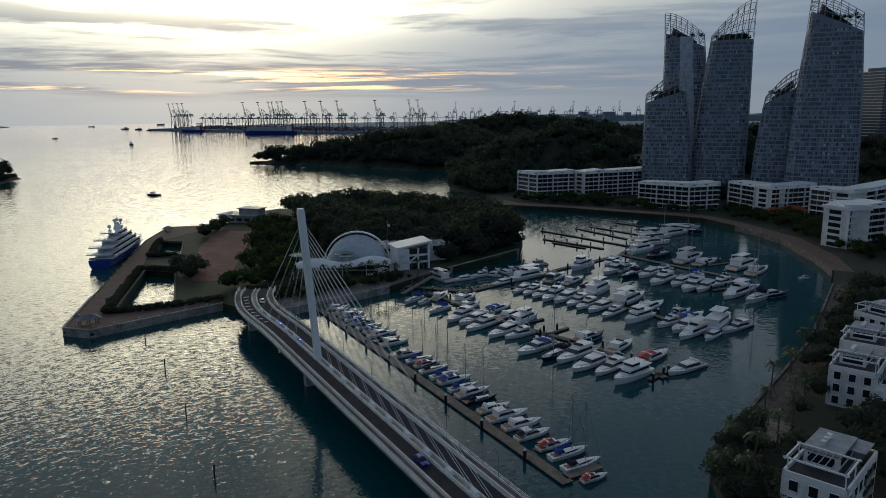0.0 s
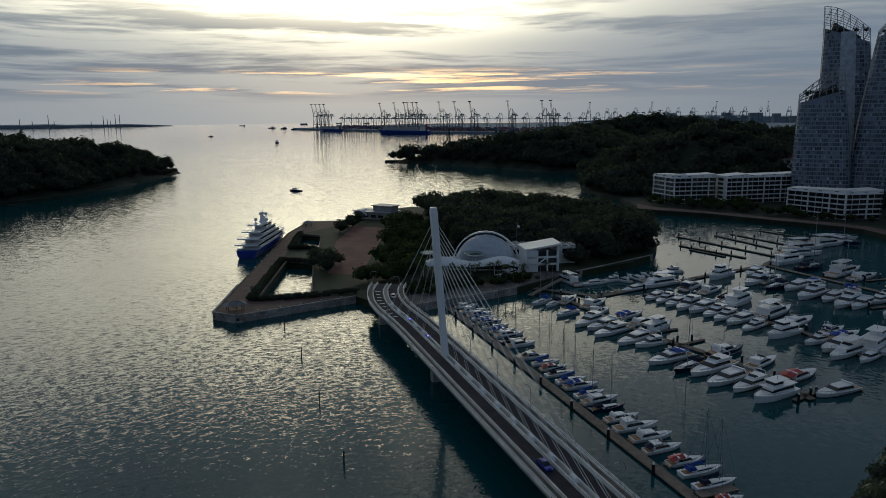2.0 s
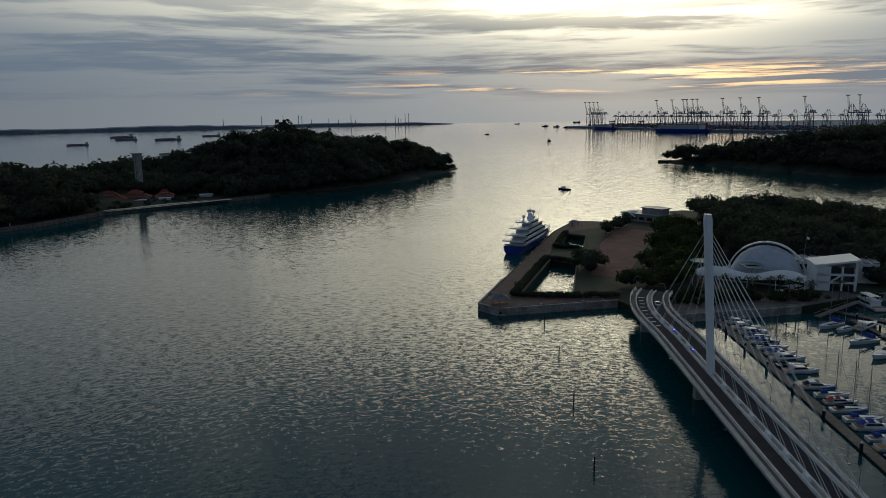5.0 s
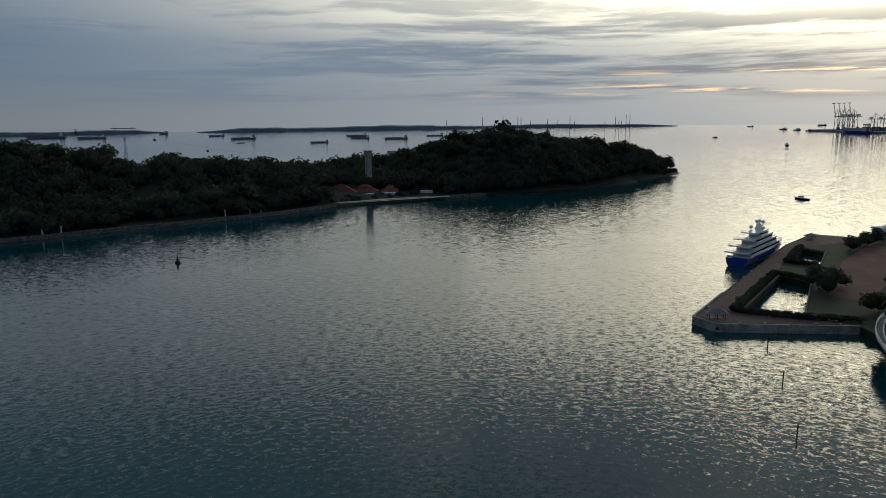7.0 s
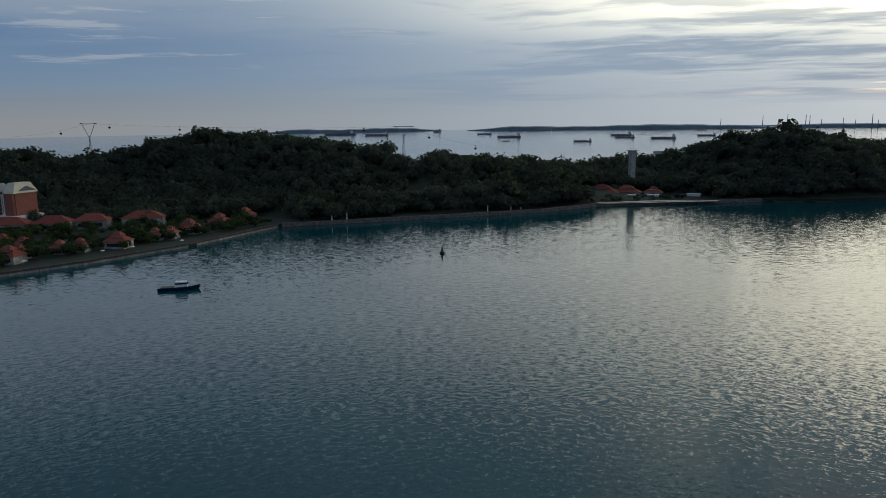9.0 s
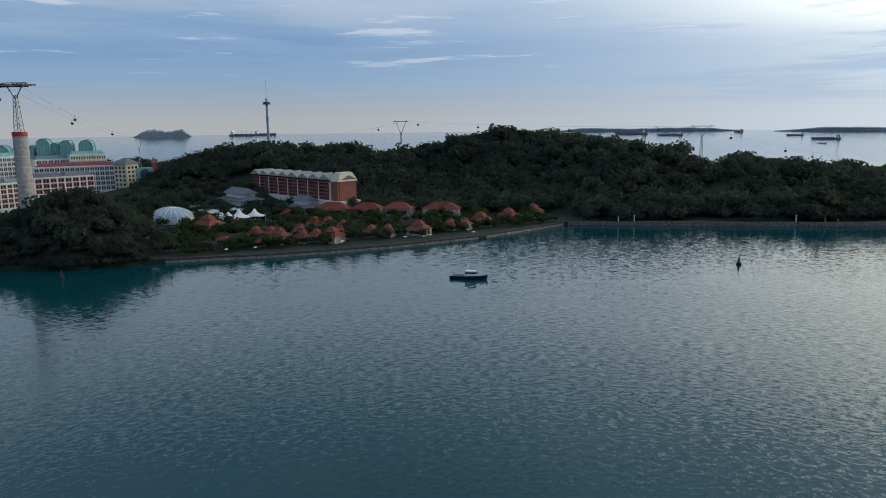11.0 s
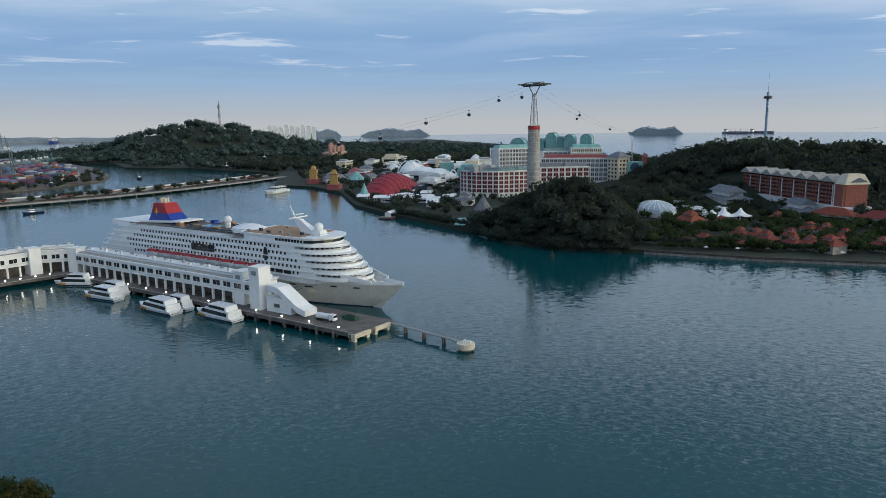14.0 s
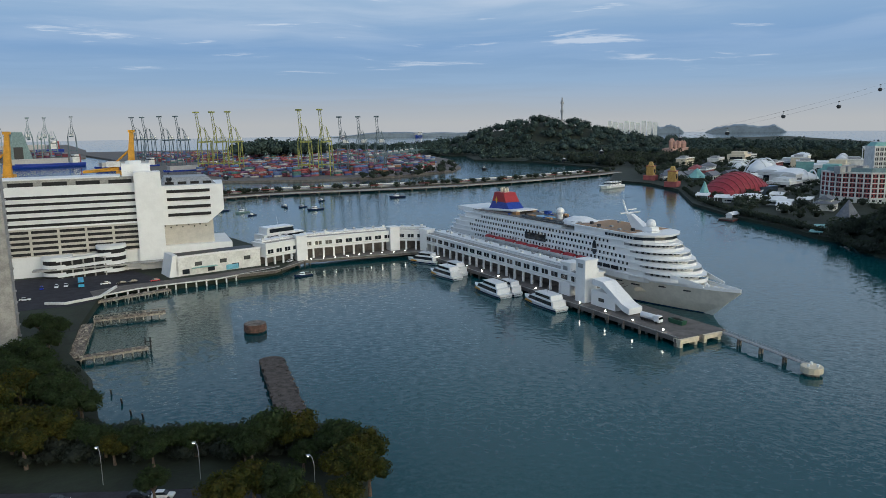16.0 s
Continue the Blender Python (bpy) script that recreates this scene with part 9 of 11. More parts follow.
for i in range(9):
    t = i / 9
    copy_thing(gl, pose(-150 + 62 * t, -390.2 + (0 if t < .9 else 8), 3.1))
catw = thing("catwalk", -199, -193, 0, 87, "narrow grey steel catwalk out to a mooring dolphin", "catwalk")
part("deck", Shape().box(19, 0, 2.2, 38, 1.8, .35), M["steel"], catw)
for sgn in (-.85, .85):
    part("handrail", Shape().path([(0, sgn, 3.5), (38, sgn, 3.5)], .05, 4), M["steel"], catw)
    part("handrail", Shape().path([(0, sgn, 3.0), (38, sgn, 3.0)], .04, 4), M["steel"], catw)
for i in range(20):
    part("rail_post", Shape().box(i * 2, .85, 2.5, .08, .08, 1.0).box(i * 2, -.85, 2.5, .08, .08, 1.0), M["steel"], catw)
for x in (9, 19, 29):
    part("trestle", Shape().tube((x, -.7, -3), (x, -.5, 2.3), .4, n=7).tube((x, .7, -3), (x, .5, 2.3), .4, n=7), M["oldconc"], catw)
dolphin = thing("mooring_dolphin", -196.4, -153, 0, 0, "round concrete mooring dolphin with bollards", "dolphin")
part("cap", Shape().disc(0, 0, .8, 3.2, 1.9, 14), M["cream"], dolphin)
part("pile_group", Shape().disc(0, 0, -3, 2.4, 3.9, 10), M["oldconc"], dolphin)
for a in (0, 2, 4):
    part("bollard", Shape().disc(1.6 * math.cos(a), 1.6 * math.sin(a), 2.7, .4, .8, 8), M["white"], dolphin)


# terminal hall on the pier
def arcade(name, a, b, depth, z, label, tall=12.0, bay=6.0, open_h=5.4, side=1):
    a, b = Vector(a), Vector(b)
    d = b - a
    L = d.length
    o = thing(name, a.x, a.y, z, math.degrees(math.atan2(d.y, d.x)), label, "terminal")
    n = max(1, round(L / bay))
    w = L / n
    part("upper_wall", Shape().box(L / 2, side * depth / 2, open_h, L, depth, tall - open_h - .6), M["white"], o)
    part("roof", Shape().box(L / 2, side * depth / 2, tall - .6, L + .8, depth + 1.2, .6), M["membrane"], o)
    part("roof_step", Shape().box(L / 2, side * depth * .62, tall, L - 2, depth * .5, 1.3), M["white"], o)
    part("roof_walk", Shape().box(L / 2, side * depth * .2, tall, L - 1, depth * .28, .12), M["concrete"], o, "grey roof walkway")
    for q in (.05, .36, .88):
        part("roof_rail", Shape().path([(.5, side * depth * q, tall + (1.0 if q < .5 else 2.2)), (L - .5, side * depth * q, tall + (1.0 if q < .5 else 2.2))], .06, 4), M["steel"], o)
    for i in range(n):
        part("roof_vent", Shape().box((i + .5) * w, side * depth * (.55 + .12 * (i % 2)), tall + 1.3, 1.4, 1.0, .7 + .3 * (i % 3)), M["steel" if i % 2 else "dirtywhite"], o)
    # dark brown tone gives this wall the shade of the open arcade
    part("inner_wall", Shape().box(L / 2, side * depth * .75, 0, L, depth * .4, open_h), M["deckpave"], o, "dark brown ground floor with shade put into its colour")
    win = Shape().box(0, 0, 0, w * .62, .3, 2.1).mesh("window_pane", M["glass"])
    bar = Shape().box(0, 0, 0, .18, .36, 2.1).mesh("window_bar", M["white"])
    col = Shape().box(0, 0, 0, .9, .9, open_h).mesh("column", M["white"])
    for i in range(n):
        part("window_pane", win, parent=o, at=pose((i + .5) * w, -side * .05, open_h + 2.0))
        part("window_bar", bar, parent=o, at=pose((i + .5) * w, -side * .05, open_h + 2.0))
    for i in range(n + 1):
        part("column", col, parent=o, at=pose(i * w, side * .5, 0))
    part("sill_band", Shape().box(L / 2, -side * .15, open_h + 1.2, L, .4, .35), M["dirtywhite"], o)
    return o


arcade("terminal_hall", (-162.5, -388), (-178.5, -252), 13, 3.1, "long white two-storey terminal hall with an open arcade", tall=10.6, bay=7.0, open_h=4.9, side=1)
arcade("terminal_gallery", (-92, -397), (-146, -401), 11, 3.1, "white two-storey gallery with square windows over an arcade", side=1)
arcade("terminal_gallery_bend", (-149, -402), (-164, -393), 10, 3.1, "short white gallery at the bend of the pier", side=1)
arcade("terminal_wing", (-70, -386), (-90, -396), 12, 3.1, "white terminal wing beside the shop building", open_h=4.4, side=1)
for x, y, rz, h in ((-90.5, -396.5, 5, 13.5), (-147, -402.5, 5, 13.5), (-164.5, -391, 20, 12.5), (-179.5, -249, 97, 17.5), (-180.5, -262, 97, 14)):
    tw = thing("stair_tower", x, y, 3.1, rz, "white square stair tower of the terminal", "tower", "terminal stair towers")
    part("wall", Shape().box(0, 0, 0, 6, 6.5, h), M["white"], tw)
    part("cornice", Shape().box(0, 0, h, 6.5, 7, .5), M["white"], tw)
    part("louvre", Shape().box(0, -3.3, h - 3, 3, .2, 1.8), M["steel"], tw)
br = thing("boarding_bridge", -182, -243, 3.1, 97, "white covered boarding stair sloping down to the pier", "boarding bridge")
part("sloping_roof", Shape().loft([[(0, -4, 8.5), (0, 3, 8.5), (0, 3, 11), (0, -4, 11)], [(6, -4, 8.0), (6, 3, 8.0), (6, 3, 10.6), (6, -4, 10.6)], [(17, -4, 1.4), (17, 3, 1.4), (17, 3, 4.0), (17, -4, 4.0)], [(21, -4, .4), (21, 3, .4), (21, 3, 2.8), (21, -4, 2.8)]]), M["membrane"], br)
part("side_wall", Shape().box(6, -.5, 0, 14, 6, 6.2), M["white"], br)
part("window_pane", Shape().box(5, -3.6, 2.2, 3, .2, 1.4), M["glass"], br)
gw = thing("boarding_gangway", -184, -284, 9.8, 97, "white boxy boarding gangway on the terminal roof line", "boarding bridge")
part("tunnel", Shape().box(0, 5, -1.0, 14, 3.4, 3.2), M["white"], gw)
part("tunnel_window", Shape().box(0, 3.25, .2, 11, .2, 1.0), M["glass"], gw)
part("leg", Shape().box(-5, 5, -6.7, .8, .8, 5.7).box(5, 5, -6.7, .8, .8, 5.7), M["steel"], gw)
trk = thing("tanker_truck", -183.5, -212, 3.1, 100, "white tanker truck parked on the pier", "truck")
part("tank", Shape().tube((-4.6, 0, 1.9), (1.4, 0, 1.9), 1.15, n=12), M["white"], trk)
part("cab", Shape().loft(slab(2.0, 4.4, 2.3, 2.3, .7, 3.0, 0, .3, .95)), M["white"], trk)
part("windscreen", Shape().box(4.3, 0, 1.8, .2, 1.9, .8), M["glass"], trk)
part("chassis", Shape().box(-.3, 0, .5, 9, 2.0, .4), M["dark"], trk)
for wx in (-3.6, -2.4, 3.2):
    for wy in (-1.0, 1.0):
        part("wheel", Shape().tube((wx, wy - .15, .5), (wx, wy + .15, .5), .5, n=10), M["black"], trk)
skip = thing("skip_container", -190.5, -206, 3.1, 97, "open green steel skip full of dark waste", "skip")
part("body", Shape().loft([[(-3, -1.2, 0), (3, -1.2, 0), (3, 1.2, 0), (-3, 1.2, 0)], [(-3.4, -1.3, 1.6), (3.4, -1.3, 1.6), (3.4, 1.3, 1.6), (-3.4, 1.3, 1.6)]]), mat("green_steel", (0.03, 0.10, 0.06), .6), skip)
part("load", Shape().ball((0, 0, 1.5), (3, 1.1, .5), 10, 5), M["soil"], skip)


# ferries beside the pier
def ferry(x, y, rz, label, k=1.0):
    f = thing("ferry", x, y, 0, rz, label, "ferry", "ferries at the pier")
    part("hull", Shape().loft(hull_rings(24 * k, 7 * k, 1.7, .85, 1.5, full=.55)), M["gel"], f)
    part("hull_band", Shape().loft([[(r[1][0], r[1][1] * 1.03, .25), (r[1][0], r[1][1] * 1.05, .8), (r[4][0], r[4][1] * 1.05, .8), (r[4][0], r[4][1] * 1.03, .25)] for r in hull_rings(24 * k, 7 * k, 1.7, .85, 1.5, full=.55)]), M["navy"], f)
    part("saloon", Shape().loft(slab(-10.5 * k, 7 * k, 6.4 * k, 4.6 * k, 1.7, 4.2, .2, 2.6, .95)), M["gel"], f)
    part("saloon_window", Shape().loft(slab(-9.5 * k, 6.4 * k, 6.46 * k, 4.8 * k, 2.25, 3.75, .2, 1.1, .97)), M["glass"], f)
    part("upper_deck", Shape().loft(slab(-9 * k, 2 * k, 5.6 * k, 4.6 * k, 4.2, 6.0, .3, 1.6, .94)), M["gel"], f)
    part("upper_window", Shape().loft(slab(-8 * k, 1.8 * k, 5.66 * k, 4.8 * k, 4.65, 5.75, .2, .8, .95)), M["glass"], f)
    part("roof", Shape().box(-3.6 * k, 0, 6.0, 10 * k, 5.4 * k, .2), M["gel"], f)
    part("mast", Shape().tube((-3 * k, 0, 6.2), (-3.4 * k, 0, 9), .12, .06), M["steel"], f)
    part("side_panel", Shape().loft(slab(2.5 * k, 8 * k, 6.9 * k, 5.6 * k, 1.0, 1.75, .1, .8, 1.0)), M["oransteel"], f, "yellow painted side panel")
    return f


ferry(-154, -372, -55, "white passenger ferry with a yellow bow stripe", .85)
ferry(-150.5, -333, -77, "white twin-deck ferry moored outside another")
ferry(-158.2, -340, -80, "white twin-deck ferry moored at the pier", .9)
ferry(-155.8, -291, -84, "white two-deck passenger ferry with an open top", 1.1)
ferry(-163.2, -289, -84, "small dark-windowed ferry beside the pier", .8)
ferry(-165.8, -261, -84, "white ferry with dark window bands and yellow side", 1.1)
mv = ferry(-96, -470, 202, "large white motor cruiser behind the terminal", 1.9)
mv.scale.z = 2.1


# ---- shop and car park building ----
mall = thing("shopping_centre", 0, 0, 0, 0, "huge white shopping centre with long dark window bands and parking decks", "shopping centre")
at = pose(-9.5, -407, 3.2, 0, 0, 0.5)
Lm = 92.0
part("body", Shape().box(Lm / 2, -22, 0, Lm, 40, 44), M["white"], mall, at=at)
for i in range(5):
    part("window_band", Shape().box(Lm / 2, -1.72, 25.5 + 3.5 * i, Lm - 1, .6, 1.35), M["black"], mall, at=at)
    part("ledge", Shape().box(Lm / 2, -1.6, 24.6 + 3.5 * i, Lm, .9, .9), M["white"], mall, at=at)
BEIGE = mat("beige_concrete", (0.50, 0.475, 0.42), 0.8, var=0.12, scale=0.3)
part("parking_front", Shape().box(Lm / 2, -1.75, 10.6, Lm, .5, 14.0), BEIGE, mall, "beige concrete parking decks", at=at)
for i in range(5):
    for j in range(7):
        # black boxes stand for the shade in the open parking bays
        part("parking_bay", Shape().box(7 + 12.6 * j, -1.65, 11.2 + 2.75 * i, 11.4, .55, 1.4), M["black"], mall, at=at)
    part("parking_rail", Shape().box(Lm / 2, -1.42, 12.7 + 2.75 * i, Lm, .5, .9), BEIGE, mall, at=at)
part("roof_parapet", Shape().box(Lm / 2, -2.2, 44, Lm, 1, 1.6), M["white"], mall, at=at)
for j in range(6):
    # shade of the roof openings, put in as black blocks
    part("roof_opening", Shape().box(8 + 15 * j, -3.2, 45.3, 11, 1.4, 2.2), M["black"], mall, at=at)
part("roof_block", Shape().box(Lm / 2, -12, 44, Lm, 14, 4.6), M["concrete"], mall, at=at)
part("roof_cover", Shape().box(Lm / 2 + 4, -14, 48.6, Lm - 8, 18, .7), M["membrane"], mall, at=at)
part("stair_tower", Shape().box(-5, -5, 0, 13, 13, 51), M["white"], mall, at=at)
part("lift_house", Shape().box(0, -14, 48, 14, 10, 7).disc(1, -14, 55, 4, 1.5, 12), M["white"], mall, at=at)
part("east_block", Shape().loft([[(-37, -34, 11), (-11, -34, 11), (-11, -6, 11), (-37, -6, 11)], [(-37, -34, 24), (-11, -34, 24), (-11, -6, 24), (-37, -6, 24)]]), BEIGE, mall, "beige windowless lower block", at=at)
part("east_upper", Shape().loft([[(-38, -36, 22), (-11, -36, 22), (-11, -4, 22), (-34, -4, 22)], [(-46, -36, 29), (-11, -36, 29), (-11, -4, 29), (-43, -4, 29)], [(-46, -36, 43), (-11, -36, 43), (-11, -4, 43), (-43, -4, 43)]]), M["white"], mall, "white overhanging upper block", at=at)
for i in range(4):
    part("window_band", Shape().box(-25, -3.75, 26.5 + 4.2 * i, 22, .6, 1.6), M["black"], mall, at=at)
part("east_roof", Shape().loft([[(-40, -34, 43), (-12, -34, 43), (-12, -8, 43), (-40, -8, 43)], [(-36, -30, 47), (-14, -30, 47), (-14, -12, 47), (-36, -12, 47)]]), M["steel"], mall, at=at)
for i in range(4):
    part("roof_window", Shape().box(-35 + 6.4 * i, -3.9, 43.6, 4.4, .5, 1.4), M["black"], mall, at=at)
part("plinth", Shape().box(-24, -20, 0, 44, 36, 11), M["white"], mall, at=at)
for i in range(8):
    # black squares carry the dark of the vent holes
    part("vent_hole", Shape().box(-33 + 3 * i, -5.9, 20 + (i % 2), .7, .3, .7), M["black"], mall, at=at)
for cx, n in ((15, 4), (40, 3)):
    for i in range(n):
        part("ramp_rail", Shape().disc(cx, 1, 1.2 + 3.9 * i, 7.2, 1.7, 24), M["white"], mall, "curved white ramp parapet", at=at)
        # solid black discs take the place of shade between the ramp rails
        part("ramp_shade", Shape().disc(cx, 1, 2.9 + 3.9 * i if i < n - 1 else 0, 6.6, 2.2 if i < n - 1 else 1.2, 20), M["black"], mall, "black fill standing for shade inside the ramp", at=at)
for i in range(3):
    part("ramp_band", Shape().loft([[(15, 5, 2.4 + 3.9 * i), (15, 8.1, 2.4 + 3.9 * i), (15, 8.1, 3.7 + 3.9 * i), (15, 5, 3.7 + 3.9 * i)], [(40, 5, .6 + 3.9 * i), (40, 8.1, .6 + 3.9 * i), (40, 8.1, 1.9 + 3.9 * i), (40, 5, 1.9 + 3.9 * i)]]), M["white"], mall, at=at)
# a solid black block stands for the shade within the ramp
part("ramp_gap", Shape().box(28, 4, 0, 24, 6, 9), M["black"], mall, "black fill standing for shade inside the ramp", at=at)
for i in range(5):
    part("ramp_column", Shape().box(18 + 5 * i, 7.3, 0, .7, .7, 9.5), M["concrete"], mall, at=at)
part("canopy", Shape().box(20, 5, 4.2, 62, 6, .6), M["concrete"], mall, at=at)
sh = thing("waterside_shops", -68, -388.5, 3.1, 14.4, "low white waterside shop building with a dark flat roof", "shops")
sh.scale = (.92, 1, 1)
part("wall", Shape().box(25, -7, 0, 48, 14, 9.5), M["dirtywhite"], sh)
part("roof", Shape().box(25, -7, 9.5, 46, 12, .4), M["dark"], sh, "dark flat roof")
part("parapet", Shape().box(25, .1, 9.5, 49, .5, .9), M["white"], sh)
part("lean_to", Shape().loft(slab(48, 53, 14, 14, 0, 11, 0, 2.5, 1.0)), M["white"], sh, at=pose(0, -7, 0))
for i in range(6):
    part("window_pane", Shape().box(9 + 7 * i, .1, 1.0 if i % 2 else 4.5, 3.8, .3, 2.4 if i % 2 else 2.0), M["glass"], sh)
part("awning", Shape().box(34, 1.2, 3.6, 14, 2.4, .25), M["copper"], sh)
part("blue_front", Shape().box(18, .25, .4, 7, .25, 2.6), mat("pale_blue_paint", (0.15, 0.42, 0.55), .6), sh)
QUAY_EDGE = [(12, -349.5), (-6.5, -359), (-23, -362.5), (-42, -364.5), (-62, -374.5), (-76, -381.5)]
walk_deck = tagged(part("quay_walk", Shape().prism(QUAY_EDGE + [(-76, -384), (-60, -381), (-40, -375), (-20, -371), (4, -367), (14, -361)], 2.5, 3.34), M["deckpave"]), "brownish quay walk on white piles before the shops", "quay", kind="structure")
part("edge_beam", Shape().path([(x, y, 3.0) for x, y in QUAY_EDGE], .42, 4), M["dirtywhite"], walk_deck, "pale concrete edge beam")
qp = Shape().box(0, 0, -3, .7, .7, 5.6).mesh("quay_pile", M["dirtywhite"])
for (ax, ay), (bx, by) in zip(QUAY_EDGE, QUAY_EDGE[1:]):
    for i in range(4):
        part("quay_pile", qp, parent=walk_deck, at=pose(ax + (bx - ax) * i / 4, ay + (by - ay) * i / 4 - .6, 0))
forecourt = tagged(part("car_park", Shape().prism([(4, -366), (10, -343), (17, -335), (60, -335), (72, -404), (-4, -404), (-20, -368)], 3.2, 3.27), M["asphalt"]), "dark asphalt forecourt with parked cars", "car park", kind="structure")
tagged(part("car_park_wall", Shape().path([(3, -364, 3.9), (9, -345, 3.9), (22, -338, 3.9), (30, -342, 3.9)], .7, 4), M["dirtywhite"]), "pale curved forecourt wall", "wall", kind="structure")
for i, (x, y, rz, m, lb) in enumerate(((35, -376, 95, CAR_BLUE, "blue van parked on the forecourt"), (29, -377, 92, CAR_WHITE, "white van parked on the forecourt"), (25, -377.5, 92, CAR_WHITE, "white car parked on the forecourt"), (39, -354, 170, CAR_WHITE, "white car crossing the forecourt"), (8, -374, 15, CAR_WHITE, "white car by the pier gate"), (-4, -373, 12, CAR_DARK, "dark car by the waterside shops"), (-14, -371, 12, M["redp"], "red car by the waterside shops"), (-83, -391, 40, CAR_WHITE, "white and red car at the terminal"), (1, -372, 12, CAR_DARK, "dark car parked beside the pier"))):
    car(x, y, 3.27, rz, m, lb, "parked cars")
bus = thing("coach", 18.5, -376, 3.27, 95, "bright blue coach parked on the forecourt", "bus")
part("body", Shape().loft(slab(-5, 5, 2.5, 2.5, .5, 3.4, .1, .2, .96)), mat("light_blue_paint", (0.05, 0.38, 0.62), .35), bus)
part("window_band", Shape().loft(slab(-4.8, 5.02, 2.54, 2.54, 1.8, 2.7, .05, .1, .98)), M["glass"], bus)
for wx in (-3.2, 3.2):
    part("wheel", Shape().tube((wx, -1.3, .5), (wx, 1.3, .5), .5, n=10), M["black"], bus)
wt = thing("office_column", 33.5, -284, 3.2, 0, "edge of a tall pale concrete building", "building")
part("wall", Shape().box(4, 0, 0, 12, 6, 75), M["concrete"], wt)
for i in range(18):
    part("ledge", Shape().box(-2.1, 0, 4 * i + 2, .5, 6, .5), M["concrete"], wt)

# ---- old piers and the dolphin stump ----
stump = thing("stump_pier", -47.5, -274, 0, 20, "round rusty brick dolphin standing in the water", "dolphin")
part("drum", Shape().disc(0, 0, .6, 4.3, 2.6, 18, .97), mat("rusty_brick", (0.12, 0.07, 0.055), .9, var=.5, scale=.8, bump=.1), stump)
part("foot", Shape().disc(0, 0, -3, 3.7, 3.7, 14), M["black"], stump)
part("top_rubble", Shape().disc(0, 0, 3.2, 3.9, .15, 14), M["oldconc"], stump)
old = thing("old_jetty", -46.5, -233, 0, 87.0, "broken old stone jetty with a stained top", "jetty")
JL = 66
edge_n = [(x, 3.7 + .35 * math.sin(x * 1.7) + .25 * math.sin(x * 3.9)) for x in range(0, JL + 1, 2)]
edge_s = [(x, -3.4 - .3 * math.sin(x * 2.3 + 1)) for x in range(JL, -1, -2)]
cap = [(-1.6, -2.4), (-2.3, 0), (-1.6, 2.4)]
part("top", Shape().prism(edge_s + cap + edge_n, -3, 2.1), M["darkstone"], old)
jb = Shape().box(0, 0, 0, 1.9, .8, .6).mesh("edge_stone", M["darkstone"])
for i in range(32):
    part("edge_stone", jb, parent=old, at=pose(1 + 2 * i, 3.6 + .4 * math.sin(i * 2.1), 1.4 + .25 * math.sin(i * 1.3), 0, 0, 8 * math.sin(i * 3)))
    if i % 3 == 1:
        part("edge_stone", jb, parent=old, at=pose(1 + 2 * i, -3.4, 1.6, 0, 0, 6 * math.sin(i)))
rub = Shape()
for i in range(130):
    x, y = R.uniform(1, JL - 1), R.choice((R.uniform(3.6, 4.9), R.uniform(-3, 3.4)))
    rub.ball((x, y, 2.1 if abs(y) < 3.5 else .6), (R.uniform(.15, .45), R.uniform(.15, .4), R.uniform(.12, .3)), 6, 4)
tagged(part("rubble", rub, M["darkstone"], old), kind="stuff")


BROKEN = mat("broken_pale_concrete", (0.30, 0.26, 0.215), 0.9, var=0.55, scale=0.7, bump=0.08, island=0.3)


def jetty(x, y, rz, L, w, label, frame=True):
    j = thing("timber_jetty", x, y, 0, rz, label, "jetty", "derelict jetties")
    part("deck", Shape().box(L / 2, 0, 1.9, L, w, .35), M["oldconc"], j)
    for i in range(int(L / 3) + 1):
        for sgn in (-1, 1):
            part("post", Shape().tube((i * 3, sgn * w * .42, -2), (i * 3, sgn * w * .42, 2.0 + (1.1 if frame else 0)), .22, n=6), BROKEN if (i + sgn) % 3 else M["black"], j)
    for sgn in (-1, 1):
        part("edge_beam", Shape().box(L / 2, sgn * w * .48, 1.5, L, .3, .75), BROKEN, j)
    if frame:
        for sgn in (-1, 1):
            part("beam", Shape().box(L / 2, sgn * w * .45, 2.9, L, .25, .3), M["oldconc"], j)
    q = Shape()
    for _ in range(int(L * w * .8)):
        q.box(R.uniform(.3, L - .3), R.uniform(-w * .48, w * .48), 2.2, R.uniform(.2, 1.6), R.uniform(.2, .5), R.uniform(.08, .45), R.uniform(0, 180), R.uniform(.5, 1))
    tagged(part("rubble", q, BROKEN, j), kind="stuff")
    return j


jetty(9.7, -311.8, -178.9, 26.5, 4.2, "derelict pale concrete jetty with bare posts")
jetty(13.3, -261.1, -173.8, 23.0, 3.4, "derelict dark jetty with rubble", False)
jetty(-19.9, -355.8, 21.3, 37.5, 3.4, "old jetty with dark piles beside the pier", False)
jetty(12.7, -305.2, 88.5, 46.9, 6.5, "old quay edge strewn with rubble", False)
crs = thing("timber_dolphin", -9.7, -265.7, 0, 0, "black timber fender frame at the jetty end", "fender")
for px in (-.8, .8):
    part("post", Shape().tube((px, 0, -2), (px, 0, 5), .25, n=6), M["black"], crs)
for z in (1.5, 3.2):
    part("beam", Shape().box(0, 0, z, 2.6, .4, .4), M["black"], crs)
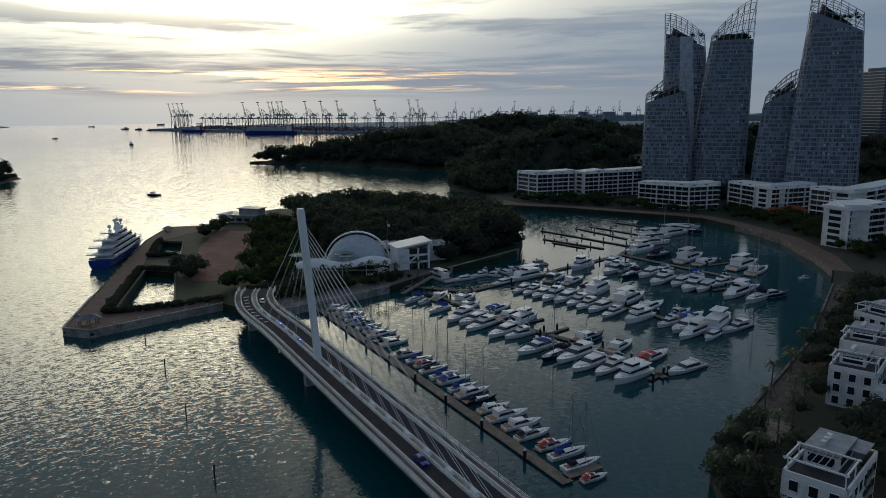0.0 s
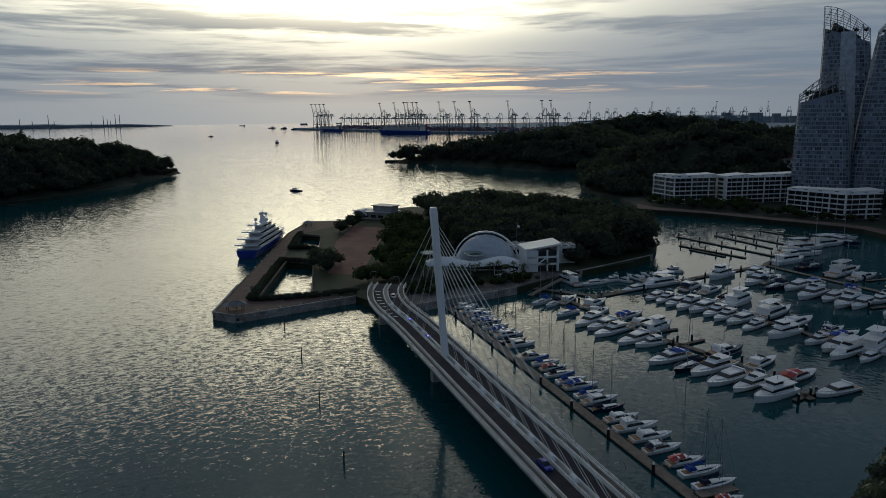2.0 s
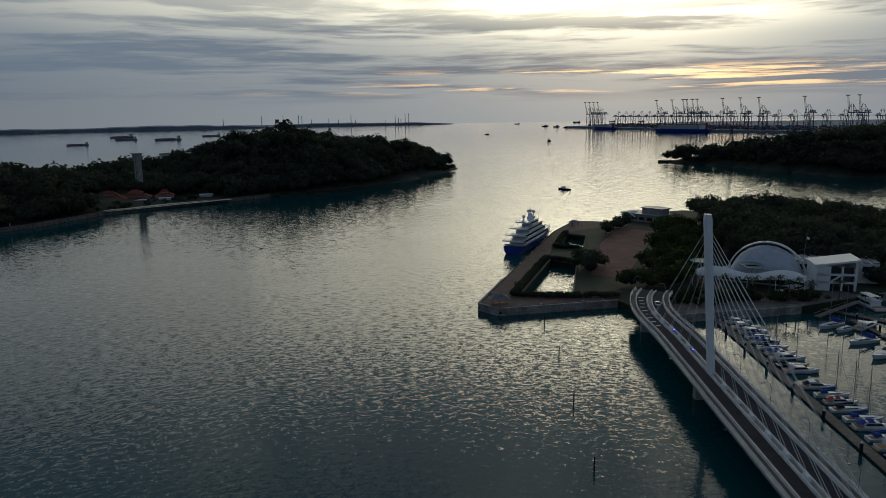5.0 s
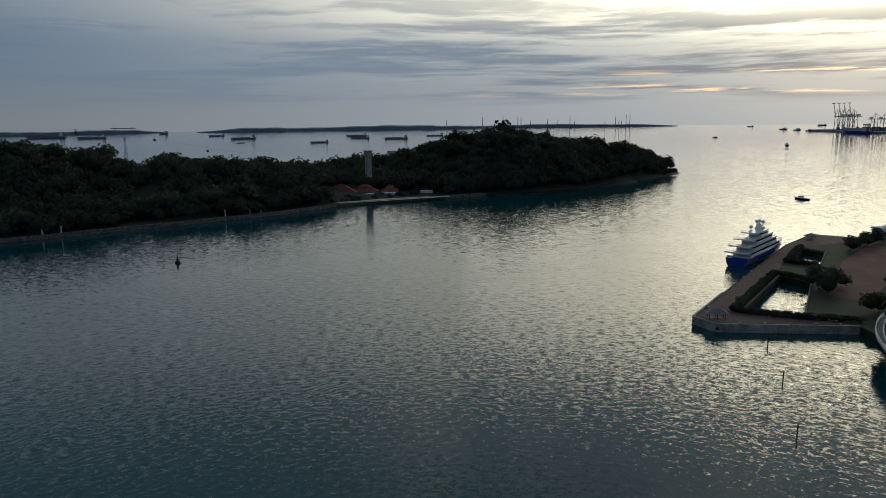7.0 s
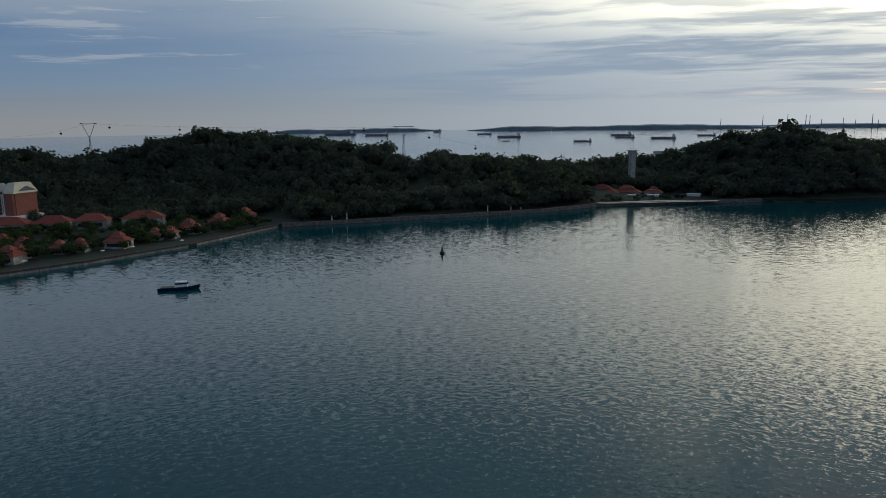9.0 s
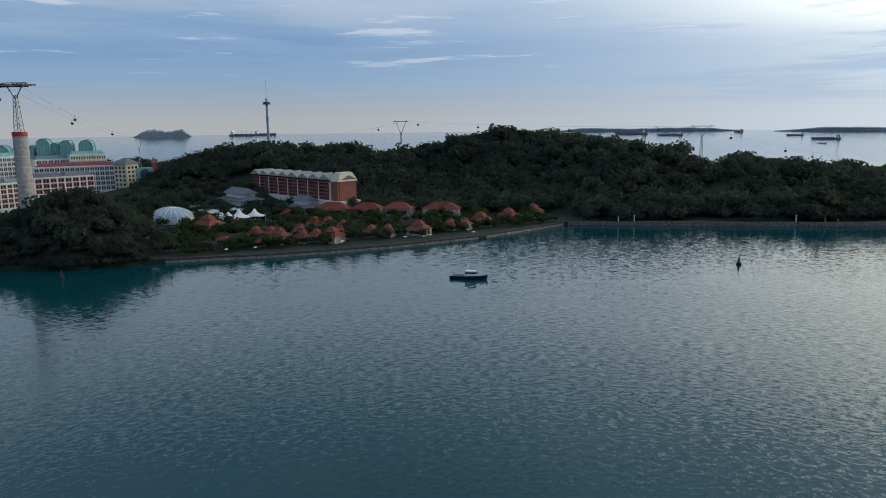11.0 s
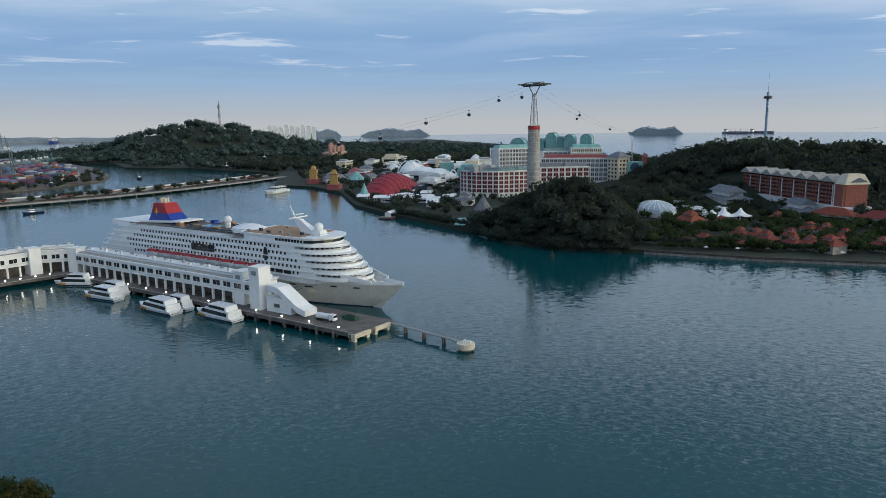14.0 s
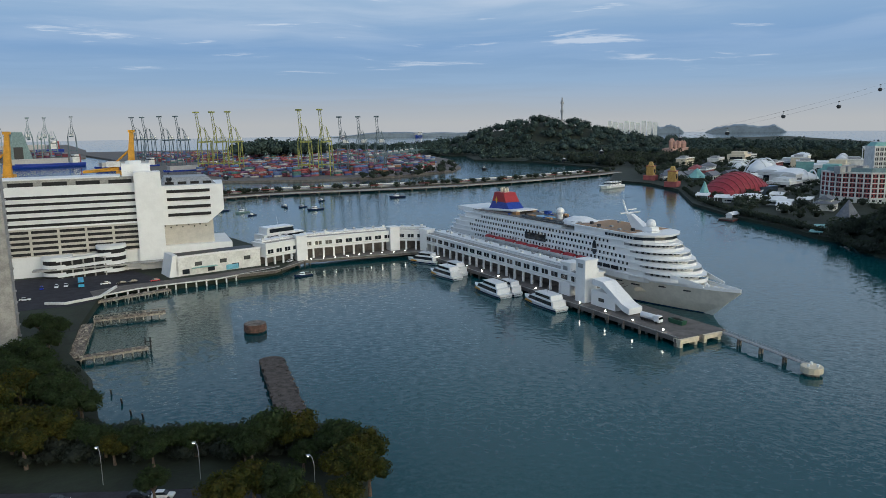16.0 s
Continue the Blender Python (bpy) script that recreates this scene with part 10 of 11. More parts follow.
for x, y in ((0.5, -226), (-2.5, -217), (-5, -207), (-8, -203)):
    pp = thing("broken_pile", x, y, -2, 0, "broken dark timber pile in the water", "pile", "broken piles")
    part("post", Shape().tube((0, 0, 0), (.5, .2, 3.6), .3, .24, 7), M["black"], pp)
    part("stub", Shape().ball((.5, .2, 3.6), (.26, .26, .15), 7, 4), M["oldconc"], pp)

# ---- container ports, far shores and shipping ----
def container_mat():
    m = bpy.data.materials.new("painted_containers")
    m.use_nodes = True
    N = Nodes(m.node_tree)
    b = m.node_tree.nodes["Principled BSDF"]
    r = N.add("ShaderNodeNewGeometry").outputs["Random Per Island"]
    ramp = N.add("ShaderNodeValToRGB")
    ramp.color_ramp.interpolation = "CONSTANT"
    cols = [(0.30, 0.045, 0.05), (0.05, 0.10, 0.30), (0.20, 0.035, 0.07), (0.045, 0.065, 0.13), (0.28, 0.13, 0.05), (0.05, 0.17, 0.16), (0.48, 0.47, 0.46), (0.15, 0.05, 0.14), (0.10, 0.19, 0.40), (0.34, 0.08, 0.09), (0.36, 0.36, 0.38)]
    els = ramp.color_ramp.elements
    while len(els) < len(cols):
        els.new(.5)
    for i, (e, c) in enumerate(zip(els, cols)):
        e.position, e.color = i / len(cols), (*c, 1)
    N.put(ramp.inputs[0], r)
    dirt = N.noise(N.add("ShaderNodeNewGeometry").outputs["Position"], .3, 4)
    N.put(b.inputs["Base Color"], N.mix(N.math("MULTIPLY", dirt, .4), ramp.outputs[0], (0.12, 0.11, 0.11, 1)))
    b.inputs["Roughness"].default_value = .65
    return m


CONT = container_mat()


def stack_field(poly, dx, dy, rz, top, seed):
    """Rows of stacked containers over a yard."""
    r = np.random.default_rng(seed)
    P = np.array(poly)
    c, s_ = math.cos(radians(rz)), math.sin(radians(rz))
    mid = P.mean(0)
    n = 60
    V, F = [], []
    unit = np.array([(-.5, -.5, 0), (.5, -.5, 0), (.5, .5, 0), (-.5, .5, 0), (-.5, -.5, 1), (.5, -.5, 1), (.5, .5, 1), (-.5, .5, 1)])
    quad = np.array([(3, 2, 1, 0), (4, 5, 6, 7), (0, 1, 5, 4), (1, 2, 6, 5), (2, 3, 7, 6), (3, 0, 4, 7)])
    for i in range(-n, n):
        for j in range(-n, n):
            if i % 9 == 0:
                continue
            x, y = i * dx, j * dy + (j // 4) * dy * 1.3
            q = mid + np.array([x * c - y * s_, x * s_ + y * c])
            if not inside(q[:1], q[1:], poly)[0]:
                continue
            for k in range(r.integers(1, top + 1)):
                b = unit * np.array([12.2, 5.0, 2.7]) + np.array([0, 0, 3.0 + 2.75 * k])
                w = np.column_stack([q[0] + b[:, 0] * c - b[:, 1] * s_, q[1] + b[:, 0] * s_ + b[:, 1] * c, b[:, 2]])
                F.append(quad + 8 * len(V))
                V.append(w)
    ob = new("container_stacks", fast_mesh("container_stacks", np.concatenate(V), np.concatenate(F), CONT))
    return tagged(ob, "stacked red, blue and grey shipping containers on the port apron", "containers", kind="stuff")


stack_field([(-130, -1075), (-230, -1030), (-350, -1030), (-450, -1090), (-500, -1200), (-540, -1350), (-400, -1500), (-150, -1400), (-90, -1200)], 13.5, 6.4, 25, 5, 3)
stack_field([(-380, -1560), (-540, -1420), (-590, -1600), (-520, -1900), (0, -2000), (-60, -1600)], 13.5, 8.4, 25, 4, 5)


def crane(m, tall, up_boom=True, reach=48, label="ship-to-shore container crane with a raised boom"):
    """A quay crane: x points to the water."""
    c = thing("quay_crane", 0, 0, 0, 0, label, "crane", "container cranes")
    h = tall * .52
    fr = Shape()
    for sy in (-9, 9):
        fr.tube((9, sy, 0), (7, sy * .9, h), .9, .8, 4).tube((-9, sy, 0), (-7, sy * .9, h), .9, .8, 4)
        fr.tube((9, sy, h * .32), (-9, sy, h * .32), .8, n=4).tube((8, sy, h * .32), (-7, sy * .9, h), .5, n=4)
        fr.tube((7, sy * .9, h), (3, sy * .35, h * 1.45), .6, n=4).tube((-7, sy * .9, h), (3, sy * .35, h * 1.45), .4, n=4)
    fr.tube((9, -9, h * .32), (9, 9, h * .32), .8, n=4).tube((-9, -9, h * .32), (-9, 9, h * .32), .8, n=4)
    part("portal_frame", fr, M[m], c)
    part("girder", Shape().box(-6, 0, h * .97, 42, 5, 2.4), M[m], c)
    part("machine_house", Shape().box(-14, 0, h + 1.6, 12, 7, 5), M["dirtywhite"], c, "pale machinery house")
    if up_boom:
        a, b = Vector((12, 0, h)), Vector((22, 0, tall))
    else:
        a, b = Vector((12, 0, h)), Vector((12 + reach, 0, h + 1.5))
    s = Shape()
    for sy in (-2.2, 2.2):
        s.tube(a + Vector((0, sy, 0)), b + Vector((0, sy * .7, 0)), .55, .4, 4)
        s.tube(a + Vector((0, sy, 0)) + Vector((0, 0, 2.5)), b + Vector((0, sy * .7, 0)), .3, .3, 4)
    for k in range(9):
        p, q = a.lerp(b, k / 9), a.lerp(b, (k + 1) / 9)
        s.tube(p + Vector((0, -2.2, 0)), q + Vector((0, 2.0, 0)), .3, n=3)
    if up_boom:
        s.box(b.x, 0, tall - 1.5, 8, 7, 2.2)
    s.tube((3, 0, h * 1.45), a.lerp(b, .6), .25, n=4).tube((3, 0, h * 1.45), (-22, 0, h + 1), .25, n=4)
    part("boom", s, M[m], c)
    return c


CR = {}


def put_crane(kind, x, y, z, rz, k=1.0):
    specs = dict(y=("yelsteel", 96, True, "pale yellow-green quay crane with a raised boom"), d=("crane_g", 92, True, "dark blue-grey quay crane with a raised boom"), g=("greygreen", 90, True, "grey-green quay crane with a raised boom"), l=("crane_g", 92, False, "dark quay crane with a lowered boom"), o=("greygreen", 80, False, "grey-green quay crane with a lowered boom"))
    m, tall, up_b, lb = specs[kind]
    if kind not in CR:
        CR[kind] = crane(m, tall, up_b, label=lb)
        ob = CR[kind]
        ob.matrix_basis = pose(x, y, z, 0, 0, rz)
    else:
        ob = copy_thing(CR[kind], pose(x, y, z, 0, 0, rz))
    ob.scale = (k, k, k)


for x, y in ((-106, -1205), (-128, -1190), (-150, -1175), (-236, -1060), (-264, -1050)):
    put_crane("y", x, y, 3, 60)
for x, y in ((-300, -1080), (-326, -1070), (-352, -1060)):
    put_crane("d", x, y, 3, 60, .93)
for x, y in ((-60, -1500), (-88, -1480), (-10, -1620), (-30, -1600)):
    put_crane("d", x, y, 3, 60, 1.02)
for i in range(8):
    put_crane("o", -380 - 22 * i, -1180 - 30 * i, 3, 150, .5)
for i in range(9):
    put_crane("o", -150 - 38 * i, -1330 - 10 * (i % 3), 3, 60, .42)
# further docks to the east
FAR_EAST = [(120, -2050), (420, -1900), (1200, -1700), (3200, -1500), (3200, -3900), (300, -3700), (160, -2700)]
land("ground_far_port", FAR_EAST, 2.5, M["deckpave"], "distant dock apron of grey concrete")
stack_field([(160, -2120), (420, -1980), (900, -1860), (900, -2400), (300, -2500)], 15, 9, 12, 4, 8)
for i in range(14):
    put_crane("g" if i % 3 else "d", 150 + 46 * i + 12 * (i % 2), -2080 + 22 * i, 2.5, 100, 1.12)
for i in range(9):
    put_crane("o", 210 + 30 * i, -2240 - 12 * i, 2.5, 100, 1.1)
sail_m = thing("dark_gantry", 270, -2030, 3, 20, "great dark green shipyard gantry shed", "shed")
part("shed", Shape().loft([[(-30, -20, 0), (30, -20, 0), (30, 20, 0), (-30, 20, 0)], [(-14, -12, 66), (8, -12, 66), (8, 12, 66), (-14, 12, 66)]]), M["greygreen"], sail_m)
part("door", Shape().box(0, 20, 0, 20, .6, 30), M["dark"], sail_m)


def cargo_ship(L, B, deck, label, hullm="navy", aft=True, boxes=False, cranes=0):
    s = thing("cargo_ship", 0, 0, 0, 0, label, "ship", "anchored ships")
    f = L * .05
    part("hull", Shape().loft(hull_rings(L, B, f, .9, 1.25, full=.7, keel=-2)), M[hullm], s)
    x = -L * .38 if aft else L * .3
    part("deckhouse", Shape().box(x, 0, f, L * .09, B * .8, L * .09).box(x - L * .01, 0, f + L * .09, L * .06, B * .9, L * .02), M["dirtywhite"], s)
    part("bridge_window", Shape().box(x, 0, f + L * .08, L * .092, B * .82, L * .012), M["glass"], s)
    part("funnel", Shape().box(x - L * .06, 0, f, L * .03, B * .3, L * .11, 0, .8), M["pinkred"], s)
    part("deck_cargo", Shape().box(L * .06, 0, f * .95, L * .68, B * .7, L * .02 if not boxes else L * .07), CONT if boxes else M["pinkred"], s)
    part("foremast", Shape().tube((L * .42, 0, f), (L * .42, 0, f + L * .09), L * .004, n=5), M["steel"], s)
    for i in range(cranes):
        part("deck_crane", Shape().tube((-L * .2 + i * L * .18, 0, f), (-L * .2 + i * L * .18, 0, f + L * .1), L * .008, n=5).tube((-L * .2 + i * L * .18, 0, f + L * .09), (-L * .1 + i * L * .18, 0, f + L * .12), L * .004, n=4), M["cream"], s)
    return s


SHIPS = [cargo_ship(120, 20, 0, "tanker lying at anchor, mauve-grey with distance haze", "ship_grey"), cargo_ship(110, 18, 0, "cargo ship with deck cranes at anchor, greyed by haze", "ship_grey", True, False, 4), cargo_ship(150, 24, 0, "blue container ship loaded with boxes", "blue", True, True)]
SEEN = [False] * 3
for x, y, rz, k, kind in ((-4350, -1440, 80, 1.5, 1), (-4500, -1340, 80, 1.3, 0), (-3460, -94, 88, 1.1, 1), (-1660, 4250, 170, 0.35, 2), (-1300, 4400, 150, 0.5, 1), (-1500, 4450, 150, 0.5, 1), (-1900, 3900, 165, 0.35, 0), (169, -1640, 20, 1.0, 2), (15, -1470, 25, 0.8, 2), (-90, -1290, 25, 0.7, 2), (330, -2600, 15, 1.5, 2), (-600, 2500, 172, 1.3, 2), (-1500, -3900, 60, 1.2, 2), (-1100, -4100, 60, 0.8, 0), (-1000, 2860, 145, 1.0, 2), (-3782, 799, 258, 1.41, 0), (-4657, 1090, 265, 1.14, 0), (-3448, 912, 249, 1.0, 0), (-4682, 1240, 190, 0.78, 1), (-4030, 1435, 185, 0.9, 1), (-3220, 1392, 253, 0.61, 0), (-2662, 1260, 251, 0.9, 1), (-4988, 2464, 244, 0.55, 0), (-3765, 2031, 234, 0.62, 1), (-2018, 1217, 238, 0.55, 1), (-2543, 1716, 230, 0.73, 0), (-2263, 1543, 229, 0.62, 0), (-2092, 1585, 234, 0.73, 0), (-3036, 2530, 227, 0.43, 1), (-2250, 1904, 236, 0.59, 0), (-2450, 2192, 163, 0.49, 1), (-2596, 2470, 161, 0.35, 1), (-2231, 1045, 251, 0.23, 0)):
    if SEEN[kind]:
        ob = copy_thing(SHIPS[kind], pose(x, y, 0, 0, 0, rz))
    else:
        ob, SEEN[kind] = SHIPS[kind], True
        ob.matrix_basis = pose(x, y, 0, 0, 0, rz)
    ob.scale = (k, k, k)
for x, y, rz, k, lb in ((-280, 684, 160, .8, "dark tug boat under way"), (-759, 1748, 120, 1.6, "small harbour tug trailing spray"), (-1183, 2195, 60, .9, "small dark launch far out"), (-1459, 3317, 60, 2.0, "harbour tug off the container port"), (-1344, 3191, 70, 2.0, "dark harbour tug off the container port"), (-1251, 3079, 80, 1.8, "low dark tug beside the port"), (-135, -686, 100, .7, "dark bumboat at anchor"), (-92, -661, 30, .75, "green bumboat at anchor"), (-75, -680, 20, .8, "dark lighter at anchor"), (-97, -636, 40, .5, "small grey bumboat at anchor"), (-150, -678, 40, .6, "small dark bumboat at anchor"), (-156, -650, 10, .8, "grey open lighter at anchor"), (-179, -724, 50, .6, "white harbour launch at anchor"), (-259, -717, 10, .95, "long low dark lighter"), (-60, -700, 60, .6, "green harbour boat at anchor"), (-85, -366, 10, .5, "small blue boat under the pier")):
    work_boat(x, y, rz, lb, k, "green" not in lb)

# western container port
WPORT = [(-1250, 3085), (-1237, 3060), (-727, 2700), (-478, 2505), (-156, 2415), (600, 2250), (1600, 2300), (1900, 3400), (0, 4300), (-900, 4000)]
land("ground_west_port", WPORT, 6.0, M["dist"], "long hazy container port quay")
stack_field([(-1150, 3060), (-700, 2740), (-450, 2550), (-100, 2460), (500, 2330), (500, 2500), (-400, 2800), (-1000, 3200)], 17, 14, -28, 5, 14)
Rc = random.Random(5)


def west_quay(t):
    pts = [(-1215, 3050), (-727, 2712), (-478, 2518), (-156, 2428), (560, 2262)]
    ln = [math.dist(a, b) for a, b in zip(pts, pts[1:])]
    s = t * sum(ln)
    for (a, b), l in zip(zip(pts, pts[1:]), ln):
        if s <= l:
            return a[0] + (b[0] - a[0]) * s / l, a[1] + (b[1] - a[1]) * s / l
        s -= l
    return pts[-1]


for t in (.07, .085, .10, .115, .30, .345, .375, .385, .40, .412, .47, .50, .53, .60, .66, .675):
    x, y = west_quay(t)
    put_crane("d", x, y, 6, 235, 1.12)
for i in range(34):
    x, y = west_quay(.17 + .024 * i)
    put_crane("l", x, y, 6, 55, .92)
for i in range(26):
    put_crane("d" if i % 4 == 0 else "l", 60 + 75 * i + Rc.uniform(-20, 20), 3550 + 22 * i + Rc.uniform(-40, 40), 6, 70 + Rc.uniform(-15, 15), 1.15)


# far shores and chimneys, their haze held in the base colour
def shore(name, az0, az1, dist, h, label, seed, depth=120):
    r = random.Random(seed)
    n = 40
    rings = []
    for i in range(n + 1):
        a = radians(az0 + (az1 - az0) * i / n)
        ux_, uy_ = -math.sin(a), math.cos(a)
        e = min(1, 6 * min(i, n - i) / n + .05)
        hh = max(1.0, h * e * (.78 + .14 * math.sin(i * .31 + seed) + .05 * math.sin(i * 1.3) + r.uniform(0, .04)))
        rings.append([(ux_ * dist, uy_ * dist, -1), (ux_ * (dist + depth), uy_ * (dist + depth), -1), (ux_ * (dist + depth), uy_ * (dist + depth), hh), (ux_ * dist, uy_ * dist, hh * .8)])
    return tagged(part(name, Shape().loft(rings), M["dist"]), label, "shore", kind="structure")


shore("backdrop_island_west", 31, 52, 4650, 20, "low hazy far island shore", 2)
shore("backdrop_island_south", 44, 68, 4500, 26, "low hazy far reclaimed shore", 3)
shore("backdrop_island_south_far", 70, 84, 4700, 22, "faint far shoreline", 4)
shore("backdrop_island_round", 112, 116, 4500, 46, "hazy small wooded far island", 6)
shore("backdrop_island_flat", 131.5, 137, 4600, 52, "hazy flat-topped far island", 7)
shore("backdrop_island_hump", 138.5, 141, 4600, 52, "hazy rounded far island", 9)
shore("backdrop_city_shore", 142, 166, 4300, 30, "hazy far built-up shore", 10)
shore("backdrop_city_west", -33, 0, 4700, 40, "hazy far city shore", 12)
for i in range(16):
    a = radians(34 + 15 * Rc.random())
    ch = thing("chimney", -math.sin(a) * 4640, math.cos(a) * 4640, 0, 0, "thin hazy refinery chimney on the far island", "chimney", "refinery chimneys")
    hh = Rc.uniform(30, 75)
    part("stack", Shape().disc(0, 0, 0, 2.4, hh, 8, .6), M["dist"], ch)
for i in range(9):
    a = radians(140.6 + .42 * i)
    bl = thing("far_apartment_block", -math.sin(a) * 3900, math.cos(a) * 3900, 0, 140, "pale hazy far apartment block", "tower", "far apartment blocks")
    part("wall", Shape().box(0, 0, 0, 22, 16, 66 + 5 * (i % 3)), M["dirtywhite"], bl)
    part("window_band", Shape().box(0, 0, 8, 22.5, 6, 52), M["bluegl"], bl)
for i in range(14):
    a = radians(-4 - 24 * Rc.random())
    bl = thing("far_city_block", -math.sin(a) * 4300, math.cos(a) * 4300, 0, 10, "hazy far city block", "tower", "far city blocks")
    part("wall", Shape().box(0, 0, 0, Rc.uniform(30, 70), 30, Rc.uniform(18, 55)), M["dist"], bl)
comm = thing("radio_mast", -1027, -1613, 60, 0, "thin radio mast on the far hill", "mast")
part("mast", Shape().tube((0, 0, 0), (0, 0, 78), 3.2, 1.6, 6), M["steel"], comm)
part("drum", Shape().disc(0, 0, 40, 4, 6, 10).disc(0, 0, 62, 4, 6, 10), M["steel"], comm)
pyl = thing("power_pylon", -186, 1062, 22, 0, "lattice power pylon on the headland", "pylon")
s = Shape()
for a in range(4):
    s.tube((4 * math.cos(a * 1.571), 4 * math.sin(a * 1.571), 0), (.6 * math.cos(a * 1.571), .6 * math.sin(a * 1.571), 30), .3, n=4)
    for q in range(6):
        f0, f1 = 4 - 3.4 * q / 6, 4 - 3.4 * (q + 1) / 6
        s.tube((f0 * math.cos(a * 1.571), f0 * math.sin(a * 1.571), 5 * q), (f1 * math.cos(a * 1.571 + 1.571), f1 * math.sin(a * 1.571 + 1.571), 5 * q + 5), .18, n=3)
part("lattice", s, M["dark"], pyl)

# causeway between the shores
CAUSE = [(-20, -775), (-80, -784), (-154, -798), (-283, -788), (-394, -790), (-537, -824), (-660, -868)]
WIDE = along(CAUSE, 6)


def strip(off0, off1, z0, z1):
    rings = []
    for i, p in enumerate(WIDE):
        d = (WIDE[min(i + 1, len(WIDE) - 1)] - WIDE[max(i - 1, 0)]).normalized()
        nx, ny = -d.y, d.x
        rings.append([(p.x + nx * off0, p.y + ny * off0, z0), (p.x + nx * off1, p.y + ny * off1, z0), (p.x + nx * off1, p.y + ny * off1, z1), (p.x + nx * off0, p.y + ny * off0, z1)])
    return Shape().loft(rings)


cw = thing("causeway", 0, 0, 0, 0, "long low causeway with a red-brown boardwalk and road", "causeway", kind="structure")
part("boardwalk", strip(-3, 5, 2.0, 3.0), M["concrete"], cw)
part("red_paving", strip(5, 14, 2.0, 3.2), M["brickpave"], cw)
part("planting", strip(14, 24, 1.8, 3.4), M["grass"], cw)
part("road", strip(24, 42, 2.0, 5.0), M["concrete"], cw)
part("parapet", strip(41.5, 42.2, 5.0, 6.2), M["dirtywhite"], cw)
for i in range(1, len(WIDE), 1):
    p = WIDE[i]
    part("pile", Shape().tube((p.x, p.y, -2), (p.x, p.y, 2.2), 1.0, n=7), M["oldconc"], cw)
c = np.array([[p.x + rng.uniform(-8, 8), p.y + 0 - rng.uniform(16, 24), 6.5] for p in WIDE for _ in range(3)])
dd = np.array([[-(WIDE[min(i + 1, len(WIDE) - 1)] - WIDE[max(i - 1, 0)]).normalized().y, (WIDE[min(i + 1, len(WIDE) - 1)] - WIDE[max(i - 1, 0)]).normalized().x] for i in range(len(WIDE)) for _ in range(3)])
c[:, :2] = np.array([[p.x, p.y] for p in WIDE for _ in range(3)]) + dd * rng.uniform(13, 24, (len(c), 1)) + rng.normal(scale=5, size=(len(c), 2))
V, F = crowns(c, rng.uniform(2.6, 4.6, len(c)), 60, .24)
tagged(new("woods_causeway", fast_mesh("woods_causeway", V, F, M["leaf_dark"])), "dark trees planted along the causeway", "trees", kind="stuff")
for i in range(2, len(WIDE) - 4, 3):
    p = WIDE[i]
    sh2 = thing("causeway_shelter", p.x, p.y - 9 if False else p.y, 3.0, 0, "small reddish shelter on the causeway", "shelter", "causeway shelters")
    part("roof", Shape().box(0, -8, 4, 14, 5, .5), M["terracotta"], sh2)
    part("post", Shape().box(-6, -8, 0, .4, .4, 4).box(6, -8, 0, .4, .4, 4), M["concrete"], sh2)


# yellow dock cranes behind the shop building
def dock_crane(x, y, rz, label, k=1.0):
    d = thing("dock_crane", x, y, 0, rz, label, "crane", "yellow dock cranes")
    for px in (-8, 8):
        for py in (-7, 7):
            part("leg", Shape().tube((px * k, py * k, -3), (px * .5 * k, py * .5 * k, 41 * k), 1.3 * k, 1.0 * k, 5), M["oransteel"], d)
    part("portal_beam", Shape().box(0, 0, 40 * k, 16 * k, 10 * k, 2.4 * k), M["oransteel"], d)
    part("boom", Shape().tube((-6 * k, 0, 44 * k), (-33 * k, 0, 42 * k), 2.0 * k, 1.2 * k, 5), M["oransteel"], d)
    part("tower", Shape().loft([[(0, -2.4 * k, 42 * k), (6 * k, -2.4 * k, 42 * k), (6 * k, 2.4 * k, 42 * k), (0, 2.4 * k, 42 * k)], [(4 * k, -1.4 * k, 73 * k), (7 * k, -1.4 * k, 73 * k), (7 * k, 1.4 * k, 73 * k), (4 * k, 1.4 * k, 73 * k)]]), M["oransteel"], d)
    part("strut", Shape().tube((-14 * k, 0, 44 * k), (4 * k, 0, 60 * k), .8 * k, n=5), M["oransteel"], d)
    part("winch_house", Shape().box(-10 * k, 0, 45.6 * k, 10 * k, 6 * k, 4.4 * k), M["dirtywhite"], d)
    part("pulley_head", Shape().box(5.5 * k, 0, 73 * k, 5 * k, 3.4 * k, 2.2 * k), M["oransteel"], d)


dock_crane(-1, -645, 176, "orange-yellow dock crane with a tall mast", 1.0)
dock_crane(87, -645, 176, "orange-yellow dock crane beside the building", 1.0)

# ---- road, trees and lamps on the near shore ----
tagged(part("road", Shape().prism([(70, -188), (22, -167), (0, -158), (-22, -150), (-40, -140), (-37, -128), (-16, -140), (6, -147), (30, -155), (70, -172)], 3.2, 3.3), M["asphalt"]), "dark asphalt shore road behind a tree belt", "road", kind="structure")
tagged(part("road_line", Shape().path([(60, -176, 3.32), (22, -160.5, 3.32), (2, -152.5, 3.32), (-18, -144.5, 3.32), (-36, -134, 3.32)], .12, 4), M["paint_line"]), "white painted road line", "road marking", kind="structure")
tagged(part("verge", Shape().prism([(70, -196), (24, -175), (2, -167), (-20, -158), (-42, -147), (-40, -140), (-22, -150), (0, -158), (22, -167), (70, -188)], 3.2, 3.36), M["soil"]), "dark planted verge with a raised kerb", "verge", kind="structure")
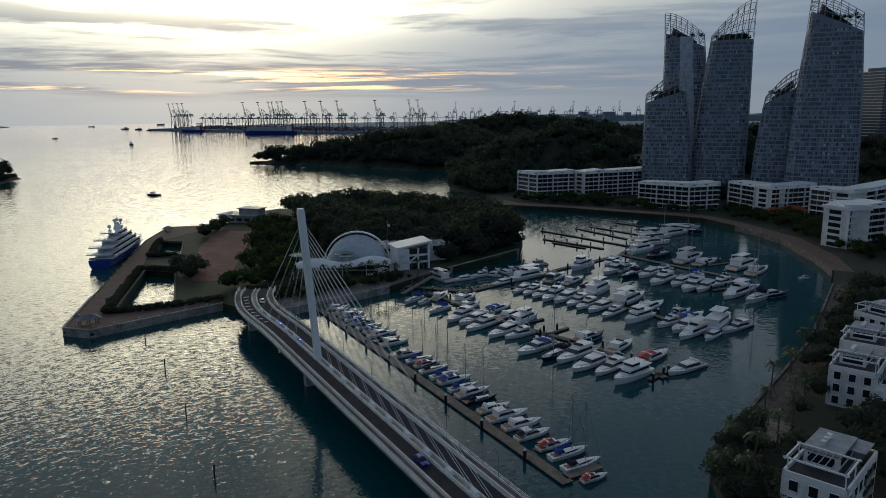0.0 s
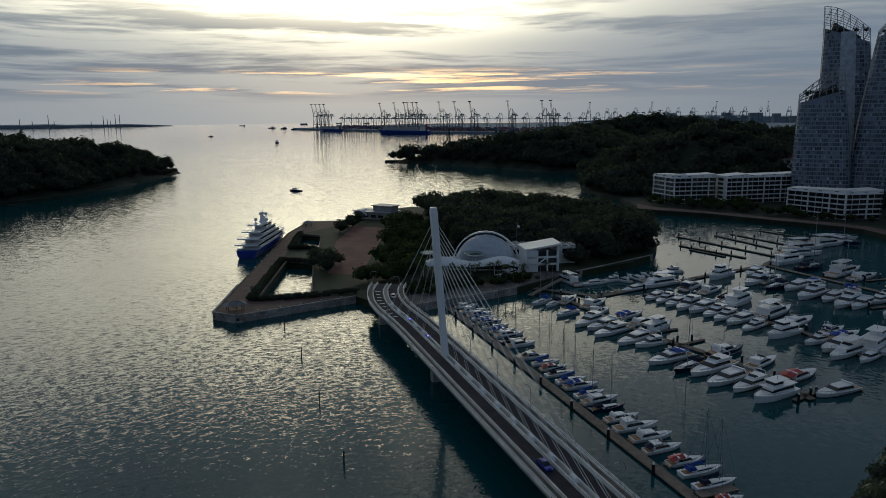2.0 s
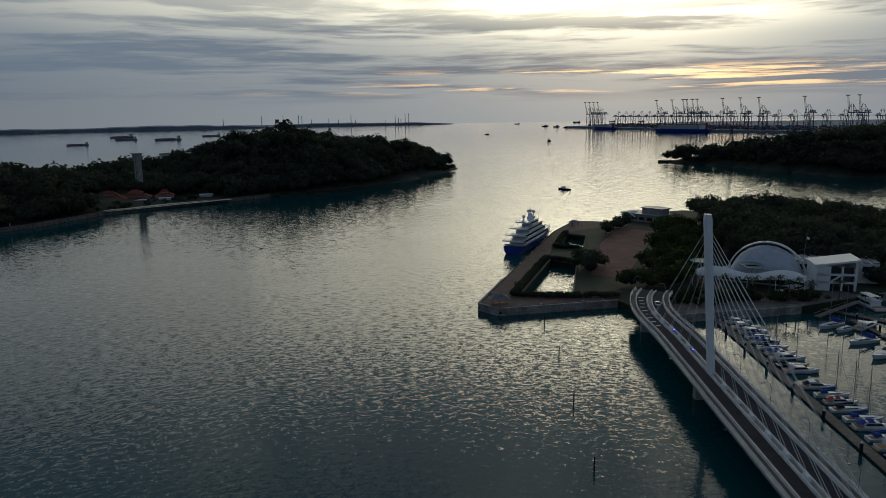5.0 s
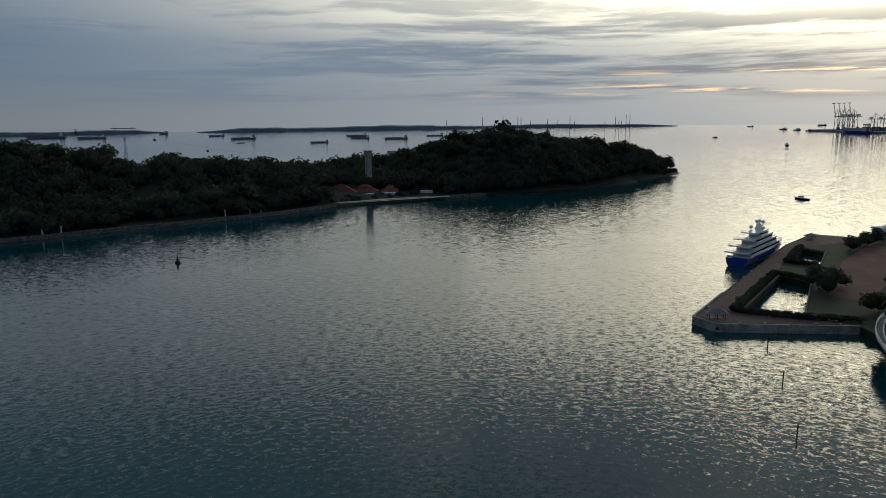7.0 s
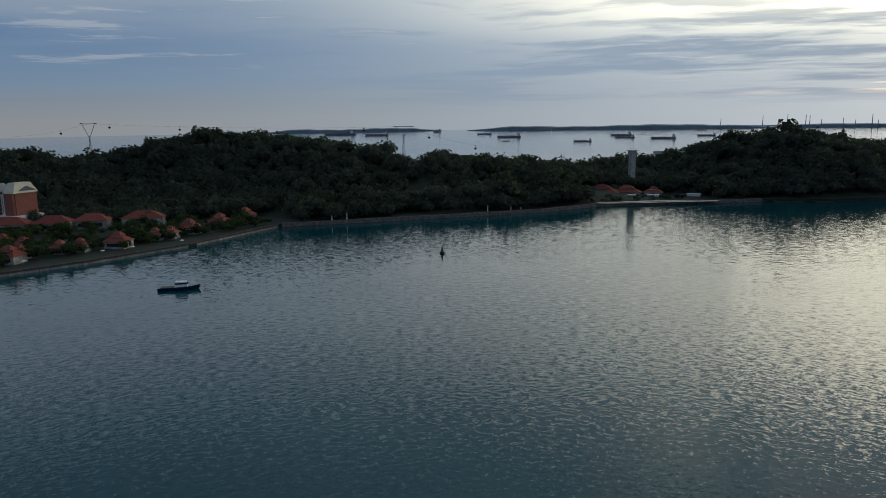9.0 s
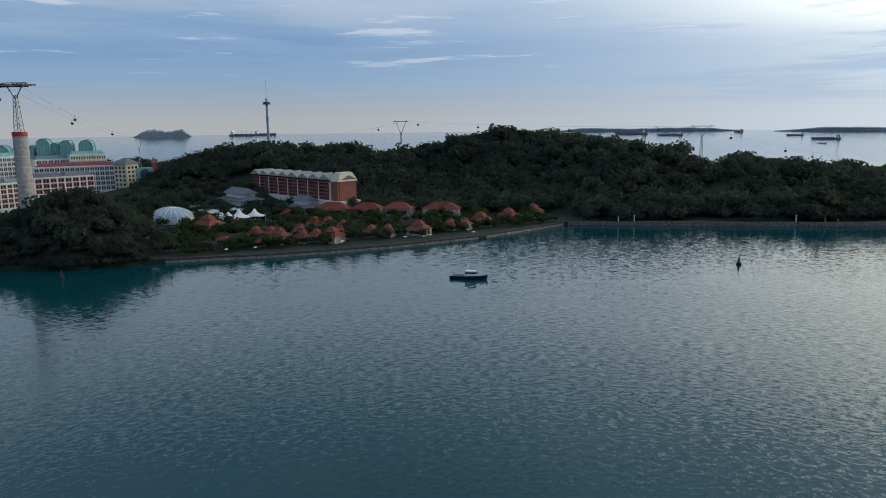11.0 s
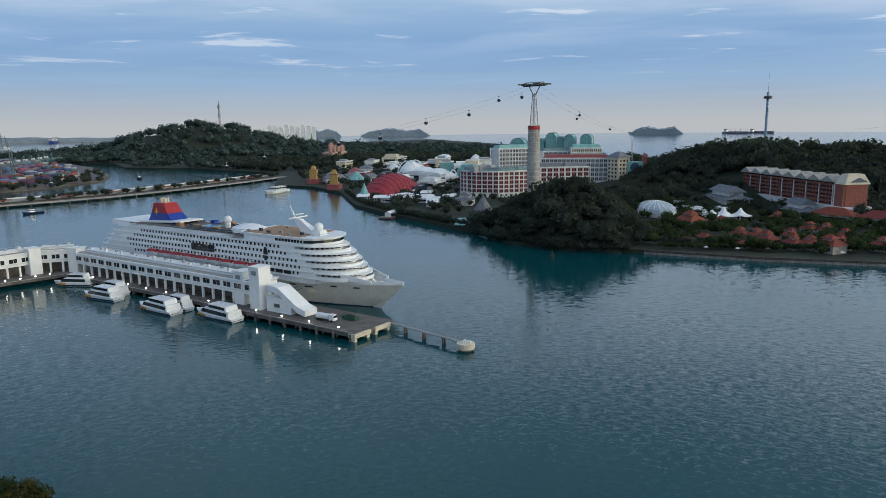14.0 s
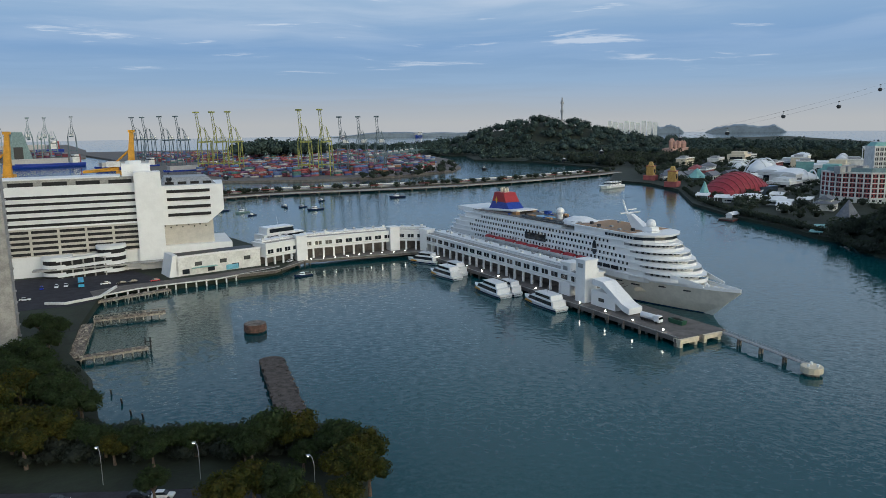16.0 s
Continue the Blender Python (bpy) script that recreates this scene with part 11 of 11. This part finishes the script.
for x, y in ((0, -161), (-19, -155), (-40, -139), (21, -170)):
    copy_thing(lamp0, pose(x, y, 3.3, 0, 0, -70))
    lt = thing("lamp_glow", x + .75, y - 1.95, 10.9, 0, "lit street lamp head above the shore road", "lamp", "lit lamp heads")
    part("lens", Shape().ball((0, 0, 0), (.2, .2, .12), 8, 4), M["lamp"], lt)
    part("shade", Shape().box(0, 0, .12, .8, .5, .12), M["steel"], lt)
for x, y, rz, m, lb in ((8, -157, 158, CAR_DARK, "black car driving on the shore road"), (-7, -152.5, 158, CAR_DARK, "dark car on the shore road"), (-11.5, -150.5, 158, CAR_WHITE, "silver car on the shore road"), (19, -160, 158, CAR_DARK, "dark car on the shore road")):
    car(x, y, 3.3, rz, m, lb, "cars on the shore road")


def tree(x, y, z, h, r, m, label):
    """A broad tree: trunk, limbs and a crown of many small leaf clumps."""
    t = thing("broad_tree", x, y, z, 0, label, "tree", "near shore trees")
    s = Shape().tube((0, 0, 0), (.1, .1, h * .45), r * .085, r * .06, 7)
    tips = []
    for k in range(6):
        a = k * 1.05 + rng.uniform(-.3, .3)
        e = Vector((math.cos(a) * r * .5, math.sin(a) * r * .5, h * rng.uniform(.58, .74)))
        s.tube((.1, .1, h * .42), e, r * .05, r * .02, 5)
        tips.append(e)
    part("trunk", s, M["bark"], t)
    cs = np.array([list(e) for e in tips] + [[0, 0, h * .78]] + [[rng.uniform(-.6, .6) * r, rng.uniform(-.6, .6) * r, h * rng.uniform(.5, .85)] for _ in range(9)])
    rad = np.concatenate([rng.uniform(.34, .5, 6) * r, [.5 * r], rng.uniform(.28, .42, 9) * r])
    V, F = crowns(cs, rad, 130, .145, .85)
    part("crown", fast_mesh("crown", V, F, M[m]), parent=t)
    return t


NEAR = [(14, -210, 11.0, 7.2, 'leaf'), (26, -200, 13.2, 7.7, 'leaf_yellow'), (6, -196, 9.9, 6.1, 'leaf'), (20, -186, 11.0, 7.2, 'leaf_yellow'), (36, -214, 14.3, 8.8, 'leaf'), (34, -192, 13.2, 8.8, 'leaf_yellow'), (28, -226, 12.1, 7.2, 'leaf'), (12, -184, 10.0, 6.9, 'leaf_yellow'), (-6, -171, 8.1, 4.8, 'leaf'), (-14, -169, 6.9, 4.0, 'leaf'), (-19, -167, 8.1, 4.5, 'leaf'), (-24, -166, 7.5, 3.8, 'leaf'), (-35, -162, 10.0, 6.2, 'leaf'), (-41, -159, 9.4, 5.8, 'leaf_yellow'), (-29, -160, 8.1, 5.2, 'leaf'), (-48, -151, 9.4, 6.0, 'leaf'), (-52, -145, 8.8, 5.5, 'leaf_yellow'), (-46, -138, 10.0, 6.0, 'leaf_yellow'), (-50, -134, 8.8, 5.2, 'leaf_yellow'), (-28, -139, 9.9, 5.3, 'leaf_yellow'), (-22, -135, 10.6, 5.6, 'leaf_yellow'), (-33, -134, 10.0, 5.2, 'leaf'), (-10, -146, 10.0, 3.8, 'leaf'), (20, -262, 9.9, 5.5, 'leaf'), (27, -252, 9.9, 6.1, 'leaf'), (22, -242, 9.9, 6.6, 'leaf'), (34, -240, 11.0, 6.6, 'leaf_yellow'), (18, -226, 10.0, 6.2, 'leaf'), (42, -226, 13.2, 7.7, 'leaf'), (45, -200, 13.2, 8.8, 'leaf'), (44, -182, 12.1, 7.7, 'leaf'), (50, -172, 12.1, 7.7, 'leaf_yellow'), (19, -276, 10.0, 5.5, 'leaf'), (25, -284, 10.0, 5.5, 'leaf'), (6, -181, 7.5, 4.2, 'leaf'), (0, -175, 7.5, 4.5, 'leaf'), (10, -202, 11, 6, 'leaf'), (22, -214, 12, 7, 'leaf_yellow'), (32, -205, 13, 7, 'leaf'), (16, -176, 10, 6, 'leaf_yellow'), (28, -180, 11, 6.5, 'leaf'), (38, -180, 12, 7, 'leaf_yellow'), (-10, -165, 7, 4, 'leaf'), (-2, -170, 7.5, 4.2, 'leaf_yellow'), (-30, -156, 8, 4.6, 'leaf'), (40, -250, 12, 7, 'leaf'), (30, -236, 11, 6.5, 'leaf'), (-40, -150, 7, 4, 'leaf'), (-36, -130, 7, 4, 'leaf_yellow'), (-44, -130, 7, 4.2, 'leaf_yellow')]
for x, y, h, r, m in NEAR:
    tree(x, y, 3.2, h, r, m, "broad dark green tree on the near shore" if m == "leaf" else "broad tree with yellowing leaves on the near shore")
woods("woods_near_understorey", "dark undergrowth below the shore trees", [(4, -192), (8, -232), (16, -262), (60, -262), (60, -178), (24, -178), (-4, -168), (-28, -160), (-48, -152), (-52, -160), (-26, -175), (2, -191)], 140, (1.6, 2.8), M["leaf_dark"], None, 3.2, clumps=60, size=.24)
woods("woods_near_back", "dark trees behind the shore road", [(70, -150), (30, -135), (0, -120), (-20, -105), (40, 20), (200, 60), (200, -150)], 200, (4, 7), M["leaf"], None, 4.0, clumps=40)
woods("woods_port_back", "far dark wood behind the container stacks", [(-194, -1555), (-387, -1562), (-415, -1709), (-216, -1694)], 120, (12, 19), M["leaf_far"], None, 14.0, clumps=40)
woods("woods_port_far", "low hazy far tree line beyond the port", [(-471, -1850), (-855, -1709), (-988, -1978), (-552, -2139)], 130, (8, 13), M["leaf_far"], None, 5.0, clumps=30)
woods("woods_port_quay", "dark trees along the port shore road", [(-273, -949), (-353, -945), (-476, -1033), (-556, -1250), (-429, -1099), (-311, -1025)], 70, (3, 5.5), M["leaf_dark"], None, 3.0, clumps=50)
woods("woods_shore_belt", "dense dark bushes and small trees between road and water", [(29, -230), (6, -194), (-17, -176), (-30, -172), (-51, -163), (-54, -154), (-44, -154), (-17, -165), (1, -172), (22, -184)], 90, (1.8, 3.4), M["leaf_dark"], None, 3.4, clumps=150, size=.16)
